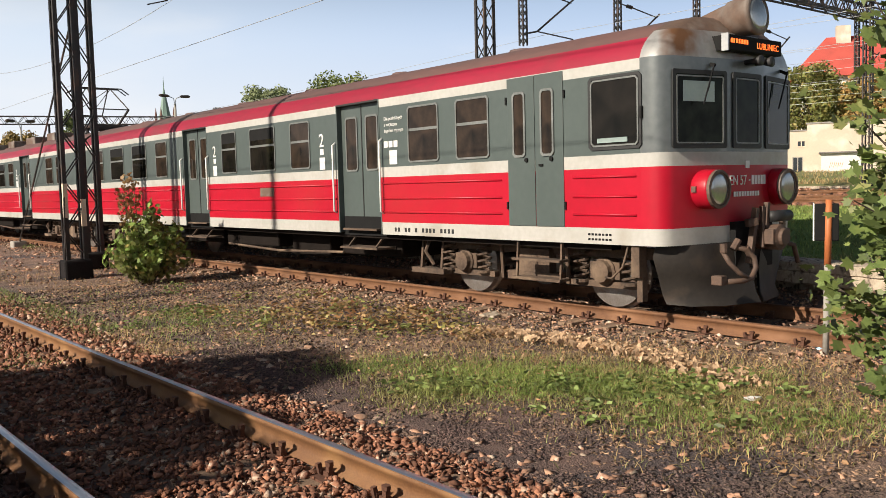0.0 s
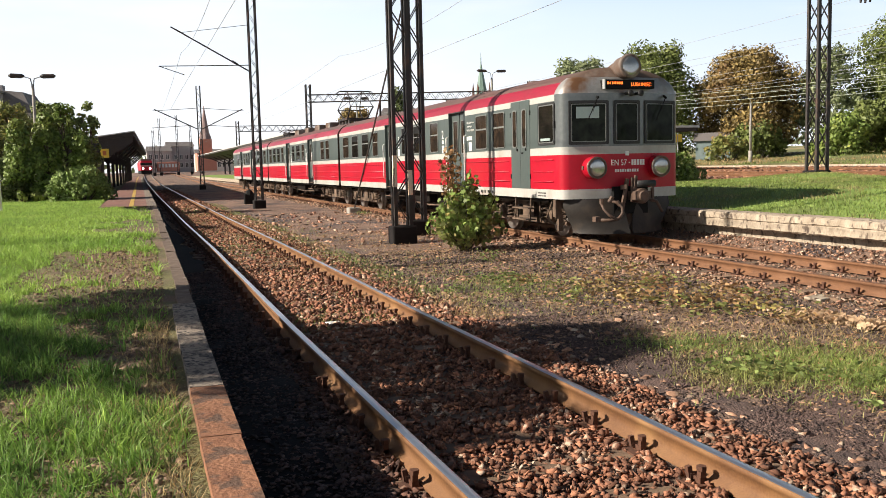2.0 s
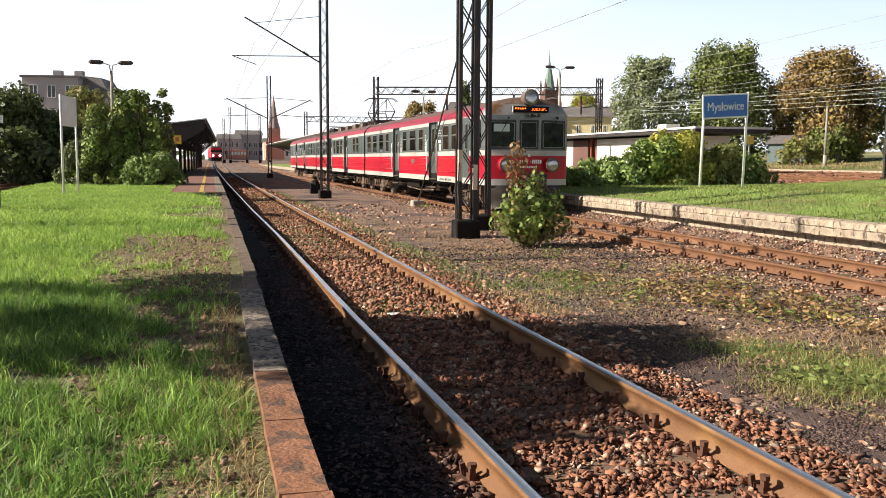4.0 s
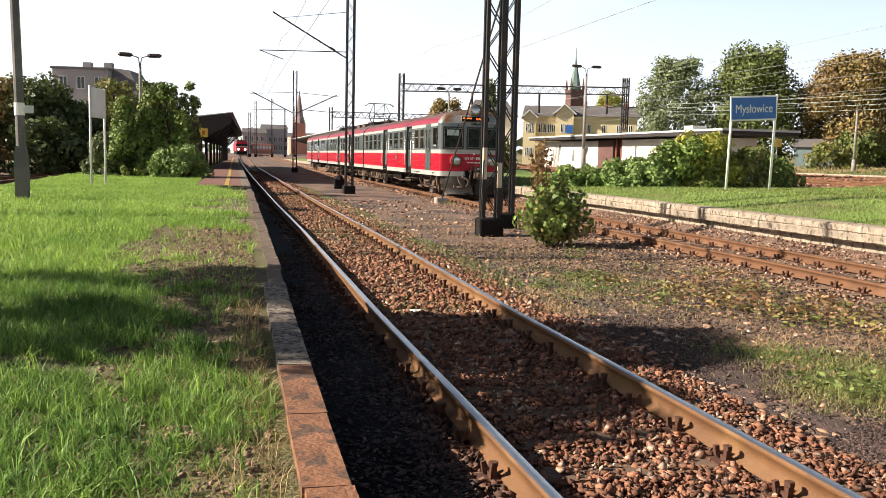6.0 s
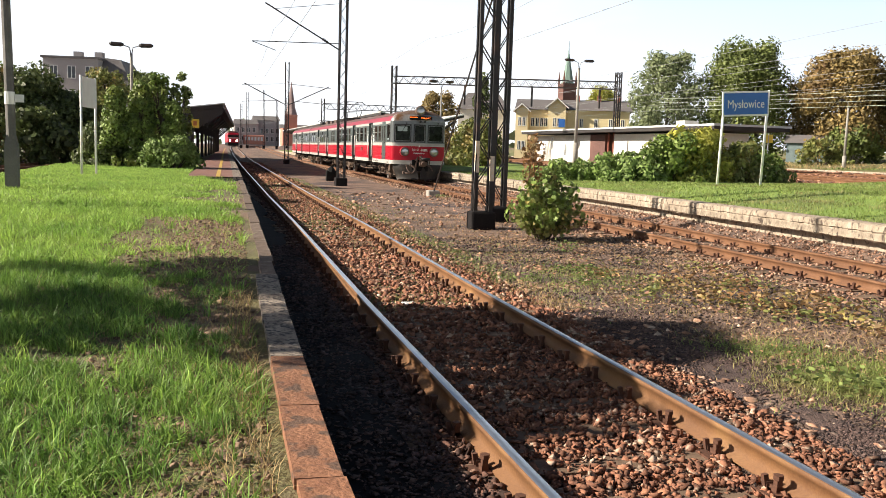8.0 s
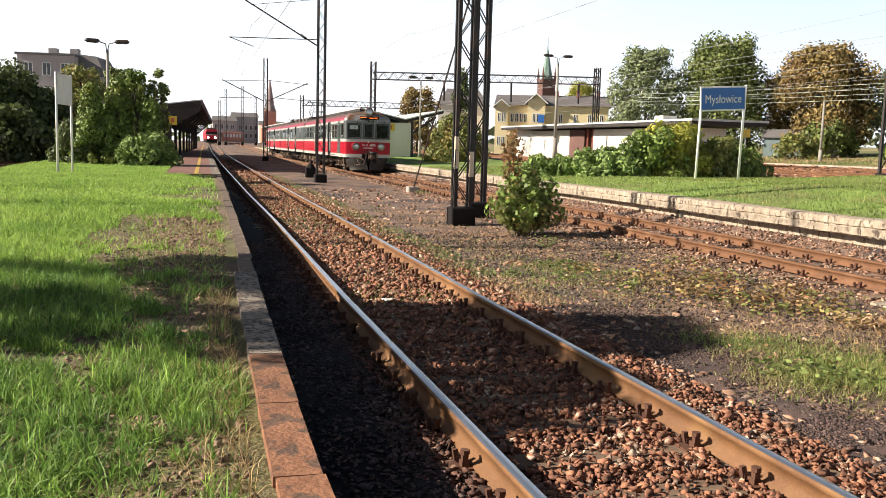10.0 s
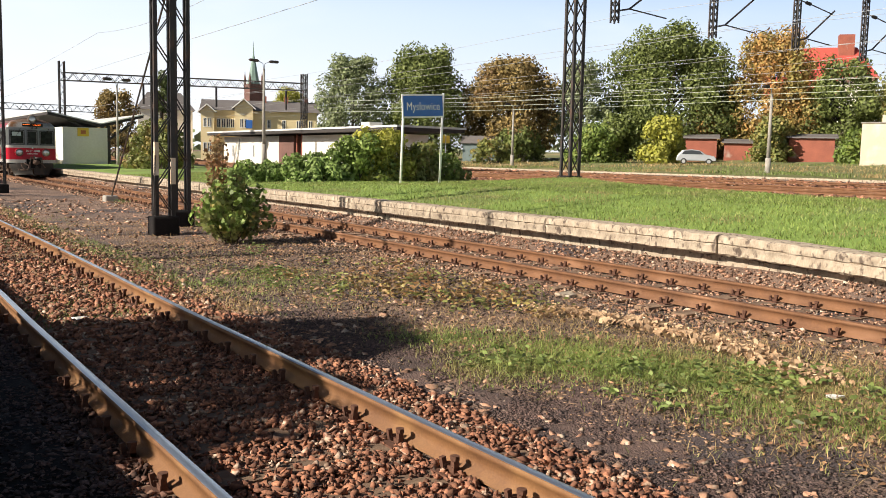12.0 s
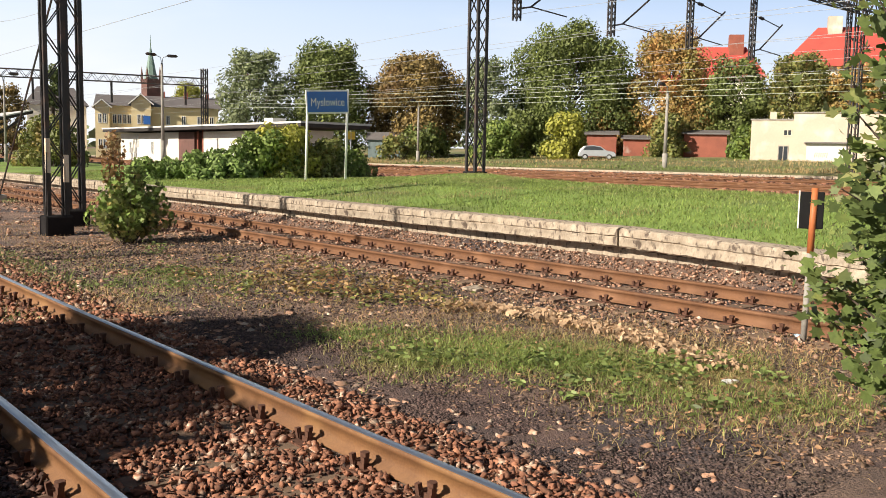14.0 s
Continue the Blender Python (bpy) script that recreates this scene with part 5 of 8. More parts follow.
    for z, w in ((0.985, 0.28), (0.925, 0.36)):
        f = Form()
        for j in range(7):
            f.box(-HALF - 0.004, 0.80 + j * 0.055, z, -HALF, 0.80 + j * 0.055 + 0.036, z + 0.026)
        f.link("notice_bars", M["black"], coach_ob)
    Form().box(-HALF - 0.008, 9.1, 1.52, -HALF, 9.65, 1.70).link("plate", M["t_rusty"], coach_ob, "brownish metal plate")


def pantograph(train, y, up):
    f = Form()
    z0, zk, zt = 3.80, 4.30 if up else 3.92, 5.05 if up else 4.02
    for s in (-0.55, 0.55):
        f.bar((s, y - 0.9, z0), (s, y + 0.9, z0), 0.09)
    for d in (-0.9, -0.3, 0.3, 0.9):
        f.bar((-0.6, y + d, z0), (0.6, y + d, z0), 0.07)
        for s in (-0.5, 0.5):
            f.lathe((s, y + d, 3.45), (0, 0, 1), [(0, 0.06), (0.1, 0.09), (0.2, 0.06), (0.35, 0.06)], 8)
    p = f.link("pantograph", M["steel_black"], train, "raised black pantograph" if up else "lowered pantograph")
    reach = 1.25 if up else 1.5
    for k in (-1, 1):
        f = Form()
        for s in (-0.45, 0.45):
            f.bar((s, y + k * 0.35, z0 + 0.03), (s * 1.15, y + k * reach, zk), 0.05)
            f.tube([(s * 1.15, y + k * reach, zk), (s * 0.8, y + k * 0.12, zt)], 0.02, 6)
        f.tube([(-0.52, y + k * reach, zk), (0.36, y + k * 0.12, zt)], 0.012, 5)
        f.tube([(-0.52, y + k * reach, zk), (0.52, y + k * reach, zk)], 0.02, 6)
        f.tube([(-0.95, y + k * 0.15, zt - 0.16), (-0.7, y + k * 0.15, zt + 0.02), (0.7, y + k * 0.15, zt + 0.02), (0.95, y + k * 0.15, zt - 0.16)], 0.02, 6)
        f.link("arm", M["steel_black"], p)


WHEELS = []
TRAIN_ROWS = [(0.0, 5.91), (0.5, 8.46), (1.0, 10.99), (1.5, 13.51), (2.0, 16.03), (2.5, 18.46), (3.0, 20.86), (3.5, 23.25), (4.0, 25.63), (6.5, 37.0), (7.5, 41.3), (10.5, 53.6), (11.0, 55.65), (11.5, 57.62), (12.0, 59.57), (13.0, 63.3), (14.0, 66.9)]
train = base("train", 0, 0, 0, "red, grey and white electric multiple unit train running away", "train")
first = coach(train, 0.0, False, True)
cab_front(train, first)
coach(train, 20.75, False, False)
coach(train, 41.5, True, True)
f = Form()
for y in (20.40, 41.15):
    f.box(-0.9, y, 1.0, 0.9, y + 0.35, 3.2)
f.link("gangway", M["t_rubber"], train, "black rubber gangway")
pantograph(train, 23.2, True)
pantograph(train, 39.0, False)
for y, w in ((26.5, 0.9), (29.0, 1.2), (32.0, 0.9), (35.0, 1.2)):
    Form().box(-0.5, y, 3.55, 0.5, y + w, 3.86).link("roof_gear", M["t_rusty"], train, "rusty roof equipment box", bevel=0.03)


def train_place(t):
    ts, ss = zip(*TRAIN_ROWS)
    # smooth run through the rows
    c = np.polyfit(ts, ss, 4)
    return float(np.polyval(c, t))


def motions():
    times = [round(0.1 * i, 1) for i in range(141)]
    walk(train, [(t, pose(float(track2(train_place(t))), train_place(t), 0, 0, 0, -0.74)) for t in times[::5]])
    for w, y in WHEELS:
        walk(w, [(t, pose(0, y, 0.475, -math.degrees((train_place(t) - train_place(0)) / 0.475), 0, 0)) for t in times])


# ---- masts, gantries and wires ----
def lattice(form, x0, x1, y0, y1, z0, z1, pitch, t, faces="abcd", taper=0.0):
    """Zigzag bracing on the faces of a square mast."""
    n = max(2, int((z1 - z0) / pitch))
    for i in range(n):
        a, b = z0 + (z1 - z0) * i / n, z0 + (z1 - z0) * (i + 1) / n
        l, r = (0, 1) if i % 2 else (1, 0)
        X, Yv = (x0, x1), (y0, y1)
        if "a" in faces:
            form.bar((X[l], y0, a), (X[r], y0, b), t, t * 0.4)
        if "b" in faces:
            form.bar((X[l], y1, a), (X[r], y1, b), t, t * 0.4)
        if "c" in faces:
            form.bar((x0, Yv[l], a), (x0, Yv[r], b), t, t * 0.4)
        if "d" in faces:
            form.bar((x1, Yv[l], a), (x1, Yv[r], b), t, t * 0.4)


def lattice_mast(x, y, z, h, w, d, label, pitch=0.45, leg=0.075, turn=0.0, foot=0.5, group="catenary masts", marks=False):
    m = base("lattice_mast", x, y, z, label, "mast", group, turn)
    for sx in (-w / 2, w / 2):
        for sy in (-d / 2, d / 2):
            Form().box(sx - leg / 2, sy - leg / 2, 0, sx + leg / 2, sy + leg / 2, h).link("leg", M["steel_black"], m)
    f = Form()
    lattice(f, -w / 2, w / 2, -d / 2, d / 2, foot, h, pitch, leg * 0.55)
    f.link("bracing", M["steel_black"], m)
    f = Form().prism([(-w / 2 - 0.12, -d / 2 - 0.12), (w / 2 + 0.12, -d / 2 - 0.12), (w / 2 + 0.12, d / 2 + 0.12), (-w / 2 - 0.12, d / 2 + 0.12)], -0.3, foot * 0.85)
    f.link("footing", M["soot_shade"], m, "dark concrete footing", bevel=0.05)
    if marks:
        for z0, z1, sx in ((1.35, 2.1, -w / 2), (1.15, 1.75, w / 2)):
            Form().box(sx - leg / 2 - 0.004, -d / 2 - leg / 2 - 0.004, z0, sx + leg / 2 + 0.004, -d / 2 + leg / 2, z1).link("paint_mark", M["marker"], m, "orange and white paint mark")
    return m


lattice_mast(6.38, 20.05, -0.2, 10.5, 0.38, 0.20, "black lattice catenary mast on a dark footing beside a shrub", marks=True, leg=0.085, pitch=0.55)
lattice_mast(7.40, 21.9, -0.2, 10.5, 0.33, 0.20, "second black lattice mast close behind the first", leg=0.085, pitch=0.55)
lattice_mast(6.22, 42.05, -0.2, 10.6, 0.33, 0.33, "thin black lattice mast with a cantilever", pitch=0.5, leg=0.07, foot=0.45)
lattice_mast(25.6, 27.1, 0.80, 12.4, 0.52, 0.52, "dark lattice mast standing on the grassy island platform", pitch=0.8, leg=0.10, foot=0.35)
lattice_mast(20.3, 97.9, 0.3, 10.6, 0.5, 0.5, "gantry mast behind the train", pitch=0.7, leg=0.12)
lattice_mast(44.0, 90.0, 0.8, 10.0, 0.5, 0.5, "gantry mast behind the pavilion", pitch=0.7, leg=0.12)
lattice_mast(18.8, 148.8, 0.8, 8.8, 0.45, 0.45, "dark far gantry mast", pitch=0.8, leg=0.12)
lattice_mast(7.55, 87.7, -0.2, 9.9, 0.34, 0.34, "black lattice mast with arms over both tracks", pitch=0.5, leg=0.08)
for px, py, ph in ((8.6, 200, 12), (12.5, 205, 13), (15.8, 210, 11), (18.6, 215, 12), (6.9, 190, 9)):
    lattice_mast(px, py, 1.0, ph, 0.35, 0.35, "thin far catenary mast", pitch=0.9, leg=0.1)

# cantilever of the thin mast
m = base("cantilever", 6.2, 42.05, 0, "black cantilever arm with insulators over the near track", "cantilever")
f = Form().tube([(-0.15, 0, 6.2), (-3.6, 0.3, 8.2)], 0.035, 6)
f.tube([(-0.15, 0, 6.5), (-4.2, 0.3, 6.42)], 0.022, 6)
f.tube([(-4.2, 0.3, 6.42), (-3.1, 0.3, 6.05)], 0.018, 6)
f.tube([(-0.15, 0, 8.35), (-3.2, 0.3, 7.95)], 0.012, 5)
f.link("arm", M["steel_black"], m)
Form().lathe((-0.7, 0.05, 6.53), (-0.86, 0.08, 0.5), [(0, 0.03), (0.05, 0.08), (0.1, 0.03), (0.15, 0.08), (0.2, 0.03), (0.25, 0.08), (0.3, 0.03)], 10).link("insulator", M["t_rubber"], m)

for k, lab in ((-1, "far cantilever arm over the near track"), (1, "far cantilever arm over the second track")):
    m = base("cantilever", 7.55, 87.7, 0, lab, "cantilever")
    Form().tube([(k * 0.18, 0, 5.6), (k * 4.1, 0.1, 7.5)], 0.05, 6).link("arm", M["steel_black"], m)
    Form().tube([(k * 0.18, 0, 7.6), (k * 4.3, 0.1, 7.35)], 0.025, 6).link("stay", M["steel_black"], m)
    Form().tube([(k * 0.9, 0, 5.95), (k * 4.4, 0.1, 5.75)], 0.03, 6).link("steady_arm", M["steel_black"], m)

m = base("cantilever", 6.4, 20.05, 0, "upper cantilever arm with a chain of insulators", "cantilever")
f = Form().tube([(0.15, 0, 6.15), (3.0, 0, 8.3)], 0.035, 6)
f.tube([(0.9, 0, 6.35), (2.4, 0, 6.15)], 0.02, 6)
f.tube([(2.4, 0, 6.15), (1.9, 0, 6.0)], 0.015, 5)
f.link("arm", M["steel_black"], m)
Form().lathe((0.25, 0, 5.95), (0.8, 0, 0.62), [(0, 0.03), (0.06, 0.09), (0.12, 0.03), (0.18, 0.09), (0.24, 0.03), (0.30, 0.09), (0.36, 0.03)], 10).link("insulator", M["t_rubber"], m)


def gantry(x0, x1, y0, y1, z, depth, label, panels):
    g = base("gantry", x0, y0, 0, label, "gantry", "gantries")
    f, w = Form(), 0.35
    dx, dy = x1 - x0, y1 - y0
    for s in (-w, w):
        for zz in (z, z + depth):
            f.bar((0, s, zz), (dx, dy + s, zz), 0.09)
        for i in range(panels):
            a, b = i / panels, (i + 1) / panels
            lo, hi = (z, z + depth) if i % 2 else (z + depth, z)
            f.bar((dx * a, dy * a + s, lo), (dx * b, dy * b + s, hi), 0.05)
    f.link("truss", M["steel_black"], g)
    return g


g = gantry(20.3, 44.0, 97.9, 90.0, 8.95, 0.8, "black truss gantry spanning the tracks by the station", 44)
for u in (0.32, 0.62, 0.92):
    Form().bar((23.7 * u, -7.9 * u, 8.95), (23.7 * u, -7.9 * u, 6.8), 0.18).link("drop_post", M["steel_black"], g)
g = gantry(18.8, 44.0, 148.8, 146.0, 7.9, 0.9, "far truss gantry behind the train", 40)
g = gantry(25.6, 62.0, 27.1, 27.5, 12.3, 1.0, "high truss gantry over the yard tracks", 44)
for x in (28.3, 34.9, 41.6, 48.05, 60.4):
    f, arms = Form(), Form()
    lattice(f, x - 25.6 - 0.12, x - 25.6 + 0.12, 0.3, 0.54, 7.75, 12.3, 0.3, 0.05)
    for sx in (-0.12, 0.12):
        for sy in (0.3, 0.54):
            f.bar((x - 25.6 + sx, sy, 7.7), (x - 25.6 + sx, sy, 12.4), 0.06)
    q = x - 25.6
    arms.tube([(q + 0.1, 0.42, 10.3), (q + 1.4, 0.42, 10.15), (q + 3.2, 0.42, 9.9)], 0.03, 6)
    arms.lathe((q + 0.7, 0.42, 10.23), (1, 0, -0.1), [(0, 0.03), (0.08, 0.1), (0.16, 0.04), (0.24, 0.1), (0.32, 0.04), (0.4, 0.1), (0.48, 0.03)], 8)
    arms.tube([(q + 3.4, 0.42, 10.1), (q + 0.9, 0.42, 8.4), (q, 0.42, 8.2)], 0.045, 6)
    arms.tube([(q + 0.9, 0.42, 8.4), (q + 3.3, 0.42, 8.25)], 0.03, 6)
    f.link("drop_post", M["steel_black"], g, "hanging lattice post")
    arms.link("arm", M["steel_black"], g, "cantilever arm")
lattice_mast(51.0, 22.6, 0.6, 12.0, 0.38, 0.38, "tall dark gantry mast at the far platform", pitch=0.8, leg=0.075)
gantry(40.0, 70.0, 22.6, 22.6, 10.3, 0.9, "truss gantry above the yard", 40)


def wire(name, pts, r, label, sag=0.0, pale=False):
    f = Form()
    full = []
    for a, b in zip(pts[:-1], pts[1:]):
        a, b = Vector(a), Vector(b)
        for i in range(10):
            u = i / 10
            full.append(a.lerp(b, u) - Vector((0, 0, sag * 4 * u * (1 - u))))
    full.append(Vector(pts[-1]))
    f.tube(full, r, 5)
    return tagged(f.link(name, M["wire_pale"] if pale else M["steel_grey"] if r < 0.012 else M["steel_black"]), label, "wire", "overhead wires")


for nm, line_of, x_off in (("a", track1, 0.1), ("b", track2, 0.0)):
    ys = [-30, 20, 42, 100, 150, 210]
    for dz, r, sag in ((5.45, 0.008, 0.0), (7.0, 0.008, 0.5)):
        wire("contact_wire", [(float(line_of(y)) + x_off, y, dz + float(rise(y))) for y in ys], r, "thin overhead contact wire", sag)
for x in (28.6, 35.4, 43.5, 48.6):
    for dz, sag in ((6.9, 0.0), (8.1, 0.4)):
        wire("contact_wire", [(x + 0.01 * y, y, dz) for y in (-40, 27, 88, 150)], 0.009, "overhead wire above a yard track", sag)
for z in (5.2, 5.6, 6.0, 6.4):
    wire("line_wire", [(58, -30, z + 1.4), (55, 40, z + 1.2), (48, 88, z + 1.6)], 0.014, "pale green line wire along the yard", 0.25, True)
wire("guy_wire", [(8.87, 34.4, -0.1), (8.2, 22.0, 9.5)], 0.03, "black guy rope anchored in the ground")
tagged(Form().prism([(8.62, 34.2), (9.1, 34.2), (9.1, 34.7), (8.62, 34.7)], -0.3, 0.02).link("guy_anchor", M["concrete_grey"], None, "small concrete anchor block", bevel=0.05), category="anchor")
wire("feeder_cable", [(6.2, 20.25, -0.15), (6.1, 19.85, 0.5), (6.14, 19.85, 1.6)], 0.018, "black cable bent down the mast foot")
# short ground signal
s = base("ground_signal", 6.5, 47.5, -0.2, "small dark ground signal between the tracks", "signal")
Form().prism([(-0.28, -0.2), (0.28, -0.2), (0.28, 0.2), (-0.28, 0.2)], 0, 0.55).link("case", M["black"], s, bevel=0.04)
Form().lathe((0, 0, 0.5), (0, 0, 1), [(0, 0.26), (0.2, 0.16), (0.28, 0.05)], 8).link("cap", M["black"], s)


# ---- poles, lamps and signs ----
def street_lamp(x, y, z, h, label, arms=2, mat_pole="concrete_grey", r=0.11, span=1.4, turn=0.0):
    l = base("street_lamp", x, y, z, label, "lamp", "platform lamps", turn)
    f = Form().tube([(0, 0, 0), (0, 0, h * 0.22)], r * 1.35, 10)
    f.tube([(0, 0, h * 0.2), (0, 0, h * 0.93)], r, 10, r * 0.65)
    f.link("pole", M[mat_pole], l, smooth=True)
    f = Form()
    for s in ((-1, 1) if arms == 2 else (-1,)):
        f.tube([(0, 0, h * 0.9), (s * 0.1, 0, h * 0.98), (s * span * 0.45, 0, h)], 0.035, 6)
    f.link("bracket", M["steel_grey"], l)
    for s in ((-1, 1) if arms == 2 else (-1,)):
        Form().lathe((s * span * 0.35, 0, h), (s, 0, 0.03), [(0, 0.06), (0.15, 0.13), (span * 0.6, 0.13), (span * 0.7, 0.04)], 8).link("lamp_head", M["steel_black"], l, "dark lamp head")
    return l


street_lamp(33.0, 75.7, 0.6, 9.6, "tall concrete lamp post with two dark heads on the island platform", r=0.16)
street_lamp(-4.42, 56.8, 0.35, 7.0, "platform lamp with two dark heads rising from bushes", r=0.12, span=1.2)
street_lamp(56.0, 67.8, 0.9, 6.3, "pale concrete lamp post beyond the yard", arms=1, r=0.13, span=1.0)
street_lamp(56.0, 38.7, 0.85, 6.5, "pale concrete lamp post beyond the yard", arms=1, r=0.15, span=1.0)
street_lamp(20.2, 76.5, 0.5, 7.2, "thin platform lamp by the shelter", r=0.10, span=1.1)
for x, y, lab in ((-4.22, 21.5, "tall leaning concrete pole with a white band on the grass"), (-5.2, 16.75, "tall concrete pole on the grass")):
    p = base("concrete_pole", x, y, 0.38, lab, "pole", "concrete poles")
    f = Form().prism([(-0.135, -0.12), (0.135, -0.12), (0.135, 0.12), (-0.135, 0.12)], -0.2, 1.05)
    f.add([(-0.135, -0.12, 1.05), (0.135, -0.12, 1.05), (0.135, 0.12, 1.05), (-0.135, 0.12, 1.05), (-0.09, -0.09, 1.3), (0.09, -0.09, 1.3), (0.09, 0.09, 1.3), (-0.09, 0.09, 1.3)], [(0, 1, 5, 4), (1, 2, 6, 5), (2, 3, 7, 6), (3, 0, 4, 7)])
    f.tube([(0, 0, 1.2), (-0.22, 0, 13.4)], 0.105, 10, 0.075)
    f.link("shaft", M["pole_concrete_shaded"], p)
    Form().tube([(-0.015, 0, 1.98), (-0.02, 0, 2.26)], 0.112, 12).link("white_band", M["white_paint"], p, "white painted band")
    Form().box(0.12, -0.16, 2.03, 0.30, -0.12, 2.20).link("plate", M["white_paint"], p)

s = base("station_sign", 17.35, 27.3, 0.62, "blue station name sign on two white posts", "sign")
for x, y in ((0, 0), (1.65, -0.14)):
    Form().tube([(x, y, 0.0), (x + 0.08, y, 3.32 + (0.17 if x else 0))], 0.045, 10).link("post", M["white_paint"], s, smooth=True)
sm = pose(0.06, -0.03, 2.50, 0, 0, -4.8) @ pose(0, 0, 0, 0, -3.5, 0)
Form().box(-0.05, -0.03, 0, 1.70, 0.02, 0.86).link("panel", M["white_paint"], s, "white-framed panel", bevel=0.01, m=sm)
Form().box(0.0, -0.036, 0.06, 1.65, -0.031, 0.80).link("blue_field", M["sign_blue"], s, "blue field", m=sm)
lettering("name_text", "Mys\u0142owice", 0.42, M["white_paint"], s, sm @ pose(0.14, -0.038, 0.28, 90, 0, 0), width=1.38)

s = base("station_sign", -3.7, 28.8, 0.42, "pale station sign seen edge-on on two thin posts", "sign")
for x, y in ((0, 0), (0.25, 1.4)):
    Form().tube([(x, y, 0), (x, y, 3.15)], 0.035, 8).link("post", M["white_paint"], s, smooth=True)
Form().box(-0.02, 0, 2.2, 0.03, 1.46, 3.12, pose(0, 0, 0, 0, 0, -10.1)).link("panel", M["white_paint"], s)

s = base("yellow_sign", -0.7, 55.2, 0, "yellow warning sign hanging from the canopy", "sign")
Form().box(-0.24, -0.02, 2.52, 0.24, 0.02, 3.04).link("panel", M["sign_yellow"], s)
Form().box(-0.1, -0.026, 2.66, 0.1, -0.021, 2.92).link("mark", M["orange_paint"], s)
f = Form()
for x in (-0.18, 0.18):
    f.bar((x, 0, 3.0), (x, 0, 3.5), 0.03)
f.link("hanger", M["steel_black"], s)
s = base("yellow_sign", 30.0, 42.45, 0.72, "small yellow sign on a thin post", "sign")
Form().tube([(0, 0, 0), (0, 0, 2.4)], 0.03, 8).link("post", M["steel_grey"], s)
Form().box(-0.28, -0.02, 1.9, 0.28, 0.02, 2.35).link("panel", M["sign_yellow"], s)

# marker post with a dark box by the near side of the second track
s = base("marker_post", 8.84, 4.25, -0.22, "leaning steel marker post with a dark box and orange paint", "post", turn=0)
Form().tube([(0, 0, 0), (0.03, 0.0, 0.95)], 0.032, 10).link("lower_shaft", M["concrete_grey"], s, smooth=True)
Form().tube([(0.03, 0, 0.95), (0.055, 0, 1.62)], 0.034, 10).link("upper_shaft", M["orange_paint"], s, "rusty orange painted top", smooth=True)
Form().box(-0.11, 0.035, 1.20, 0.12, 0.09, 1.58, pose(0, 0, 0, 0, 0, -62)).link("box", M["black"], s, "dark metal box", bevel=0.008)
Form().box(-0.125, 0.035, 1.20, -0.112, 0.09, 1.59, pose(0, 0, 0, 0, 0, -62)).link("plate", M["white_paint"], s)
f = Form()
for q in range(5):
    f.box(-0.08 + q * 0.03, -0.05, 0.005 * q, -0.03 + q * 0.03, 0.05, 0.035 + 0.006 * (q % 2), pose(0, 0, 0, 4 * q, 0, 14 * q))
f.link("litter", M["litter"], None, "crumpled blue and white plastic packaging on the ground", m=pose(9.10, 4.42, -0.205, 0, 0, 30))["category"] = "litter"


# ---- plants ----
def facing_out(d, rng, loose=0.75):
    """Turns whose z looks roughly along d."""
    z = d + rng.normal(0, loose, d.shape) * 0.6
    z /= np.linalg.norm(z, axis=1)[:, None]
    x = np.cross(z, rng.normal(size=d.shape))
    x /= np.linalg.norm(x, axis=1)[:, None]
    return np.stack([x, np.cross(z, x), z], 2)


def crown(name, parent, centres, radii, per, leaf, material, rng, shape=LEAF, flat=1.0, label=""):
    P, S = [], []
    for c, r in zip(centres, radii):
        n = max(6, int(per * 4 * math.pi * r * r / (0.5 * leaf * leaf)))
        d = rng.normal(size=(n, 3))
        d /= np.linalg.norm(d, axis=1)[:, None]
        P.append(np.asarray(c) + d * r * rng.uniform(0.6, 1.1, (n, 1)) * np.array([1, 1, flat]))
        S.append(d)
    P, S = np.concatenate(P), np.concatenate(S)
    V, F = scatter(shape, P, leaf * rng.uniform(0.6, 1.35, len(P)), facing_out(S, rng))
    return mesh_object(name, V, F, material, parent, label)


def tree(x, y, z, h, spread, material, label, seed, leaf=0.42, clumps=46, per=0.8, trunk=0.22, low=0.22, name="tree", shape="round", category="tree"):
    rng = np.random.RandomState(seed)
    t = base(name, x, y, z, label, category)
    f = Form()
    f.tube([(0, 0, -0.3), (rng.normal(0, 0.1), rng.normal(0, 0.1), h * 0.3), (rng.normal(0, 0.2), rng.normal(0, 0.2), h * 0.8)], trunk, 8, trunk * 0.25)
    C, Rr = [], []
    for i in range(clumps):
        u = low + (1 - low) * rng.uniform(0.0, 1.0) ** 0.85
        if shape == "cone":
            w = spread * (1.03 - u) * 1.1
        else:
            k = (u - low) / (1 - low)
            w = spread * (0.42 + 0.58 * math.sin(math.pi * min(1, 0.16 + 0.80 * k))) * (1 if k < 0.75 else 0.92)
        a, q = rng.uniform(0, 2 * math.pi), rng.uniform(0.25, 1.0) ** 0.5
        c = (math.cos(a) * w * q * 0.8, math.sin(a) * w * q * 0.8, u * h * 0.93)
        C.append(c)
        Rr.append(spread * rng.uniform(0.13, 0.29))
        if i % 3 == 0:
            f.tube([(0, 0, max(h * 0.15, c[2] * 0.55)), (c[0] * 0.5, c[1] * 0.5, c[2] * 0.82), c], trunk * 0.28, 5, 0.02)
    f.link("trunk", M["bark"], t)
    crown("crown", t, C, Rr, per, leaf, material, rng)
    return t


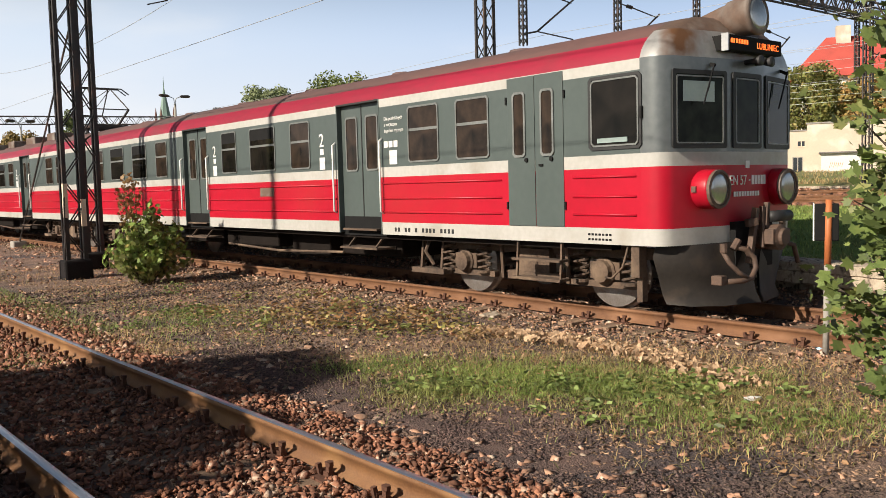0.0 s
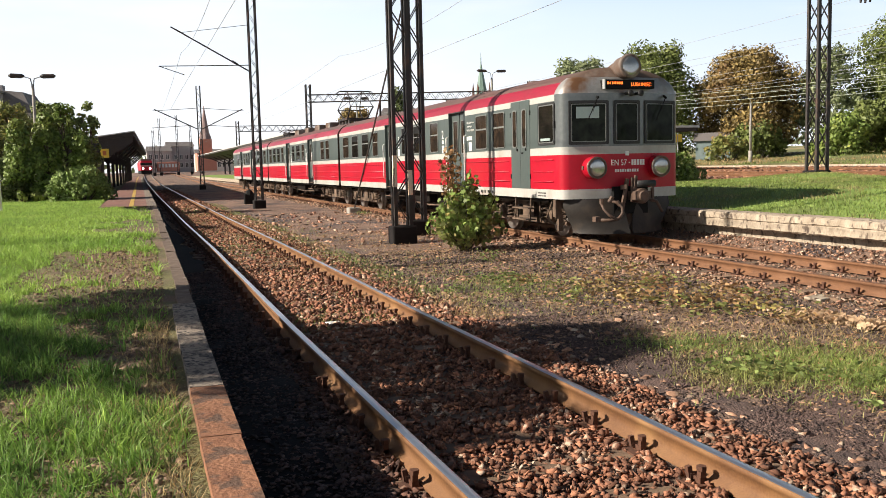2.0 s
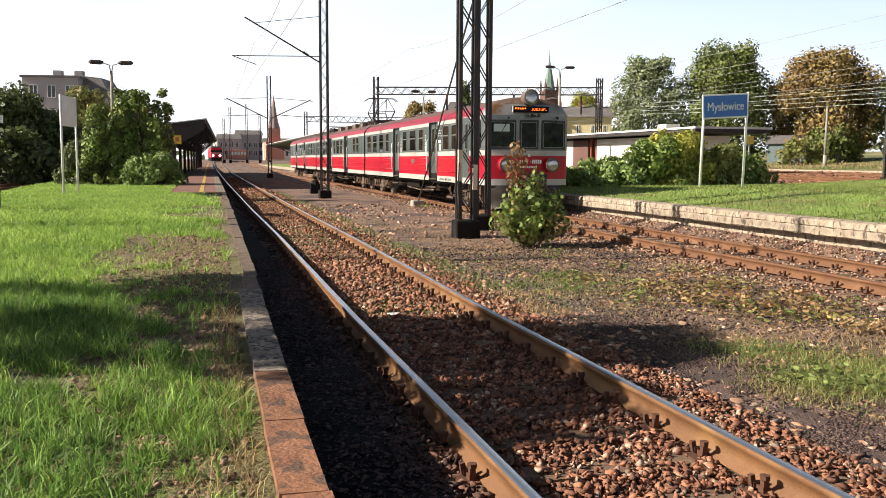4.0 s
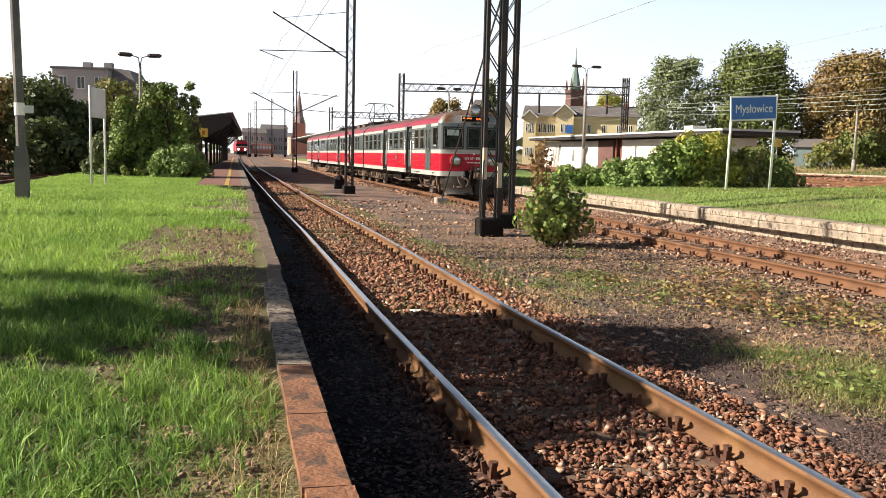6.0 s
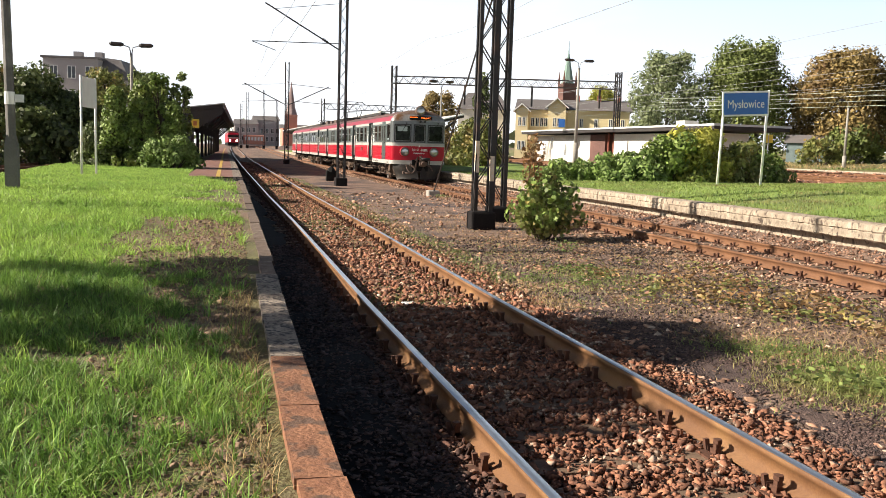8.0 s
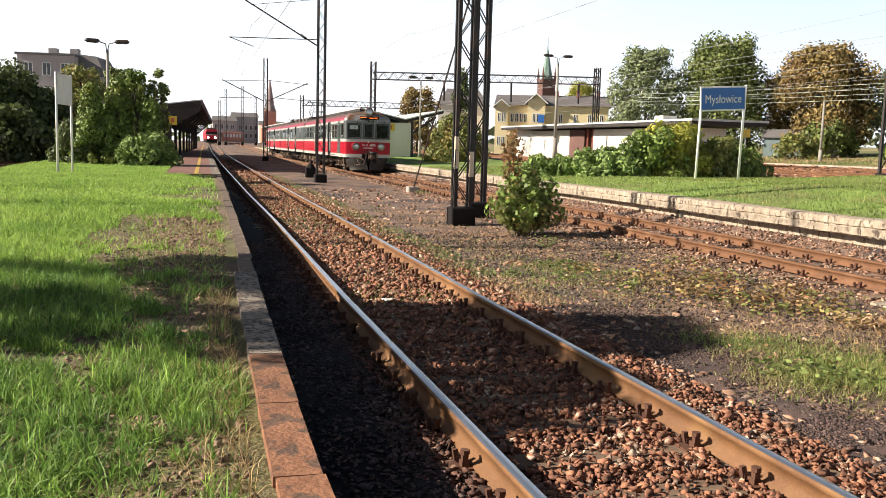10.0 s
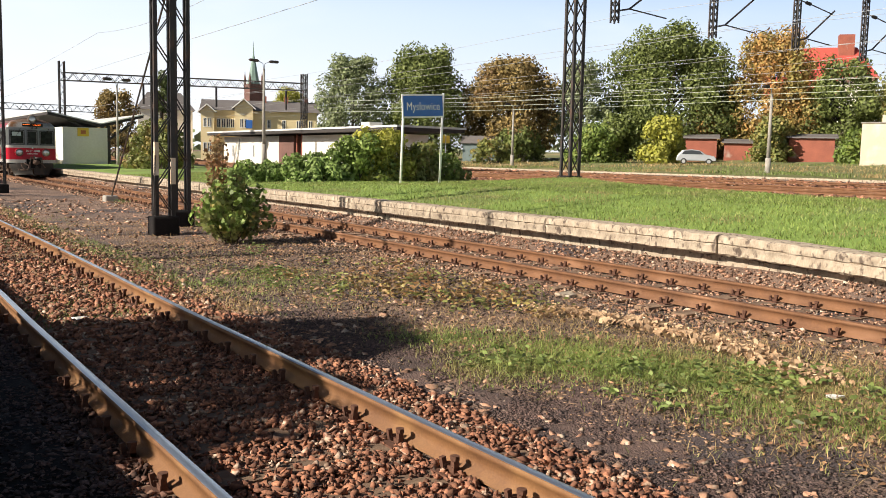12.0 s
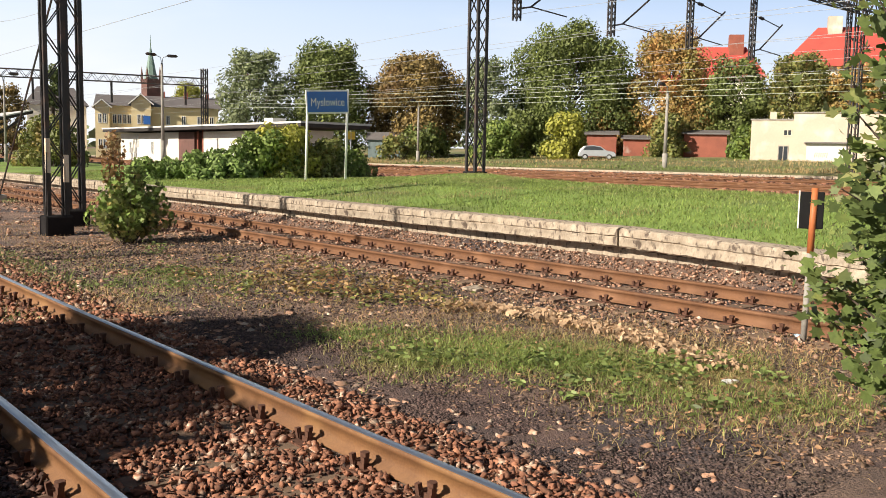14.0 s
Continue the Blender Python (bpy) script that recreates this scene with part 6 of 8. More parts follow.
def shrub(x, y, z, w, d, h, material, label, seed, leaf=0.2, clumps=22, per=0.9, rr=0.36, name="shrub"):
    rng = np.random.RandomState(seed)
    t = base(name, x, y, z, label, "shrub")
    C, Rr, f = [], [], Form()
    for i in range(clumps):
        u = rng.uniform(0.1, 1.0)
        a, q = rng.uniform(0, 2 * math.pi), rng.uniform(0.1, 1) ** 0.5
        k = 1 - 0.55 * u * u
        c = (math.cos(a) * q * w / 2 * k, math.sin(a) * q * d / 2 * k, u * h * 0.85)
        C.append(c)
        Rr.append(min(w, h) * rng.uniform(0.6, 1.1) * rr * 0.62)
        if i % 2 == 0:
            f.tube([(c[0] * 0.15, c[1] * 0.15, -0.1), (c[0] * 0.6, c[1] * 0.6, c[2] * 0.5), c], 0.03, 5, 0.008)
    f.link("branching_stem", M["bark"], t)
    crown("foliage", t, C, Rr, per, leaf, material, rng)
    return t


# the shrub at the mast foot
rng = np.random.RandomState(11)
b = base("shrub", 7.05, 17.6, -0.2, "leafy self-sown shrub with reddish top leaves beside the mast", "shrub")
f, C, Cr = Form(), [], []
for i in range(34):
    a, q = rng.uniform(0, 6.28), rng.uniform(0, 1) ** 0.6
    tip = Vector((math.cos(a) * q * 0.78, math.sin(a) * q * 0.7, (1.70 - 0.95 * q * q) * rng.uniform(0.45, 1.0)))
    f.tube([(tip.x * 0.1, tip.y * 0.1, -0.05), (tip.x * 0.55, tip.y * 0.55, tip.z * 0.5), tuple(tip)], 0.014, 5, 0.005)
    for u in (0.35, 0.6, 0.8, 1.0):
        C.append((tip.x * u + rng.normal(0, 0.06), tip.y * u + rng.normal(0, 0.06), tip.z * (0.1 + 0.9 * u)))
for a, b2, hh in ((-0.35, 0.0, 2.15), (-0.18, 0.1, 2.0), (-0.5, -0.1, 1.9)):
    f.tube([(a * 0.4, 0, 0.0), (a * 0.8, b2, hh * 0.6), (a, b2, hh)], 0.012, 5, 0.004)
    Cr += [(a * (0.75 + 0.25 * u), b2 * u, hh * u) for u in np.linspace(0.68, 1.0, 5)]
f.link("branching_stem", M["bark"], b)
crown("foliage", b, C[::2], [0.19] * len(C[::2]), 0.34, 0.11, M["leaf_bush"], rng, MAPLE)
crown("foliage", b, C[1::2], [0.19] * len(C[1::2]), 0.34, 0.11, M["leaf_ivy"], rng, MAPLE, label="green leaves")
crown("top_leaves", b, Cr, [0.13] * len(Cr), 0.28, 0.085, M["leaf_red"], rng, MAPLE, label="reddish top leaves")

# sapling that reaches into the picture from the near side
rng = np.random.RandomState(5)
b = base("maple_sapling", 6.66, 2.29, -0.2, "maple sapling with broad green leaves", "sapling")
f, P = Form(), []
for i in range(96):
    a, hh = rng.uniform(0, 6.28), rng.uniform(0.25, 3.5)
    r = rng.uniform(0.25, 0.85) * (1.1 if hh < 1.9 else 0.8)
    tip = (math.cos(a) * r, math.sin(a) * r, hh + rng.uniform(-0.1, 0.35))
    f.tube([(0, 0, hh * 0.5), (tip[0] * 0.5, tip[1] * 0.5, hh * 0.85), tip], 0.016, 5, 0.004)
    for u in np.linspace(0.35, 1.0, 9):
        for _ in range(6):
            P.append((tip[0] * u + rng.normal(0, 0.10), tip[1] * u + rng.normal(0, 0.10), hh * 0.5 + (tip[2] - hh * 0.5) * u + rng.normal(0, 0.08)))
f.tube([(0, 0, -0.1), (0.05, 0.02, 1.5), (0.0, 0.0, 3.6)], 0.03, 6, 0.01)
f.link("stem", M["bark"], b)
P = np.array(P)
up = np.repeat(np.array([[-0.45, -0.30, 0.9]]), len(P), 0)
V, F = scatter(MAPLE, P, 0.105 * rng.uniform(0.5, 1.35, len(P)), facing_out(up, rng, 0.9))
mesh_object("foliage", V, F, M["leaf_sap"], b)

# big overgrown thicket and lamp on the near platform
for x, y, h, sp, mt, lab, sd in ((-3.75, 39.6, 3.55, 1.15, "leaf_ivy", "ivy-covered stump standing in the thicket", 21), (-2.75, 40.0, 3.9, 1.25, "leaf_ivy", "dense creeper-hung bush in the thicket", 22), (-1.95, 40.4, 4.45, 0.85, "leaf_ivy", "slender young tree rising out of the thicket", 23),
                                 (-1.15, 40.5, 4.55, 0.72, "leaf_green", "slender young tree with an open crown", 25), (-1.4, 39.6, 3.0, 1.05, "leaf_ivy", "green bush sloping down to the platform", 26)):
    tree(x, y, 0.35, h, sp, M[mt], lab, sd, leaf=0.13, clumps=76, per=1.0, trunk=0.07, low=0.02, name="thicket_tree", shape="cone" if sp > 1 else "round")
# dark leaf colour stands in for the shade at the thicket's foot
shrub(-4.3, 40.2, 0.3, 2.0, 1.8, 2.1, M["leaf_dark"], "dark bush at the thicket's edge, shade put in its leaves", 27, leaf=0.13, clumps=34, per=0.9)
shrub(-1.5, 38.7, 0.3, 2.6, 1.8, 1.6, M["juniper"], "spreading dark juniper at the thicket's foot", 24, leaf=0.11, clumps=44, per=0.9, rr=0.36)
# tree on the near platform that shades the grass and rails
tree(-7.2, 7.25, 0.2, 5.75, 1.7, M["leaf_green"], "small leafy tree shading the platform", 31, leaf=0.20, clumps=64, per=0.6, trunk=0.12, low=0.10)
tree(-7.8, 9.6, 0.2, 7.1, 1.6, M["leaf_green"], "taller leafy tree shading the rails", 32, leaf=0.20, clumps=64, per=1.0, trunk=0.14, low=0.72)

# planting on the island platform
shrub(14.4, 33.5, 0.5, 3.2, 2.4, 1.0, M["juniper"], "low spreading juniper at the bed's end", 49, leaf=0.13, clumps=50, per=0.9, rr=0.40)
shrub(16.4, 32.6, 0.5, 4.4, 3.0, 1.35, M["juniper"], "low spreading juniper on the island platform", 41, leaf=0.15, clumps=70, per=0.9, rr=0.40)
shrub(18.4, 32.6, 0.5, 3.6, 2.6, 2.1, M["leaf_ivy"], "green shrub on the island platform", 42, leaf=0.16, clumps=36, per=0.9)
shrub(20.0, 33.2, 0.5, 3.2, 2.6, 2.45, M["leaf_yellow"], "yellowing shrub on the island platform", 43, leaf=0.16, clumps=34, per=0.9)
shrub(22.0, 33.4, 0.5, 3.0, 2.4, 2.0, M["leaf_bush"], "autumn shrub behind the station sign", 44, leaf=0.16, clumps=34, per=0.9)
shrub(24.0, 33.8, 0.5, 2.6, 2.2, 1.5, M["leaf_ivy"], "low green shrub behind the station sign", 48, leaf=0.15, clumps=30, per=0.9)
shrub(18.0, 57.5, 0.5, 4.0, 3.0, 3.3, M["leaf_bush"], "tall yellow-green shrub by the shelter", 45, leaf=0.2, clumps=36, per=0.9)
shrub(21.0, 66.0, 0.5, 4.0, 3.0, 2.6, M["leaf_ivy"], "green shrub on the island platform", 46, leaf=0.2, clumps=30, per=0.9)
tree(27.6, 88.0, 0.6, 9.8, 2.0, M["leaf_dark"], "dark conifer by the gantry", 47, leaf=0.3, clumps=46, per=0.8, shape="cone", low=0.08)

# trees across the yard
for x, y, h, sp, mt, lab, sd in (
        (54.6, 97.9, 13.4, 5.0, "leaf_blue", "grey-green airy deciduous tree", 51), (62.4, 93.1, 14.2, 5.8, "leaf_green", "broad dense chestnut tree", 52), (71.0, 86.8, 12.6, 7.2, "leaf_brown", "chestnut tree with browning leaves", 53),
        (77.8, 80.7, 12.4, 4.2, "leaf_blue", "grey-green tree behind the mast", 54), (85.8, 73.7, 15.8, 9.2, "leaf_green", "large full green tree", 55), (92.8, 63.6, 15.0, 6.0, "leaf_mixed", "tall tree turning autumn orange", 56),
        (95.6, 56.8, 11.6, 4.6, "leaf_green", "green tree beside the orange one", 57), (98.2, 49.9, 11.6, 4.6, "leaf_bush", "half-bare thin autumn tree", 58), (100.0, 44.0, 9.6, 4.4, "leaf_mixed", "reddish leafy autumn tree", 59),
        (103.0, 36.0, 12.0, 5.0, "leaf_green", "green tree beside the red-roofed house", 60), (33.0, 126.0, 9.8, 3.6, "leaf_brown", "pale autumn tree behind the gantry", 61), (64.0, 137.0, 12.0, 4.0, "leaf_yellow", "tree behind the station building", 62),
        (-15.5, 70.0, 6.6, 3.2, "leaf_brown", "autumn tree by the side track", 63), (-12.4, 70.0, 7.4, 3.4, "leaf_dark", "dark green tree by the side track", 64), (-19.5, 74.0, 7.5, 4.5, "leaf_yellow", "yellowing tree by the side track", 65),
        (-9.5, 92.0, 9.0, 3.0, "leaf_bush", "thin autumn tree near the house", 66), (-6.5, 100.0, 9.5, 3.4, "leaf_green", "green tree near the house", 67), (-26, 85, 9.0, 5.0, "leaf_green", "green tree behind the side track", 68), (-9.6, 71.0, 5.6, 2.4, "leaf_dark", "dark tree before the grey house", 69), (-7.6, 72.0, 5.2, 2.0, "leaf_bush", "thin autumn tree before the grey house", 70)):
    tree(x, y, float(land(x, y)), h * (1.04 if y < 100 and x > 0 else 1.0), sp * 1.06, M[mt], lab, sd, leaf=0.33 if h > 9 else 0.28, clumps=120, per=0.46, trunk=0.28, low=0.06)
for x, y, w, h, mt, lab, sd in (
        (72.5, 63.0, 5.0, 5.2, "leaf_yellow", "bright yellow-green bush across the yard", 71), (68.0, 68.5, 6.0, 5.0, "leaf_ivy", "green bush across the yard", 72), (80.5, 55.5, 4.5, 5.0, "leaf_bush", "autumn bush by the brick sheds", 73), (82.5, 47.0, 4.0, 4.0, "leaf_ivy", "green bush between shed and wall", 74),
        (60.0, 76.0, 6.0, 3.0, "leaf_bush", "low bushes along the far platform", 75), (53.0, 86.0, 5.0, 2.6, "leaf_yellow", "low bushes along the far platform", 76), (-10.8, 64.0, 5.0, 4.2, "leaf_dark", "dark bush by the side track", 77), (-17.0, 62.0, 6.0, 5.5, "leaf_dark", "dark bushes by the side track", 78),
        (-8.4, 75.0, 3.5, 3.5, "leaf_dark", "dark bush by the side track", 79)):
    shrub(x, y, float(land(x, y)), w, w * 0.8, h, M[mt], lab, sd, leaf=0.34, clumps=30, per=0.8)
for x, y, w, h, mt, lab, sd in ((88.0, 68.5, 8.0, 6.5, "leaf_mixed", "tall autumn bushes below the trees", 101), (94.5, 60.0, 8.0, 7.0, "leaf_bush", "tall autumn bushes below the trees", 102), (78.0, 74.0, 8.0, 6.0, "leaf_green", "green undergrowth below the trees", 103),
                                (99.0, 48.0, 7.0, 7.5, "leaf_bush", "leafy undergrowth beside the house", 104), (69.0, 82.0, 7.0, 4.5, "leaf_green", "green undergrowth by the sheds", 105), (84.0, 57.0, 5.0, 5.5, "leaf_mixed", "orange bush behind the brick sheds", 106)):
    shrub(x, y, float(land(x, y)), w, w * 0.7, h, M[mt], lab, sd, leaf=0.36, clumps=46, per=0.7)
# far woods that close the view, pale grey-green leaves standing for haze
rng = np.random.RandomState(91)
P = []
for a in np.linspace(-60, 200, 150):
    rr = rng.uniform(330, 420) if not 84 < a < 92 else 520
    hh = rng.uniform(6, 13)
    n = 26
    P.append(np.stack([math.cos(radians(a)) * rr + rng.normal(0, 5, n), math.sin(radians(a)) * rr + rng.normal(0, 5, n), 2.0 + rng.uniform(0, 1, n) ** 1.2 * hh], 1))
P = np.concatenate(P)
V, F = scatter(LEAF, P, rng.uniform(3.0, 6.0, len(P)), turned(len(P), rng))
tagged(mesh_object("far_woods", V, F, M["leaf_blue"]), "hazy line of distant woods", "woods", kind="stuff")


# ---- grass and weeds ----
def grass_patch(name, pts, h, w, material, label, lean=0.5):
    V, F = blades(pts, h, w, R, lean)
    return tagged(mesh_object(name, V, F, material), label, "grass", kind="stuff")


def on1(n, y0, y1, x0=-4.5, bare=0.56):
    y = y0 + (y1 - y0) * R.uniform(size=n)
    x = x0 + (edge1(y) - 0.25 - x0) * R.uniform(size=n)
    near = np.clip((edge1(y) - 0.34 - x) / 1.7, 0, 1)
    keep = fuzzy(x, y, 0.55, 6) * 0.65 + 0.35 * fuzzy(x, y, 0.16, 9) < 0.36 + 0.42 * near
    keep &= ~((y > 8.9) & (y < 14.5) & (x > edge1(y) - 2.0 + 0.5 * fuzzy(x, y, 0.8, 1)) & (fuzzy(x, y, 0.45, 2) > 0.30))
    keep &= ~((np.abs(y - 5.75 - 0.15 * np.sin(x * 3)) < 0.16) & (fuzzy(x, y, 0.3, 3) > 0.35))
    keep |= R.uniform(size=n) < 0.06
    keep &= ~((y > 30) & (x > edge1(y) - 1.85))
    x, y = x[keep], y[keep]
    return np.stack([x, y, height1(x, y) - 0.01], 1)


grass_patch("platform_grass", np.concatenate([on1(30000, 2.2, 8.6, -2.8), on1(26000, -5, 2.2, -5.0)]), 0.075, 0.007, M["grass_coarse"], "coarse dark green grass on the near platform", 0.7)
grass_patch("platform_grass", on1(60000, 8, 15, -3.9), 0.075, 0.008, M["grass"], "lush green grass on the near platform", 0.7)


def tufts(n, y0, y1, x0, per, h, w, name, material, label):
    """Clumps of long blades that lean outwards."""
    c = on1(n, y0, y1, x0)
    P = np.repeat(c, per, 0)
    off = R.normal(0, 0.022, (len(P), 2))
    P[:, :2] += off
    V, F = blades(P, h * np.repeat(R.uniform(0.5, 1.4, len(c)), per), w, R, 0.75)
    return tagged(mesh_object(name, V, F, material), label, "grass", kind="stuff")


tufts(4200, 2.2, 8.5, -2.7, 13, 0.12, 0.0075, "grass_tufts", M["grass_coarse"], "long green grass tufts on the near platform")
tufts(700, 2.2, 8.5, -2.7, 12, 0.13, 0.007, "grass_tufts", M["grass"], "scattered brighter grass tufts")
tufts(3000, 8.5, 17.0, -4.2, 11, 0.13, 0.011, "grass_tufts", M["grass"], "grass tufts farther along the platform")
grass_patch("platform_grass", on1(150000, 15, 44, -6.1), 0.10, 0.018, M["grass"], "green grass farther along the near platform", 0.5)
grass_patch("dry_grass", on1(2600, 2.2, 9.0, -2.6), 0.10, 0.005, M["grass_dry"], "dry straw among the platform grass", 0.9)
y = R.uniform(2.5, 7.5, 700)
x = edge1(y) - 0.27 - np.abs(R.normal(0, 0.13, 700))
grass_patch("dry_grass", np.stack([x, y, height1(x, y)], 1), 0.17, 0.004, M["grass_dry"], "tall dry grass along the kerb", 0.9)
# straw and clods on the bare patches
n = 9000
y = R.uniform(2.2, 15, n)
x = edge1(y) - 0.26 - np.abs(R.normal(0, 0.75, n))
grass_patch("dry_grass", np.stack([x, y, height1(x, y) - 0.004], 1), 0.06, 0.0045, M["grass_dry"], "flattened straw on the bare platform soil", 2.2)
n = 7000
y = R.uniform(2.2, 15, n)
x = edge1(y) - 0.26 - np.abs(R.normal(0, 0.8, n))
V, F = stones(np.stack([x, y, height1(x, y)], 1), 0.034, R, 0.5)
tagged(mesh_object("clods", V, F, M["clod"]), "small clods and crumbs of brown soil", "soil", kind="stuff")
# dry growth in the bed of the near track
n = 26000
y = 9.5 + 40 * R.power(0.8, n)
x = track1(y) + R.uniform(-0.65, 2.0, n)
keep = fuzzy(x, y, 0.9, 15) > 0.46
grass_patch("track_grass", np.stack([x, y, 0 * x - 0.2], 1)[keep], 0.09, 0.008, M["weed"], "thin green growth between the rails", 0.9)
grass_patch("track_straw", np.stack([x, y, 0 * x - 0.2], 1)[~keep], 0.09, 0.008, M["grass_dry"], "thin straw between the rails", 1.2)
y = R.uniform(-2, 46, 120000)
x = edge2(y) + 0.35 + (back2(y) - edge2(y) - 0.3) * R.uniform(size=len(y))
grass_patch("platform_grass", np.stack([x, y, height2(x, y)], 1), 0.075, 0.016, M["lawn"], "mown green grass of the island platform", 0.6)


def spots(n, cx, cy, sx, sy):
    return np.stack([R.normal(cx, sx, n), R.normal(cy, sy, n)], 1)


green = np.concatenate([spots(1300, 5.0, 6.0, 0.28, 0.30), spots(3200, 5.9, 5.9, 0.42, 0.5), spots(3600, 6.3, 5.0, 0.40, 0.42), spots(1500, 6.9, 4.2, 0.40, 0.3), spots(400, 5.4, 12.2, 0.6, 0.8), spots(420, 3.9, 17.0, 0.5, 1.6), spots(380, 4.5, 27.0, 0.8, 2.5), spots(350, 5.2, 15, 0.8, 1.2), spots(240, 2.0, 12.0, 0.25, 2.0), spots(240, 1.2, 12.5, 0.12, 2.0), spots(300, 2.2, 15.5, 0.35, 2.0), spots(260, 6.3, 3.3, 0.8, 0.3), spots(900, 5.9, 4.0, 0.35, 0.35), spots(700, 6.5, 3.1, 0.4, 0.3), spots(900, 5.35, 7.2, 0.35, 0.35), spots(500, 5.7, 12.3, 0.5, 0.6), spots(400, 5.0, 11.0, 0.5, 0.8)])
green = np.concatenate([green, green + R.normal(0, 0.05, green.shape)])
grass_patch("verge_grass", np.column_stack([green, land(green[:, 0], green[:, 1])]), 0.075, 0.0065, M["lawn"], "green grass tufts between the tracks", 0.9)
dry = np.concatenate([spots(2600, 6.6, 6.6, 0.8, 1.0), spots(1800, 7.8, 5.0, 0.7, 0.9), spots(900, 6.5, 9.5, 1.0, 1.2), spots(900, 7.6, 4.0, 0.7, 0.5), spots(3000, 6.9, 4.6, 0.7, 0.9), spots(1500, 6.2, 3.4, 0.7, 0.5), np.stack([R.uniform(5.0, 9, 7000), R.uniform(2.5, 24, 7000)], 1)])
grass_patch("verge_straw", np.column_stack([dry, land(dry[:, 0], dry[:, 1])]), 0.085, 0.006, M["grass_dry"], "dry straw and dead grass between the tracks", 1.3)


y = R.uniform(-10, 130, 26000)
x = 53 + R.power(0.6, 26000) * 26
P = np.stack([x, y, land(x, y) + 0.14 + 0.25 * fuzzy(x, y, 3.0, 5) - 0.05], 1)
half = fuzzy(x, y, 4.0, 7) > 0.5
grass_patch("bank_grass", P[half], 0.30, 0.05, M["grass_dry"], "tall dry grass on the railway bank", 0.5)
grass_patch("bank_grass", P[~half], 0.26, 0.05, M["weed"], "green growth on the railway bank", 0.6)


def weeds(name, centres, size, leaf, material, label, n=26):
    P, S, T = [], [], []
    for cx, cy, r in centres:
        k = int(n * r / 0.2)
        d = R.normal(0, r * 0.5, (k, 2))
        x, y = cx + d[:, 0], cy + d[:, 1]
        P.append(np.stack([x, y, land(x, y) + R.uniform(0.01, 0.10, k) * min(1.6, r / 0.2)], 1))
    P = np.concatenate(P)
    T = turned(len(P), R)
    T[:, 2, :2] *= 0.5
    V, F = scatter(LEAF, P, leaf * R.uniform(0.6, 1.3, len(P)), T)
    return tagged(mesh_object(name, V, F, material), label, "weeds", kind="stuff")


weeds("weeds", [(5.05, 5.85, 0.26), (4.85, 6.3, 0.18), (5.6, 5.7, 0.22), (6.2, 4.75, 0.36), (6.55, 4.45, 0.4), (5.75, 5.35, 0.3), (6.9, 4.15, 0.35), (6.35, 4.1, 0.22), (5.45, 4.55, 0.13), (5.5, 4.0, 0.13), (5.2, 4.85, 0.12), (5.9, 12.95, 0.25), (5.3, 11.6, 0.22), (6.0, 10.8, 0.2), (2.25, 5.78, 0.08), (2.88, 6.0, 0.1), (2.4, 10.2, 0.13), (6.9, 16.0, 0.3), (6.6, 15.4, 0.2), (8.9, 33, 0.4), (7.0, 9.6, 0.14), (5.9, 5.2, 0.25), (7.0, 3.6, 0.2)], 0.1, 0.065, M["weed"], "low green weeds on the cinder ground", 44)
weeds("weeds", [(7.2, 8.2, 0.5), (6.6, 8.6, 0.5), (7.8, 9.2, 0.5), (6.2, 11.2, 0.5), (6.9, 10.6, 0.5), (7.6, 10.9, 0.45), (5.6, 10.2, 0.4), (6.2, 9.4, 0.5), (7.9, 12.9, 0.4), (7.0, 13.4, 0.3)], 0.1, 0.07, M["leaf_bush"], "yellowing weeds on the cinder ground", 36)
weeds("weeds", [(6.6, 10.3, 0.42), (6.3, 10.8, 0.35), (6.95, 9.5, 0.45), (7.1, 8.8, 0.40), (6.7, 9.0, 0.36), (7.4, 9.7, 0.30), (6.1, 9.9, 0.30), (7.5, 11.3, 0.3), (6.9, 11.6, 0.32), (5.9, 12.2, 0.3), (8.0, 10.2, 0.22), (7.0, 7.6, 0.3)], 0.1, 0.085, M["weed_autumn"], "yellowing broad-leaved weeds in the sun", 34)
weeds("weeds", [(6.8, 10.0, 0.5), (7.2, 9.2, 0.45), (7.5, 8.7, 0.35), (6.4, 9.4, 0.4), (7.3, 10.8, 0.4), (6.6, 11.4, 0.4), (7.9, 12.2, 0.35), (7.8, 9.6, 0.3)], 0.1, 0.085, M["leaf_red"], "reddish withered weeds", 16)
weeds("weeds", [(5.75, 12.25, 0.3), (5.5, 12.9, 0.25), (5.15, 6.2, 0.30), (5.35, 6.0, 0.22), (5.6, 4.6, 0.2), (5.25, 4.3, 0.12), (5.85, 3.5, 0.25), (6.25, 3.3, 0.28), (6.5, 4.2, 0.3), (6.0, 4.4, 0.2), (8.1, 9.9, 0.12), (7.15, 9.05, 0.10), (4.6, 12.0, 0.2), (3.4, 14.8, 0.15), (2.35, 10.3, 0.14)], 0.1, 0.075, M["weed"], "broad fresh green weeds", 30)
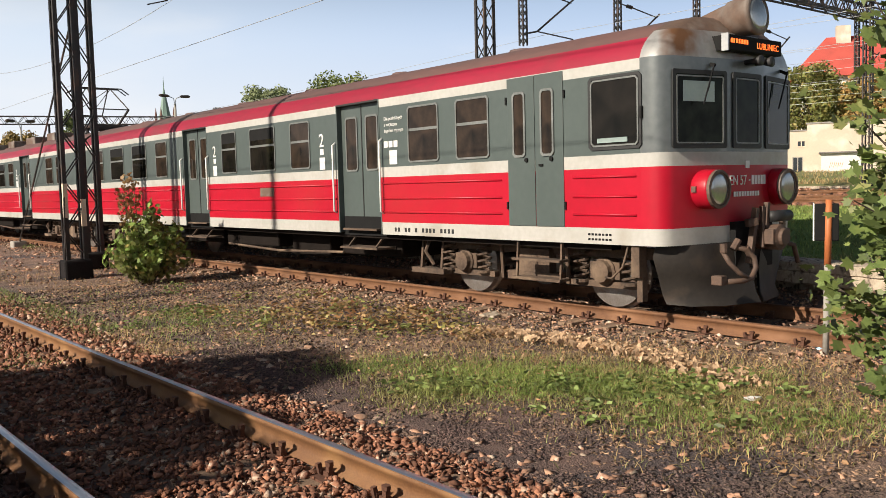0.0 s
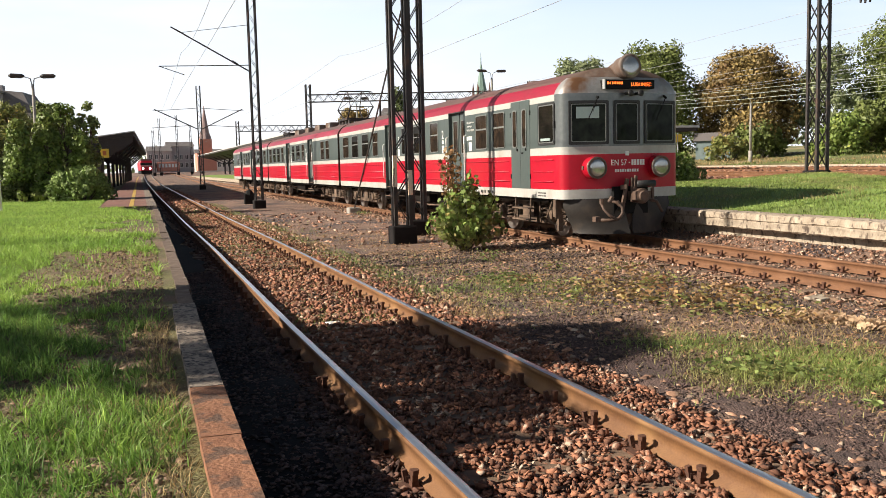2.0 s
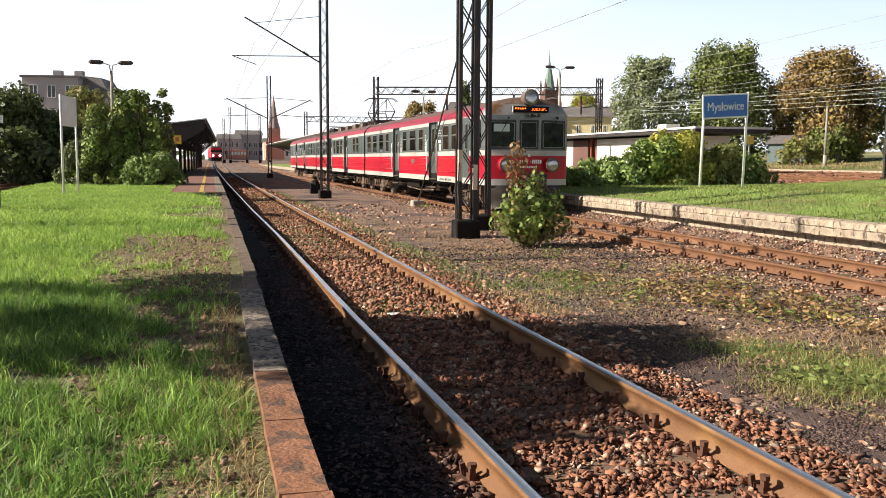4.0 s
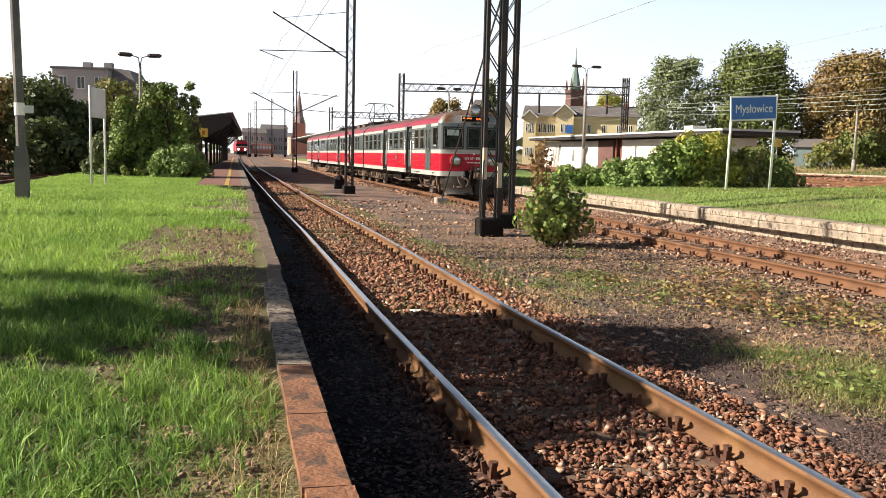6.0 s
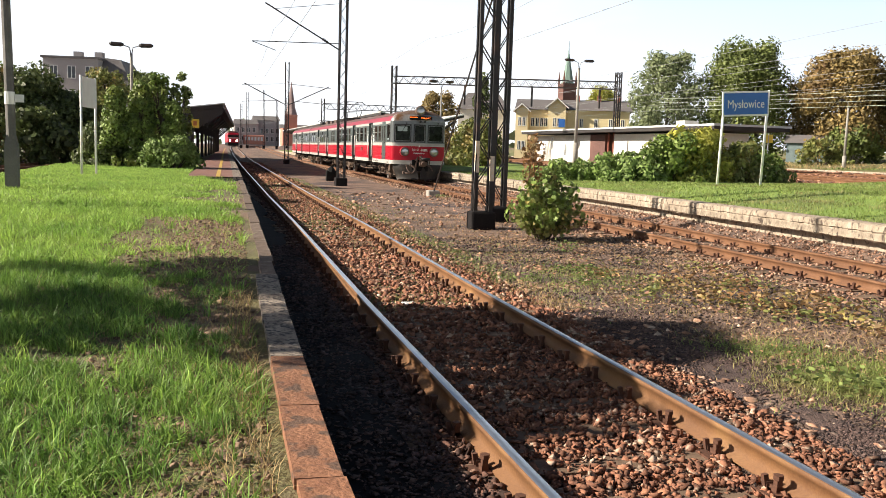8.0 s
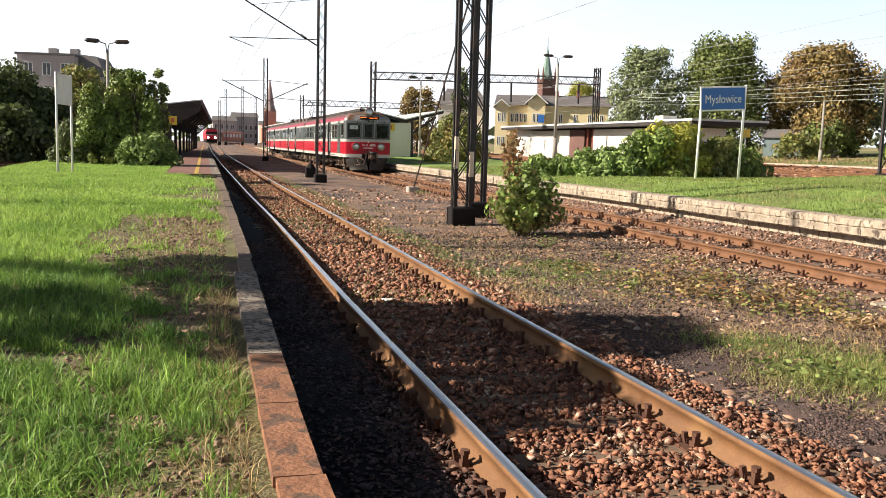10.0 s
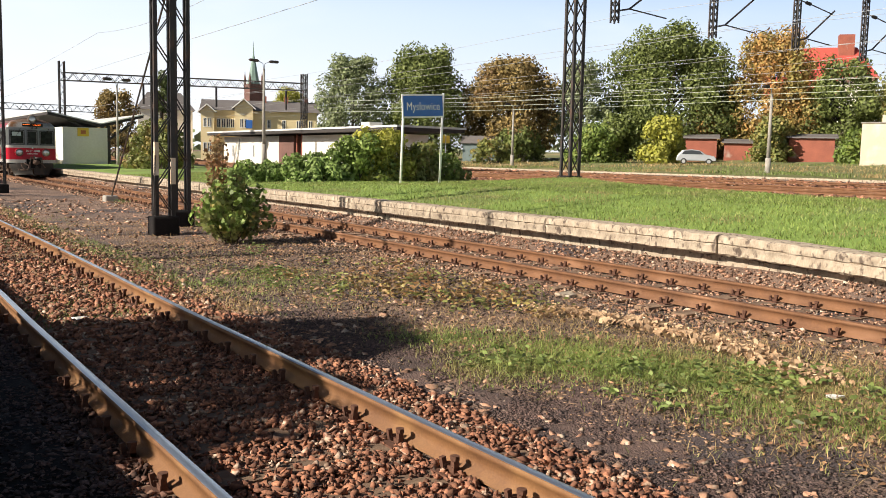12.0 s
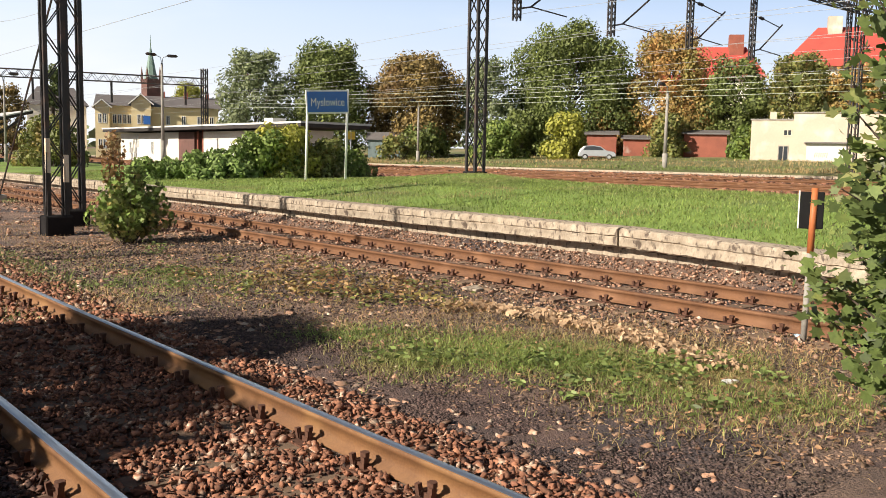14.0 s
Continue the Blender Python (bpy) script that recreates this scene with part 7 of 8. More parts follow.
# fallen leaves, gathered in a swathe
n = 6000
y = 2.5 + R.power(0.7, n) * 22
x = R.uniform(5.0, 9.0, n)
u = R.uniform(0, 1, 2600)
v = 4.0 + 4.1 * u
SW0 = len(x)
x = np.concatenate([x, np.interp(v, [4.0, 4.9, 5.9, 6.9, 8.1], [7.0, 7.35, 7.63, 7.62, 7.4]) + R.normal(0, 0.11, len(u))])
y = np.concatenate([y, v + R.normal(0, 0.08, len(u))])
T = turned(len(x), R)
T[:, 2, :2] *= 0.45
P = np.stack([x, y, land(x, y) + R.uniform(0.006, 0.05, len(x))], 1)
V, F = scatter(LEAF, P[SW0:] + np.array([0, 0, 0.02]), 0.062 * R.uniform(0.5, 1.7, len(P) - SW0), turned(len(P) - SW0, R))
tagged(mesh_object("leaf_litter", V, F, M["leaf_litter"]), "ridge of curled tan leaves on the dry ground", "leaves", kind="stuff")
V, F = scatter(LEAF, P[:SW0], 0.036 * R.uniform(0.5, 1.8, SW0), T[:SW0])
tagged(mesh_object("fallen_leaves", V, F, M["dead_leaf"]), "curled dry leaves on the ground", "leaves", kind="stuff")
tagged(Form().box(-0.22, -0.12, 0, 0.22, 0.12, 0.04).link("flat_stone", M["concrete"], None, "pale flat stone slab beside the rail", bevel=0.02, m=pose(8.55, 8.9, -0.21, 3, 2, 20)), category="stone")
f = Form().prism([(-0.075, -0.02), (0.0, -0.03), (0.08, 0.0), (0.0, 0.03), (-0.07, 0.018)], 0, 0.02)
tagged(f.link("pale_stone", M["white_paint"], None, "small pale stone on the dry grass", m=pose(6.64, 3.78, -0.18, 8, 0, -30)), category="stone")
tagged(Form().box(-0.10, -0.05, 0, 0.10, 0.05, 0.05).link("pale_stone", M["white_paint"], None, "white lump of stone between the rails", bevel=0.015, m=pose(2.30, 9.9, -0.19, 8, 5, 30)), category="stone")


# grass on the platform beside and behind the walker
tufts(2600, -5.0, 2.4, -5.2, 11, 0.12, 0.009, "grass_tufts", M["grass_coarse"], "long green grass tufts on the platform end")
c_far = on1(30000, 2.2, 15.0, -6.1)
grass_patch("platform_grass", c_far[c_far[:, 0] < -2.6], 0.09, 0.010, M["grass"], "green grass along the platform's back", 0.7)
# ---- buildings ----
def windows_on(parent, m, rows, w, h, mt="glass_dark", frame="white_paint"):
    """Windows at (x, z) of a wall whose face lies in the plane of m (x along, y up, z outwards)."""
    for x, z in rows:
        f = Form()
        f.box(x - w / 2 - 0.08, z - 0.08, 0.0, x + w / 2 + 0.08, z, 0.05)
        f.box(x - w / 2 - 0.08, z + h, 0.0, x + w / 2 + 0.08, z + h + 0.08, 0.05)
        for q in (x - w / 2 - 0.08, x - 0.03, x + w / 2):
            f.box(q, z, 0.0, q + 0.08, z + h, 0.05)
        wn_ = f.link("window", M[frame], parent, m=m)
        Form().box(x - w / 2, z, 0.003, x + w / 2, z + h, 0.02).link("pane", M[mt], wn_)


# pavilion beside the island platform
p = base("pavilion", 38.0, 84.0, 0.5, "low white station pavilion with a flat dark-edged roof", "building")
Form().box(0, -0.5, 0, 4.0, 14.6, 3.2).link("wall", M["plaster_white"], p, bevel=0.02)
Form().box(0.02, -4.0, 0, 4.0, -0.5, 3.2).link("brick_pier", M["brick_dark"], p, "brown brick wall beside the entrance")
Form().box(1.6, -6.0, 0, 4.0, -4.0, 3.2).link("entrance", M["brick"], p, "shaded recessed entrance")
Form().box(0, -22.0, 0, 4.0, -6.0, 3.2).link("wall", M["plaster_white"], p, bevel=0.02)
Form().box(-1.4, -25.5, 3.35, 5.2, 16.2, 3.62).link("roof", M["roof_dark"], p, "flat roof with a dark underside")
Form().box(-1.46, -25.6, 3.62, 5.3, 16.3, 3.78).link("fascia", M["roof_light"], p, "pale roof fascia")
Form().box(0.5, -18, 3.78, 1.8, -16.6, 4.25).link("roof_box", M["plaster_white"], p)
for y in (-5.5, -4.4):
    Form().tube([(0.2, y, 0), (0.2, y, 3.3)], 0.10, 8).link("column", M["brick"], p)
windows_on(p, pose(-0.002, 0, 0, 90, 0, -90), [(-11.7, 1.0), (-9.7, 1.7), (-5.8, 1.0)], 0.40, 1.25)

# yellow station building
p = base("station_building", 55.5, 128.5, 0.8, "two-storey yellow station building with gables", "building", turn=-24)
Form().box(-8.6, -3.5, 0, 8.4, 5, 7.5).link("wall", M["plaster_yellow"], p)
f = Form().add([(-9.0, -4.1, 7.5), (8.9, -4.1, 7.5), (8.9, 5.7, 7.5), (-9.0, 5.7, 7.5), (-9.0, 0.75, 9.3), (8.9, 0.75, 9.3)], [(0, 1, 5, 4), (2, 3, 4, 5), (0, 4, 3), (1, 2, 5), (0, 3, 2, 1)])
f.link("roof", M["slate"], p, "dark slate roof")
for x, hw, top in ((-7.8, 0.95, 7.3), (-2.5, 1.35, 7.9)):
    Form().box(x - hw, -4.6, 0, x + hw, -3.5, top).link("bay", M["plaster_yellow"], p)
    rise_ = hw * 0.85
    Form().add([(x - hw, -4.6, top), (x + hw, -4.6, top), (x, -4.6, top + rise_), (x - hw, -3.5, top), (x + hw, -3.5, top), (x, -3.5, top + rise_)], [(0, 1, 2), (5, 4, 3)]).link("gable", M["plaster_yellow"], p)
    for k in (-1, 1):
        a, b = (x, top + rise_ + 0.12), (x + k * (hw + 0.4), top - 0.24)
        f = Form().add([(a[0], -5.1, a[1]), (b[0], -5.1, b[1]), (b[0], 0.5, b[1]), (a[0], 0.5, a[1]), (a[0], -5.1, a[1] + 0.14), (b[0], -5.1, b[1] + 0.14), (b[0], 0.5, b[1] + 0.14), (a[0], 0.5, a[1] + 0.14)], [(0, 1, 2, 3), (7, 6, 5, 4), (0, 4, 5, 1), (1, 5, 6, 2), (3, 2, 6, 7)])
        f.link("gable_roof", M["slate"], p)
        Form().bar((a[0], -5.11, a[1] + 0.05), (b[0], -5.11, b[1] + 0.05), 0.1, 0.16).link("barge_board", M["white_paint"], p, "white barge board")
    windows_on(p, pose(x, -4.602, 0, 90, 0, 0), [(-0.32, 5.0), (0.32, 5.0), (-0.32, 1.4), (0.32, 1.4)], 0.36, 1.2)
windows_on(p, pose(0, -3.502, 0, 90, 0, 0), [(-6.2, 5.0), (-5.5, 5.0), (-4.8, 5.0), (-4.2, 5.0), (1.2, 5.0), (3.4, 5.0), (5.6, 5.0), (7.4, 5.0)], 0.42, 1.2)
Form().box(-2.2, -4.66, 4.9, -1.25, -4.605, 6.1).link("blue_notice", M["sign_blue"], p, "blue board on the gabled bay")
for x in (0.2, 3.5, 6.6):
    Form().box(x, 0, 8.4, x + 0.6, 0.8, 10.0).link("chimney", M["brick"], p)
# grey roof peeping out beside it
p = base("house", 43.5, 138.0, 0.8, "house with a dark mansard roof beside the station", "building", turn=-15)
Form().box(-4, -3, 0, 4, 3, 7.5).link("wall", M["plaster_white"], p)
Form().add([(-4.4, -3.4, 7.5), (4.4, -3.4, 7.5), (4.4, 3.4, 7.5), (-4.4, 3.4, 7.5), (-2.5, 0, 10.3), (2.5, 0, 10.3)], [(0, 1, 5, 4), (2, 3, 4, 5), (0, 4, 3), (1, 2, 5)]).link("roof", M["slate"], p)

# churches
p = base("church", 116.5, 276.4, 2.0, "brick church tower with a green copper spire", "church")
Form().box(-2.3, -2.3, 0, 2.3, 2.3, 23.0).link("tower", M["brick_dark"], p)
for sx in (-2.4, 2.4):
    for sy in (-2.4, 2.4):
        Form().lathe((sx * 0.88, sy * 0.88, 22), (0, 0, 1), [(0, 0.45), (2, 0.45), (5, 0.05)], 8).link("pinnacle", M["brick_dark"], p)
Form().lathe((0, 0, 22.5), (0, 0, 1), [(0, 2.4), (2.5, 1.8), (10.5, 0.22), (14.5, 0.05)], 8).link("spire", M["copper"], p, "green copper spire")
p = base("church", 23.6, 260.0, 1.5, "orange brick church tower with a hazy dark spire", "church")
Form().box(-1.7, -1.7, 0, 1.7, 1.7, 9.0).link("tower", M["brick_orange_hazy"], p)
Form().box(-2.6, -3.0, 0, 2.6, 6.0, 5.0).link("nave", M["brick_orange_hazy"], p)
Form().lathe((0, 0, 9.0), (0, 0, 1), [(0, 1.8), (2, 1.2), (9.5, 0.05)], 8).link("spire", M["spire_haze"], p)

# brick sheds, cream wall building and red-roofed house
for x, y, w, d, h, turn, lab in ((80.8, 64.6, 3.0, 3.4, 3.2, 38, "small red brick shed under a dark roof"), (83.4, 60.8, 3.0, 4.2, 2.6, 38, "low red brick shed with a dark roof"), (83.8, 52.9, 3.4, 4.4, 3.1, 32, "red brick shed with a slanting roof")):
    p = base("brick_shed", x, y, float(land(x, y)) + 0.05, lab, "shed", "brick sheds", turn)
    Form().box(0, -d / 2, -0.5, w, d / 2, h - 0.3).link("wall", M["brick"], p)
    Form().add([(-0.3, -d / 2 - 0.3, h - 0.45), (w + 0.3, -d / 2 - 0.3, h), (w + 0.3, d / 2 + 0.3, h), (-0.3, d / 2 + 0.3, h - 0.45), (-0.3, -d / 2 - 0.3, h - 0.3), (w + 0.3, -d / 2 - 0.3, h + 0.15), (w + 0.3, d / 2 + 0.3, h + 0.15), (-0.3, d / 2 + 0.3, h - 0.3)], [(0, 1, 2, 3), (4, 5, 6, 7), (0, 1, 5, 4), (1, 2, 6, 5), (2, 3, 7, 6), (3, 0, 4, 7)]).link("roof", M["slate"], p)
tilt = math.degrees(math.atan2(33.2 - 43.5, 81.6 - 76.6))
p = base("utility_building", 76.6, 43.5, 1.0, "cream rendered flat-roofed utility building with barred windows", "building", turn=tilt)
Form().box(0, 0, -0.3, 3.7, 6, 4.75).link("low_wing", M["plaster_cream"], p)
Form().box(3.7, -0.15, -0.3, 24.0, 7, 5.35).link("main_wing", M["plaster_cream"], p)
Form().box(-0.1, -0.1, 4.75, 3.7, 6.1, 4.85).link("coping", M["concrete_grey"], p)
Form().box(3.6, -0.25, 5.35, 24.1, 7.1, 5.47).link("coping", M["concrete_grey"], p)
windows_on(p, pose(0, -0.002, 0, 90, 0, 0), [(3.2, 3.35)], 0.6, 0.45, frame="plaster_cream")
windows_on(p, pose(0, -0.002, 0, 90, 0, 0), [(2.9, 1.0)], 0.75, 1.3, frame="concrete_grey")
Form().box(4.9, -0.20, 0.0, 8.3, -0.15, 2.6).link("loading_door", M["plaster_white"], p, "whitewashed loading door")
Form().box(4.7, -0.55, 2.6, 8.6, -0.15, 2.72).link("door_canopy", M["slate"], p)
f = Form()
for j in range(7):
    f.bar((5.6 + j * 0.17, -0.205, 1.3 + 0.1 * (j % 2)), (5.7 + j * 0.17, -0.205, 1.75), 0.04, 0.01)
f.link("paint_scrawl", M["orange_paint"], p)
Form().box(1.5, 2, 4.85, 2.1, 2.6, 5.6).link("chimney", M["plaster_cream"], p)

p = base("red_roofed_house", 136.0, 58.0, 3.0, "large pale house with a bright red tiled roof", "house", turn=-58)
Form().box(-12.5, -5, -1, 14, 7, 13.2).link("wall", M["plaster_white"], p)
Form().add([(-13.6, -6, 13), (15, -6, 13), (15, 8, 13), (-13.6, 8, 13), (-7.9, 1, 19.5), (15, 1, 19.5)], [(0, 1, 5, 4), (2, 3, 4, 5), (0, 4, 3), (1, 2, 5), (3, 2, 1, 0)]).link("roof", M["tile_red"], p, "bright red tiled roof")
Form().box(-6.6, -0.2, 18, -4.6, 1.2, 21.0).link("chimney", M["plaster_cream"], p, "pale chimney block")
Form().box(4, 1.5, 18, 5.2, 2.6, 20.8).link("chimney", M["brick"], p)
windows_on(p, pose(0, -5.002, 0, 90, 0, 0), [(x, z) for x in (-10.5, -7.5, -4.5, -1.5, 1.5, 4.5, 7.5, 10.5) for z in (2.0, 5.5, 9.0)], 1.1, 1.7)
p = base("red_roofed_house", 128.0, 80.0, 0.2, "house with red roof and brick chimney among the trees", "house", turn=-50)
Form().box(-4, -4, -1, 7, 5, 15.2).link("wall", M["plaster_white"], p)
Form().add([(-4.5, -5, 15), (7.5, -5, 15), (7.5, 6, 15), (-4.5, 6, 15), (-3.0, 0.5, 20.2), (5.0, 0.5, 20.2)], [(0, 1, 5, 4), (2, 3, 4, 5), (0, 4, 3), (1, 2, 5), (3, 2, 1, 0)]).link("roof", M["tile_red"], p, "bright red roof")
Form().box(2.2, -1, 17, 4.4, 0.5, 22.0).link("chimney", M["brick"], p, "broad brick chimney")
p = base("white_house", 106.0, 69.0, 2.6, "white house half hidden by trees", "house", turn=-48)
Form().box(-4, -3, -1, 4, 4, 8.5).link("wall", M["plaster_white"], p)
Form().add([(-4.4, -3.4, 8.4), (4.4, -3.4, 8.4), (4.4, 4.4, 8.4), (-4.4, 4.4, 8.4), (-4.4, 0.5, 11), (4.4, 0.5, 11)], [(0, 1, 5, 4), (2, 3, 4, 5), (0, 4, 3), (1, 2, 5)]).link("roof", M["tile_red"], p)
windows_on(p, pose(0, -3.002, 0, 90, 0, 0), [(-2, 1.5), (1.5, 1.5), (-2, 5), (1.5, 5)], 0.9, 1.4)
p = base("garden_shed", 67.5, 83.5, 1.4, "grey-green wooden sheds under the chestnut trees", "shed", turn=-45)
Form().box(-5, 0, -0.3, 0, 3, 2.3).link("wall", M["green_shed"], p)
Form().box(0.3, 0.5, -0.3, 3, 3, 2.0).link("wall", M["plaster_white"], p)
Form().add([(-5.3, -0.3, 2.3), (0.3, -0.3, 2.3), (0.3, 3.3, 2.3), (-5.3, 3.3, 2.3), (-5.3, 1.5, 3.3), (0.3, 1.5, 3.3)], [(0, 1, 5, 4), (2, 3, 4, 5), (0, 4, 3), (1, 2, 5)]).link("roof", M["slate"], p)

# house behind the side track
p = base("apartment_house", -14.5, 110.0, 1.2, "grey rendered apartment house with a mansard roof", "house", turn=-10)
Form().box(-3.8, 0, 0, 2.4, 8, 9.6).link("wall", M["plaster_grey_hazy"], p)
Form().box(2.4, 1.0, 0, 5.4, 8, 7.4).link("side_wall", M["plaster_grey_hazy"], p)
Form().add([(2.2, 0.8, 7.4), (5.7, 0.8, 7.4), (5.7, 8.2, 7.4), (2.2, 8.2, 7.4), (2.4, 2, 10.0), (4.4, 2, 9.8), (4.4, 7.5, 9.8), (2.4, 7.5, 10.0)], [(0, 1, 5, 4), (1, 2, 6, 5), (2, 3, 7, 6), (3, 0, 4, 7), (4, 5, 6, 7)]).link("roof", M["slate"], p)
Form().box(-4.0, -0.2, 9.6, 2.6, 8.2, 9.85).link("cornice", M["slate"], p)
for x in (-1.0, 1.4):
    Form().box(x, 2, 9.8, x + 0.9, 3, 10.6).link("chimney", M["plaster_grey_hazy"], p)
windows_on(p, pose(0, -0.002, 0, 90, 0, 0), [(x, z) for x in (-2.6, -0.6, 1.4) for z in (4.6, 7.4)], 0.8, 1.3)
# works buildings far along the line
for x, y, w, d, h, mt, lab in ((11.5, 275, 7, 10, 6.5, "plaster_grey_hazy", "long grey works building far along the line"), (18.0, 282, 8, 10, 8.0, "plaster_grey_hazy", "grey works building with a stepped roof"), (30.0, 300, 12, 12, 6.0, "plaster_white", "pale building far along the line")):
    p = base("works_building", x, y, 1.2, lab, "building", "works buildings")
    Form().box(-w / 2, 0, 0, w / 2, d, h).link("wall", M[mt], p)
    Form().add([(-w / 2 - 0.3, -0.3, h), (w / 2 + 0.3, -0.3, h), (w / 2 + 0.3, d, h), (-w / 2 - 0.3, d, h), (-w / 2, d / 2, h + 1.5), (w / 2, d / 2, h + 1.5)], [(0, 1, 5, 4), (2, 3, 4, 5), (0, 4, 3), (1, 2, 5)]).link("roof", M["slate"], p)
    windows_on(p, pose(0, -0.002, 0, 90, 0, 0), [(q, z) for q in np.arange(-w / 2 + 1, w / 2 - 0.5, 1.6) for z in (1.5, 4.0)], 0.8, 1.4)


# ---- canopies ----
c = base("platform_canopy", 0, 56.0, 0.42, "dark wooden platform canopy with a slanting roof", "canopy", "canopies")
f = Form().add([(-3.6, 0, 2.75), (0.95, 0, 3.42), (3.5, 66, 3.42), (-1.4, 66, 2.75), (-3.6, 0, 2.95), (0.95, 0, 3.62), (3.5, 66, 3.62), (-1.4, 66, 2.95)], [(0, 3, 2, 1), (4, 5, 6, 7), (0, 1, 5, 4), (1, 2, 6, 5), (2, 3, 7, 6), (3, 0, 4, 7)])
f.link("roof", M["roof_dark"], c)
f = Form().add([(-3.7, -0.06, 2.97), (1.03, -0.06, 3.64), (3.58, 66, 3.64), (-1.5, 66, 2.97), (-3.7, -0.06, 3.03), (1.03, -0.06, 3.70), (3.58, 66, 3.70), (-1.5, 66, 3.03)], [(0, 3, 2, 1), (4, 5, 6, 7), (0, 1, 5, 4), (1, 2, 6, 5), (2, 3, 7, 6), (3, 0, 4, 7)])
f.link("roof_sheet", M["roof_light"], c, "pale roof sheeting")
for i in range(10):
    f = Form()
    x = -0.9 + i * 0.26
    f.bar((x, 1.5 + 7 * i, -0.1), (x, 1.5 + 7 * i, 3.0), 0.2)
    f.bar((x, 1.5 + 7 * i, 1.9), (x + 1.5, 1.5 + 7 * i, 3.3), 0.14)
    f.bar((x, 1.5 + 7 * i, 1.9), (x - 1.4, 1.5 + 7 * i, 2.85), 0.14)
    f.link("post", M["roof_dark"], c)
Form().add([(x, y, z) for y in (0.1, 0.2) for x, z in ((-3.6, 2.1), (-0.6, 2.1), (0.9, 3.0), (0.95, 3.41), (-3.6, 2.74))], [(4, 3, 2, 1, 0), (5, 6, 7, 8, 9)] + [(i, (i + 1) % 5, 5 + (i + 1) % 5, 5 + i) for i in range(5)]).link("end_board", M["roof_dark"], c, "dark timber end boarding")
Form().box(-2.9, 2.0, 0, -1.6, 40, 2.7).link("back_wall", M["roof_dark"], c, "dark timber waiting room wall")

c = base("platform_canopy", 15.4, 78.3, 0.5, "butterfly-roofed platform canopy with a pale shelter wall", "canopy", "canopies")
L = 126
pr = [(-0.3, 4.36), (3.9, 3.48), (7.5, 4.42)]
f = Form()
for (xa, za), (xb, zb) in zip(pr[:-1], pr[1:]):
    o = 1.6
    f.add([(xa, 0, za - 0.22), (xb, 0, zb - 0.22), (xb + o, L, zb - 0.22), (xa + o, L, za - 0.22), (xa, 0, za), (xb, 0, zb), (xb + o, L, zb), (xa + o, L, za)], [(0, 3, 2, 1), (4, 5, 6, 7), (0, 1, 5, 4), (1, 2, 6, 5), (2, 3, 7, 6), (3, 0, 4, 7)])
f.link("roof", M["roof_dark"], c)
f = Form()
for (xa, za), (xb, zb) in zip(pr[:-1], pr[1:]):
    o = 1.6
    f.add([(xa - 0.04, -0.05, za + 0.003), (xb, -0.05, zb + 0.003), (xb + o, L, zb + 0.003), (xa + o - 0.04, L, za + 0.003), (xa - 0.04, -0.05, za + 0.10), (xb, -0.05, zb + 0.10), (xb + o, L, zb + 0.10), (xa + o - 0.04, L, za + 0.10)], [(0, 3, 2, 1), (4, 5, 6, 7), (0, 1, 5, 4), (1, 2, 6, 5), (2, 3, 7, 6), (3, 0, 4, 7)])
f.link("roof_sheet", M["roof_light"], c, "pale roof sheeting")
Form().box(0.9, 0.3, 0, 4.5, 14, 3.2).link("shelter", M["plaster_white"], c, "white shelter wall")
for i in range(13):
    f = Form()
    x, y = 3.9 + 0.11 * i, 0.6 + 9.5 * i
    f.bar((x + 0.75, y, 0), (x + 0.75, y, 3.4), 0.28)
    f.bar((x + 0.75, y, 2.2), (x - 2.6, y, 3.85), 0.16)
    f.bar((x + 0.75, y, 2.2), (x + 3.0, y, 3.9), 0.16)
    f.link("post", M["steel_black"], c)
s = base("yellow_sign", 17.9, 78.4, 0.5, "yellow warning sign on the shelter wall", "sign")
Form().box(-0.45, 0, 2.45, 0.45, 0.06, 3.15, pose(0, 0.05, 0)).link("panel", M["sign_yellow"], s)
Form().box(-0.2, -0.012, 2.62, 0.2, -0.002, 2.95, pose(0, 0.05, 0)).link("mark", M["orange_paint"], s)


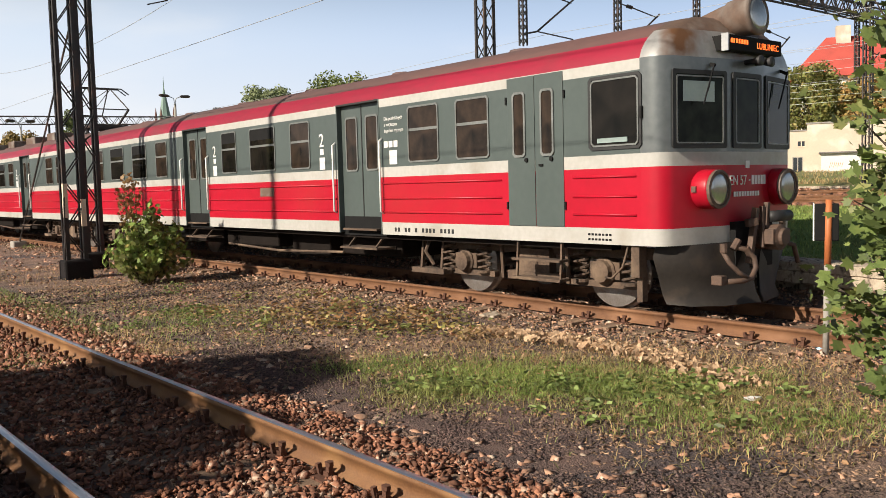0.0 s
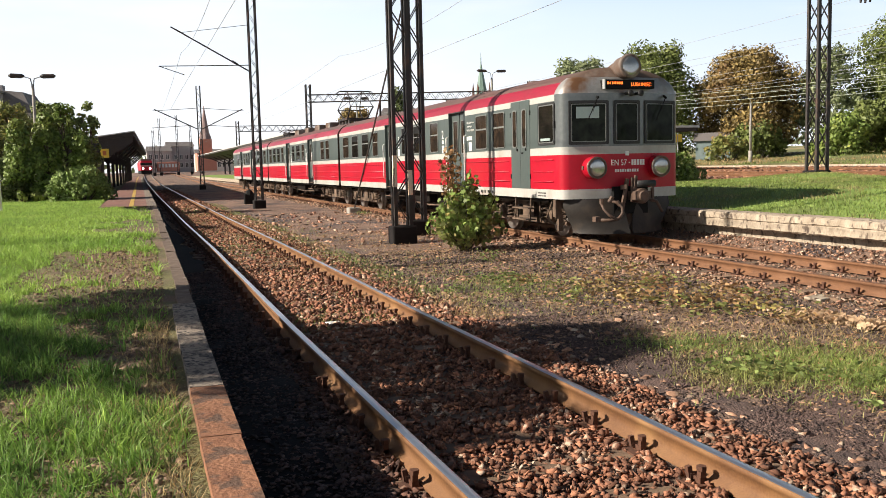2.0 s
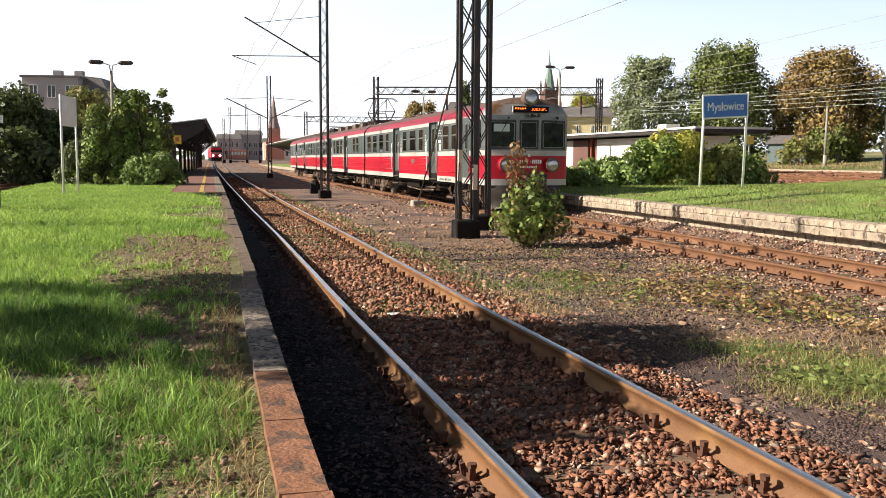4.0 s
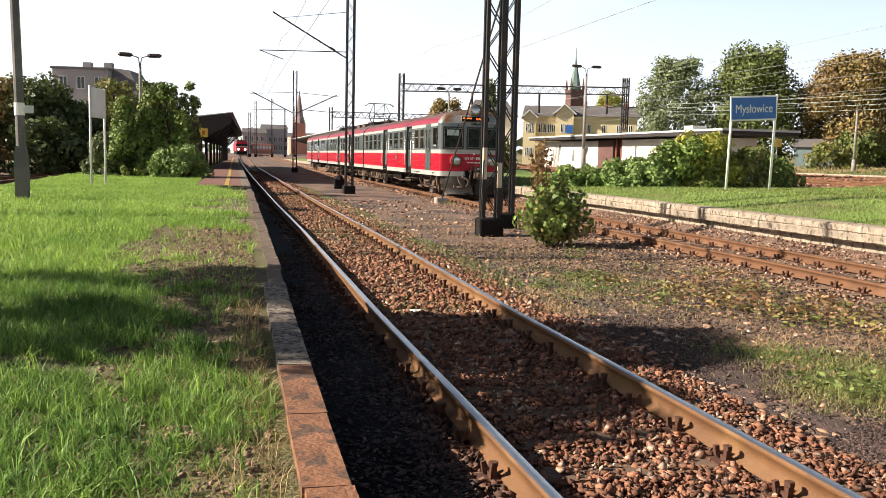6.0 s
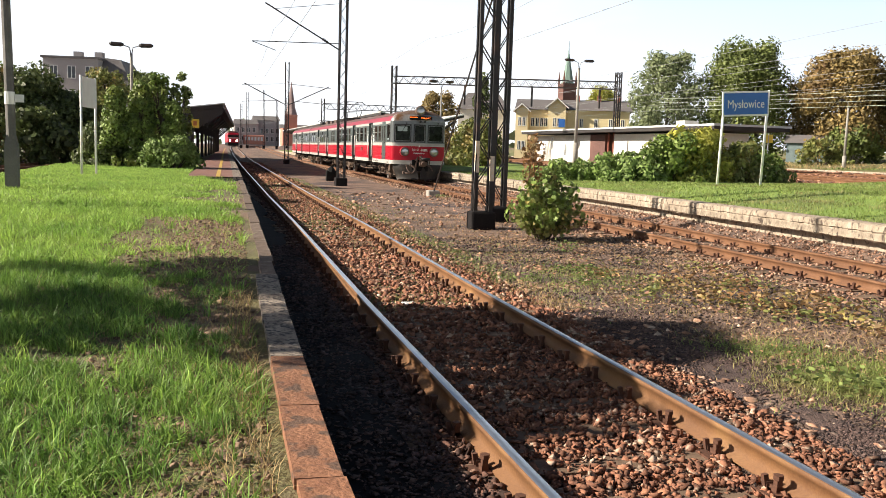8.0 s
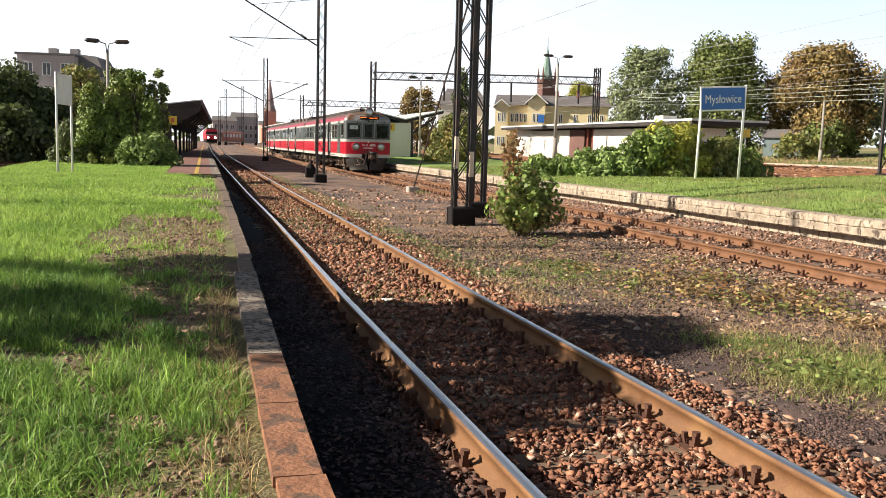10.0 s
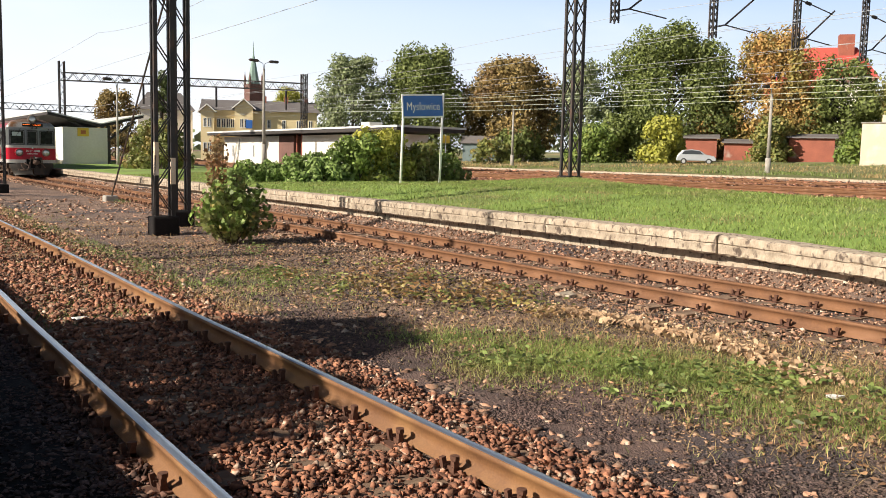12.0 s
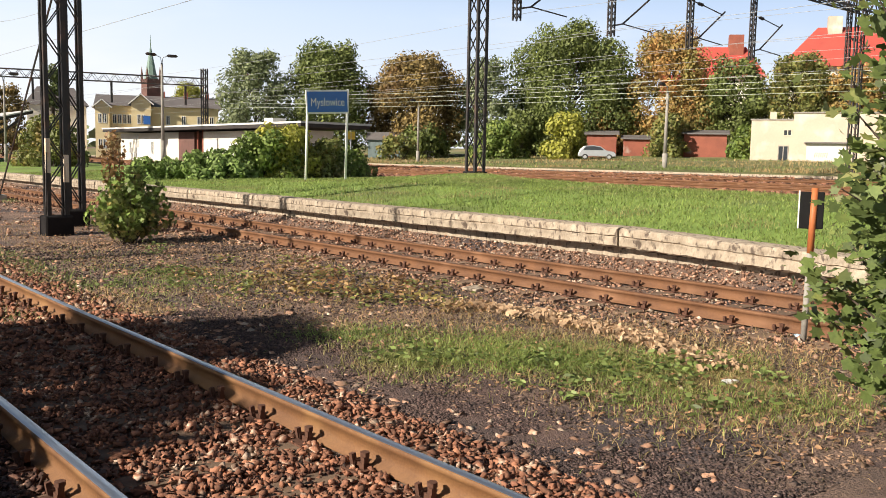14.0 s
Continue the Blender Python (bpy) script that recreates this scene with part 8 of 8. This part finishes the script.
# ---- far vehicles ----
t = base("far_train", float(track1(232)), 232.0, float(rise(232)), "distant red train with lit headlights on the near track", "train")
Form().box(-1.4, 0, 0.8, 1.4, 40, 3.3).link("body", M["t_red"], t, bevel=0.2)
Form().box(-1.42, -0.02, 2.2, 1.42, 0.0, 2.75).link("windscreen", M["t_glass"], t)
Form().box(-1.42, -0.03, 1.9, 1.42, -0.021, 2.1).link("stripe", M["t_white"], t)
Form().box(-1.2, 0.4, 3.3, 1.2, 40, 3.7).link("roof", M["t_roof"], t)
Form().box(-1.3, 0.1, 0.0, 1.3, 39, 0.8).link("running_gear", M["black"], t)
for x in (-0.85, 0.85):
    Form().lathe((x, -0.03, 1.35), (0, -1, 0), [(0, 0.26), (0.06, 0.22)], 12).link("headlight", M["lamp_on"], t, "lit white headlight")
t = base("far_wagon", 12.0, 236.0, float(rise(236)), "distant red and white railcar standing in the yard", "railcar")
Form().box(-2.8, 0, 0.5, 2.8, 3.0, 2.9).link("body", M["brick_orange_hazy"], t, bevel=0.15)
f = Form()
for x in np.arange(-2.4, 2.4, 0.8):
    f.box(x, -0.03, 1.5, x + 0.5, 0, 2.4)
f.link("window", M["white_paint"], t)

cx, cy = 72.6, 58.6
t = base("car", cx, cy, float(land(cx, cy)) + 0.2, "small silver hatchback parked by the sheds", "car", turn=-50)
side = [(-1.95, 0.35), (-1.9, 0.75), (-1.75, 1.0), (-1.35, 1.42), (-0.4, 1.50), (0.35, 1.40), (0.95, 1.0), (1.75, 0.85), (1.95, 0.6), (1.95, 0.35)]
f = Form().add([(x, s, z) for s in (-0.8, 0.8) for x, z in side], [tuple(range(10)), tuple(reversed(range(10, 20)))] + [(i, 10 + i, 10 + (i + 1) % 10, (i + 1) % 10) for i in range(10)])
f.link("body", M["car_silver"], t, bevel=0.06)
f = Form().add([(x, -0.81, z) for x, z in ((-1.4, 1.0), (-1.15, 1.36), (-0.4, 1.42), (0.3, 1.33), (0.75, 1.0))] + [(x, -0.805, z) for x, z in ((-1.4, 1.0), (-1.15, 1.36), (-0.4, 1.42), (0.3, 1.33), (0.75, 1.0))], [(0, 1, 2, 3, 4), (9, 8, 7, 6, 5)])
f.link("side_window", M["glass_dark"], t)
for x in (-1.2, 1.25):
    for s in (-0.78, 0.78):
        w = Form().lathe((x, s - 0.09, 0.3), (0, 1, 0), [(0, 0.24), (0.03, 0.3), (0.15, 0.3), (0.18, 0.24)], 18).link("wheel", M["t_rubber"], t)
        Form().lathe((x, s - 0.10 if s < 0 else s + 0.08, 0.3), (0, 1, 0), [(0, 0.18), (0.02, 0.18)], 12).link("rim", M["steel_grey"], w)

motions()
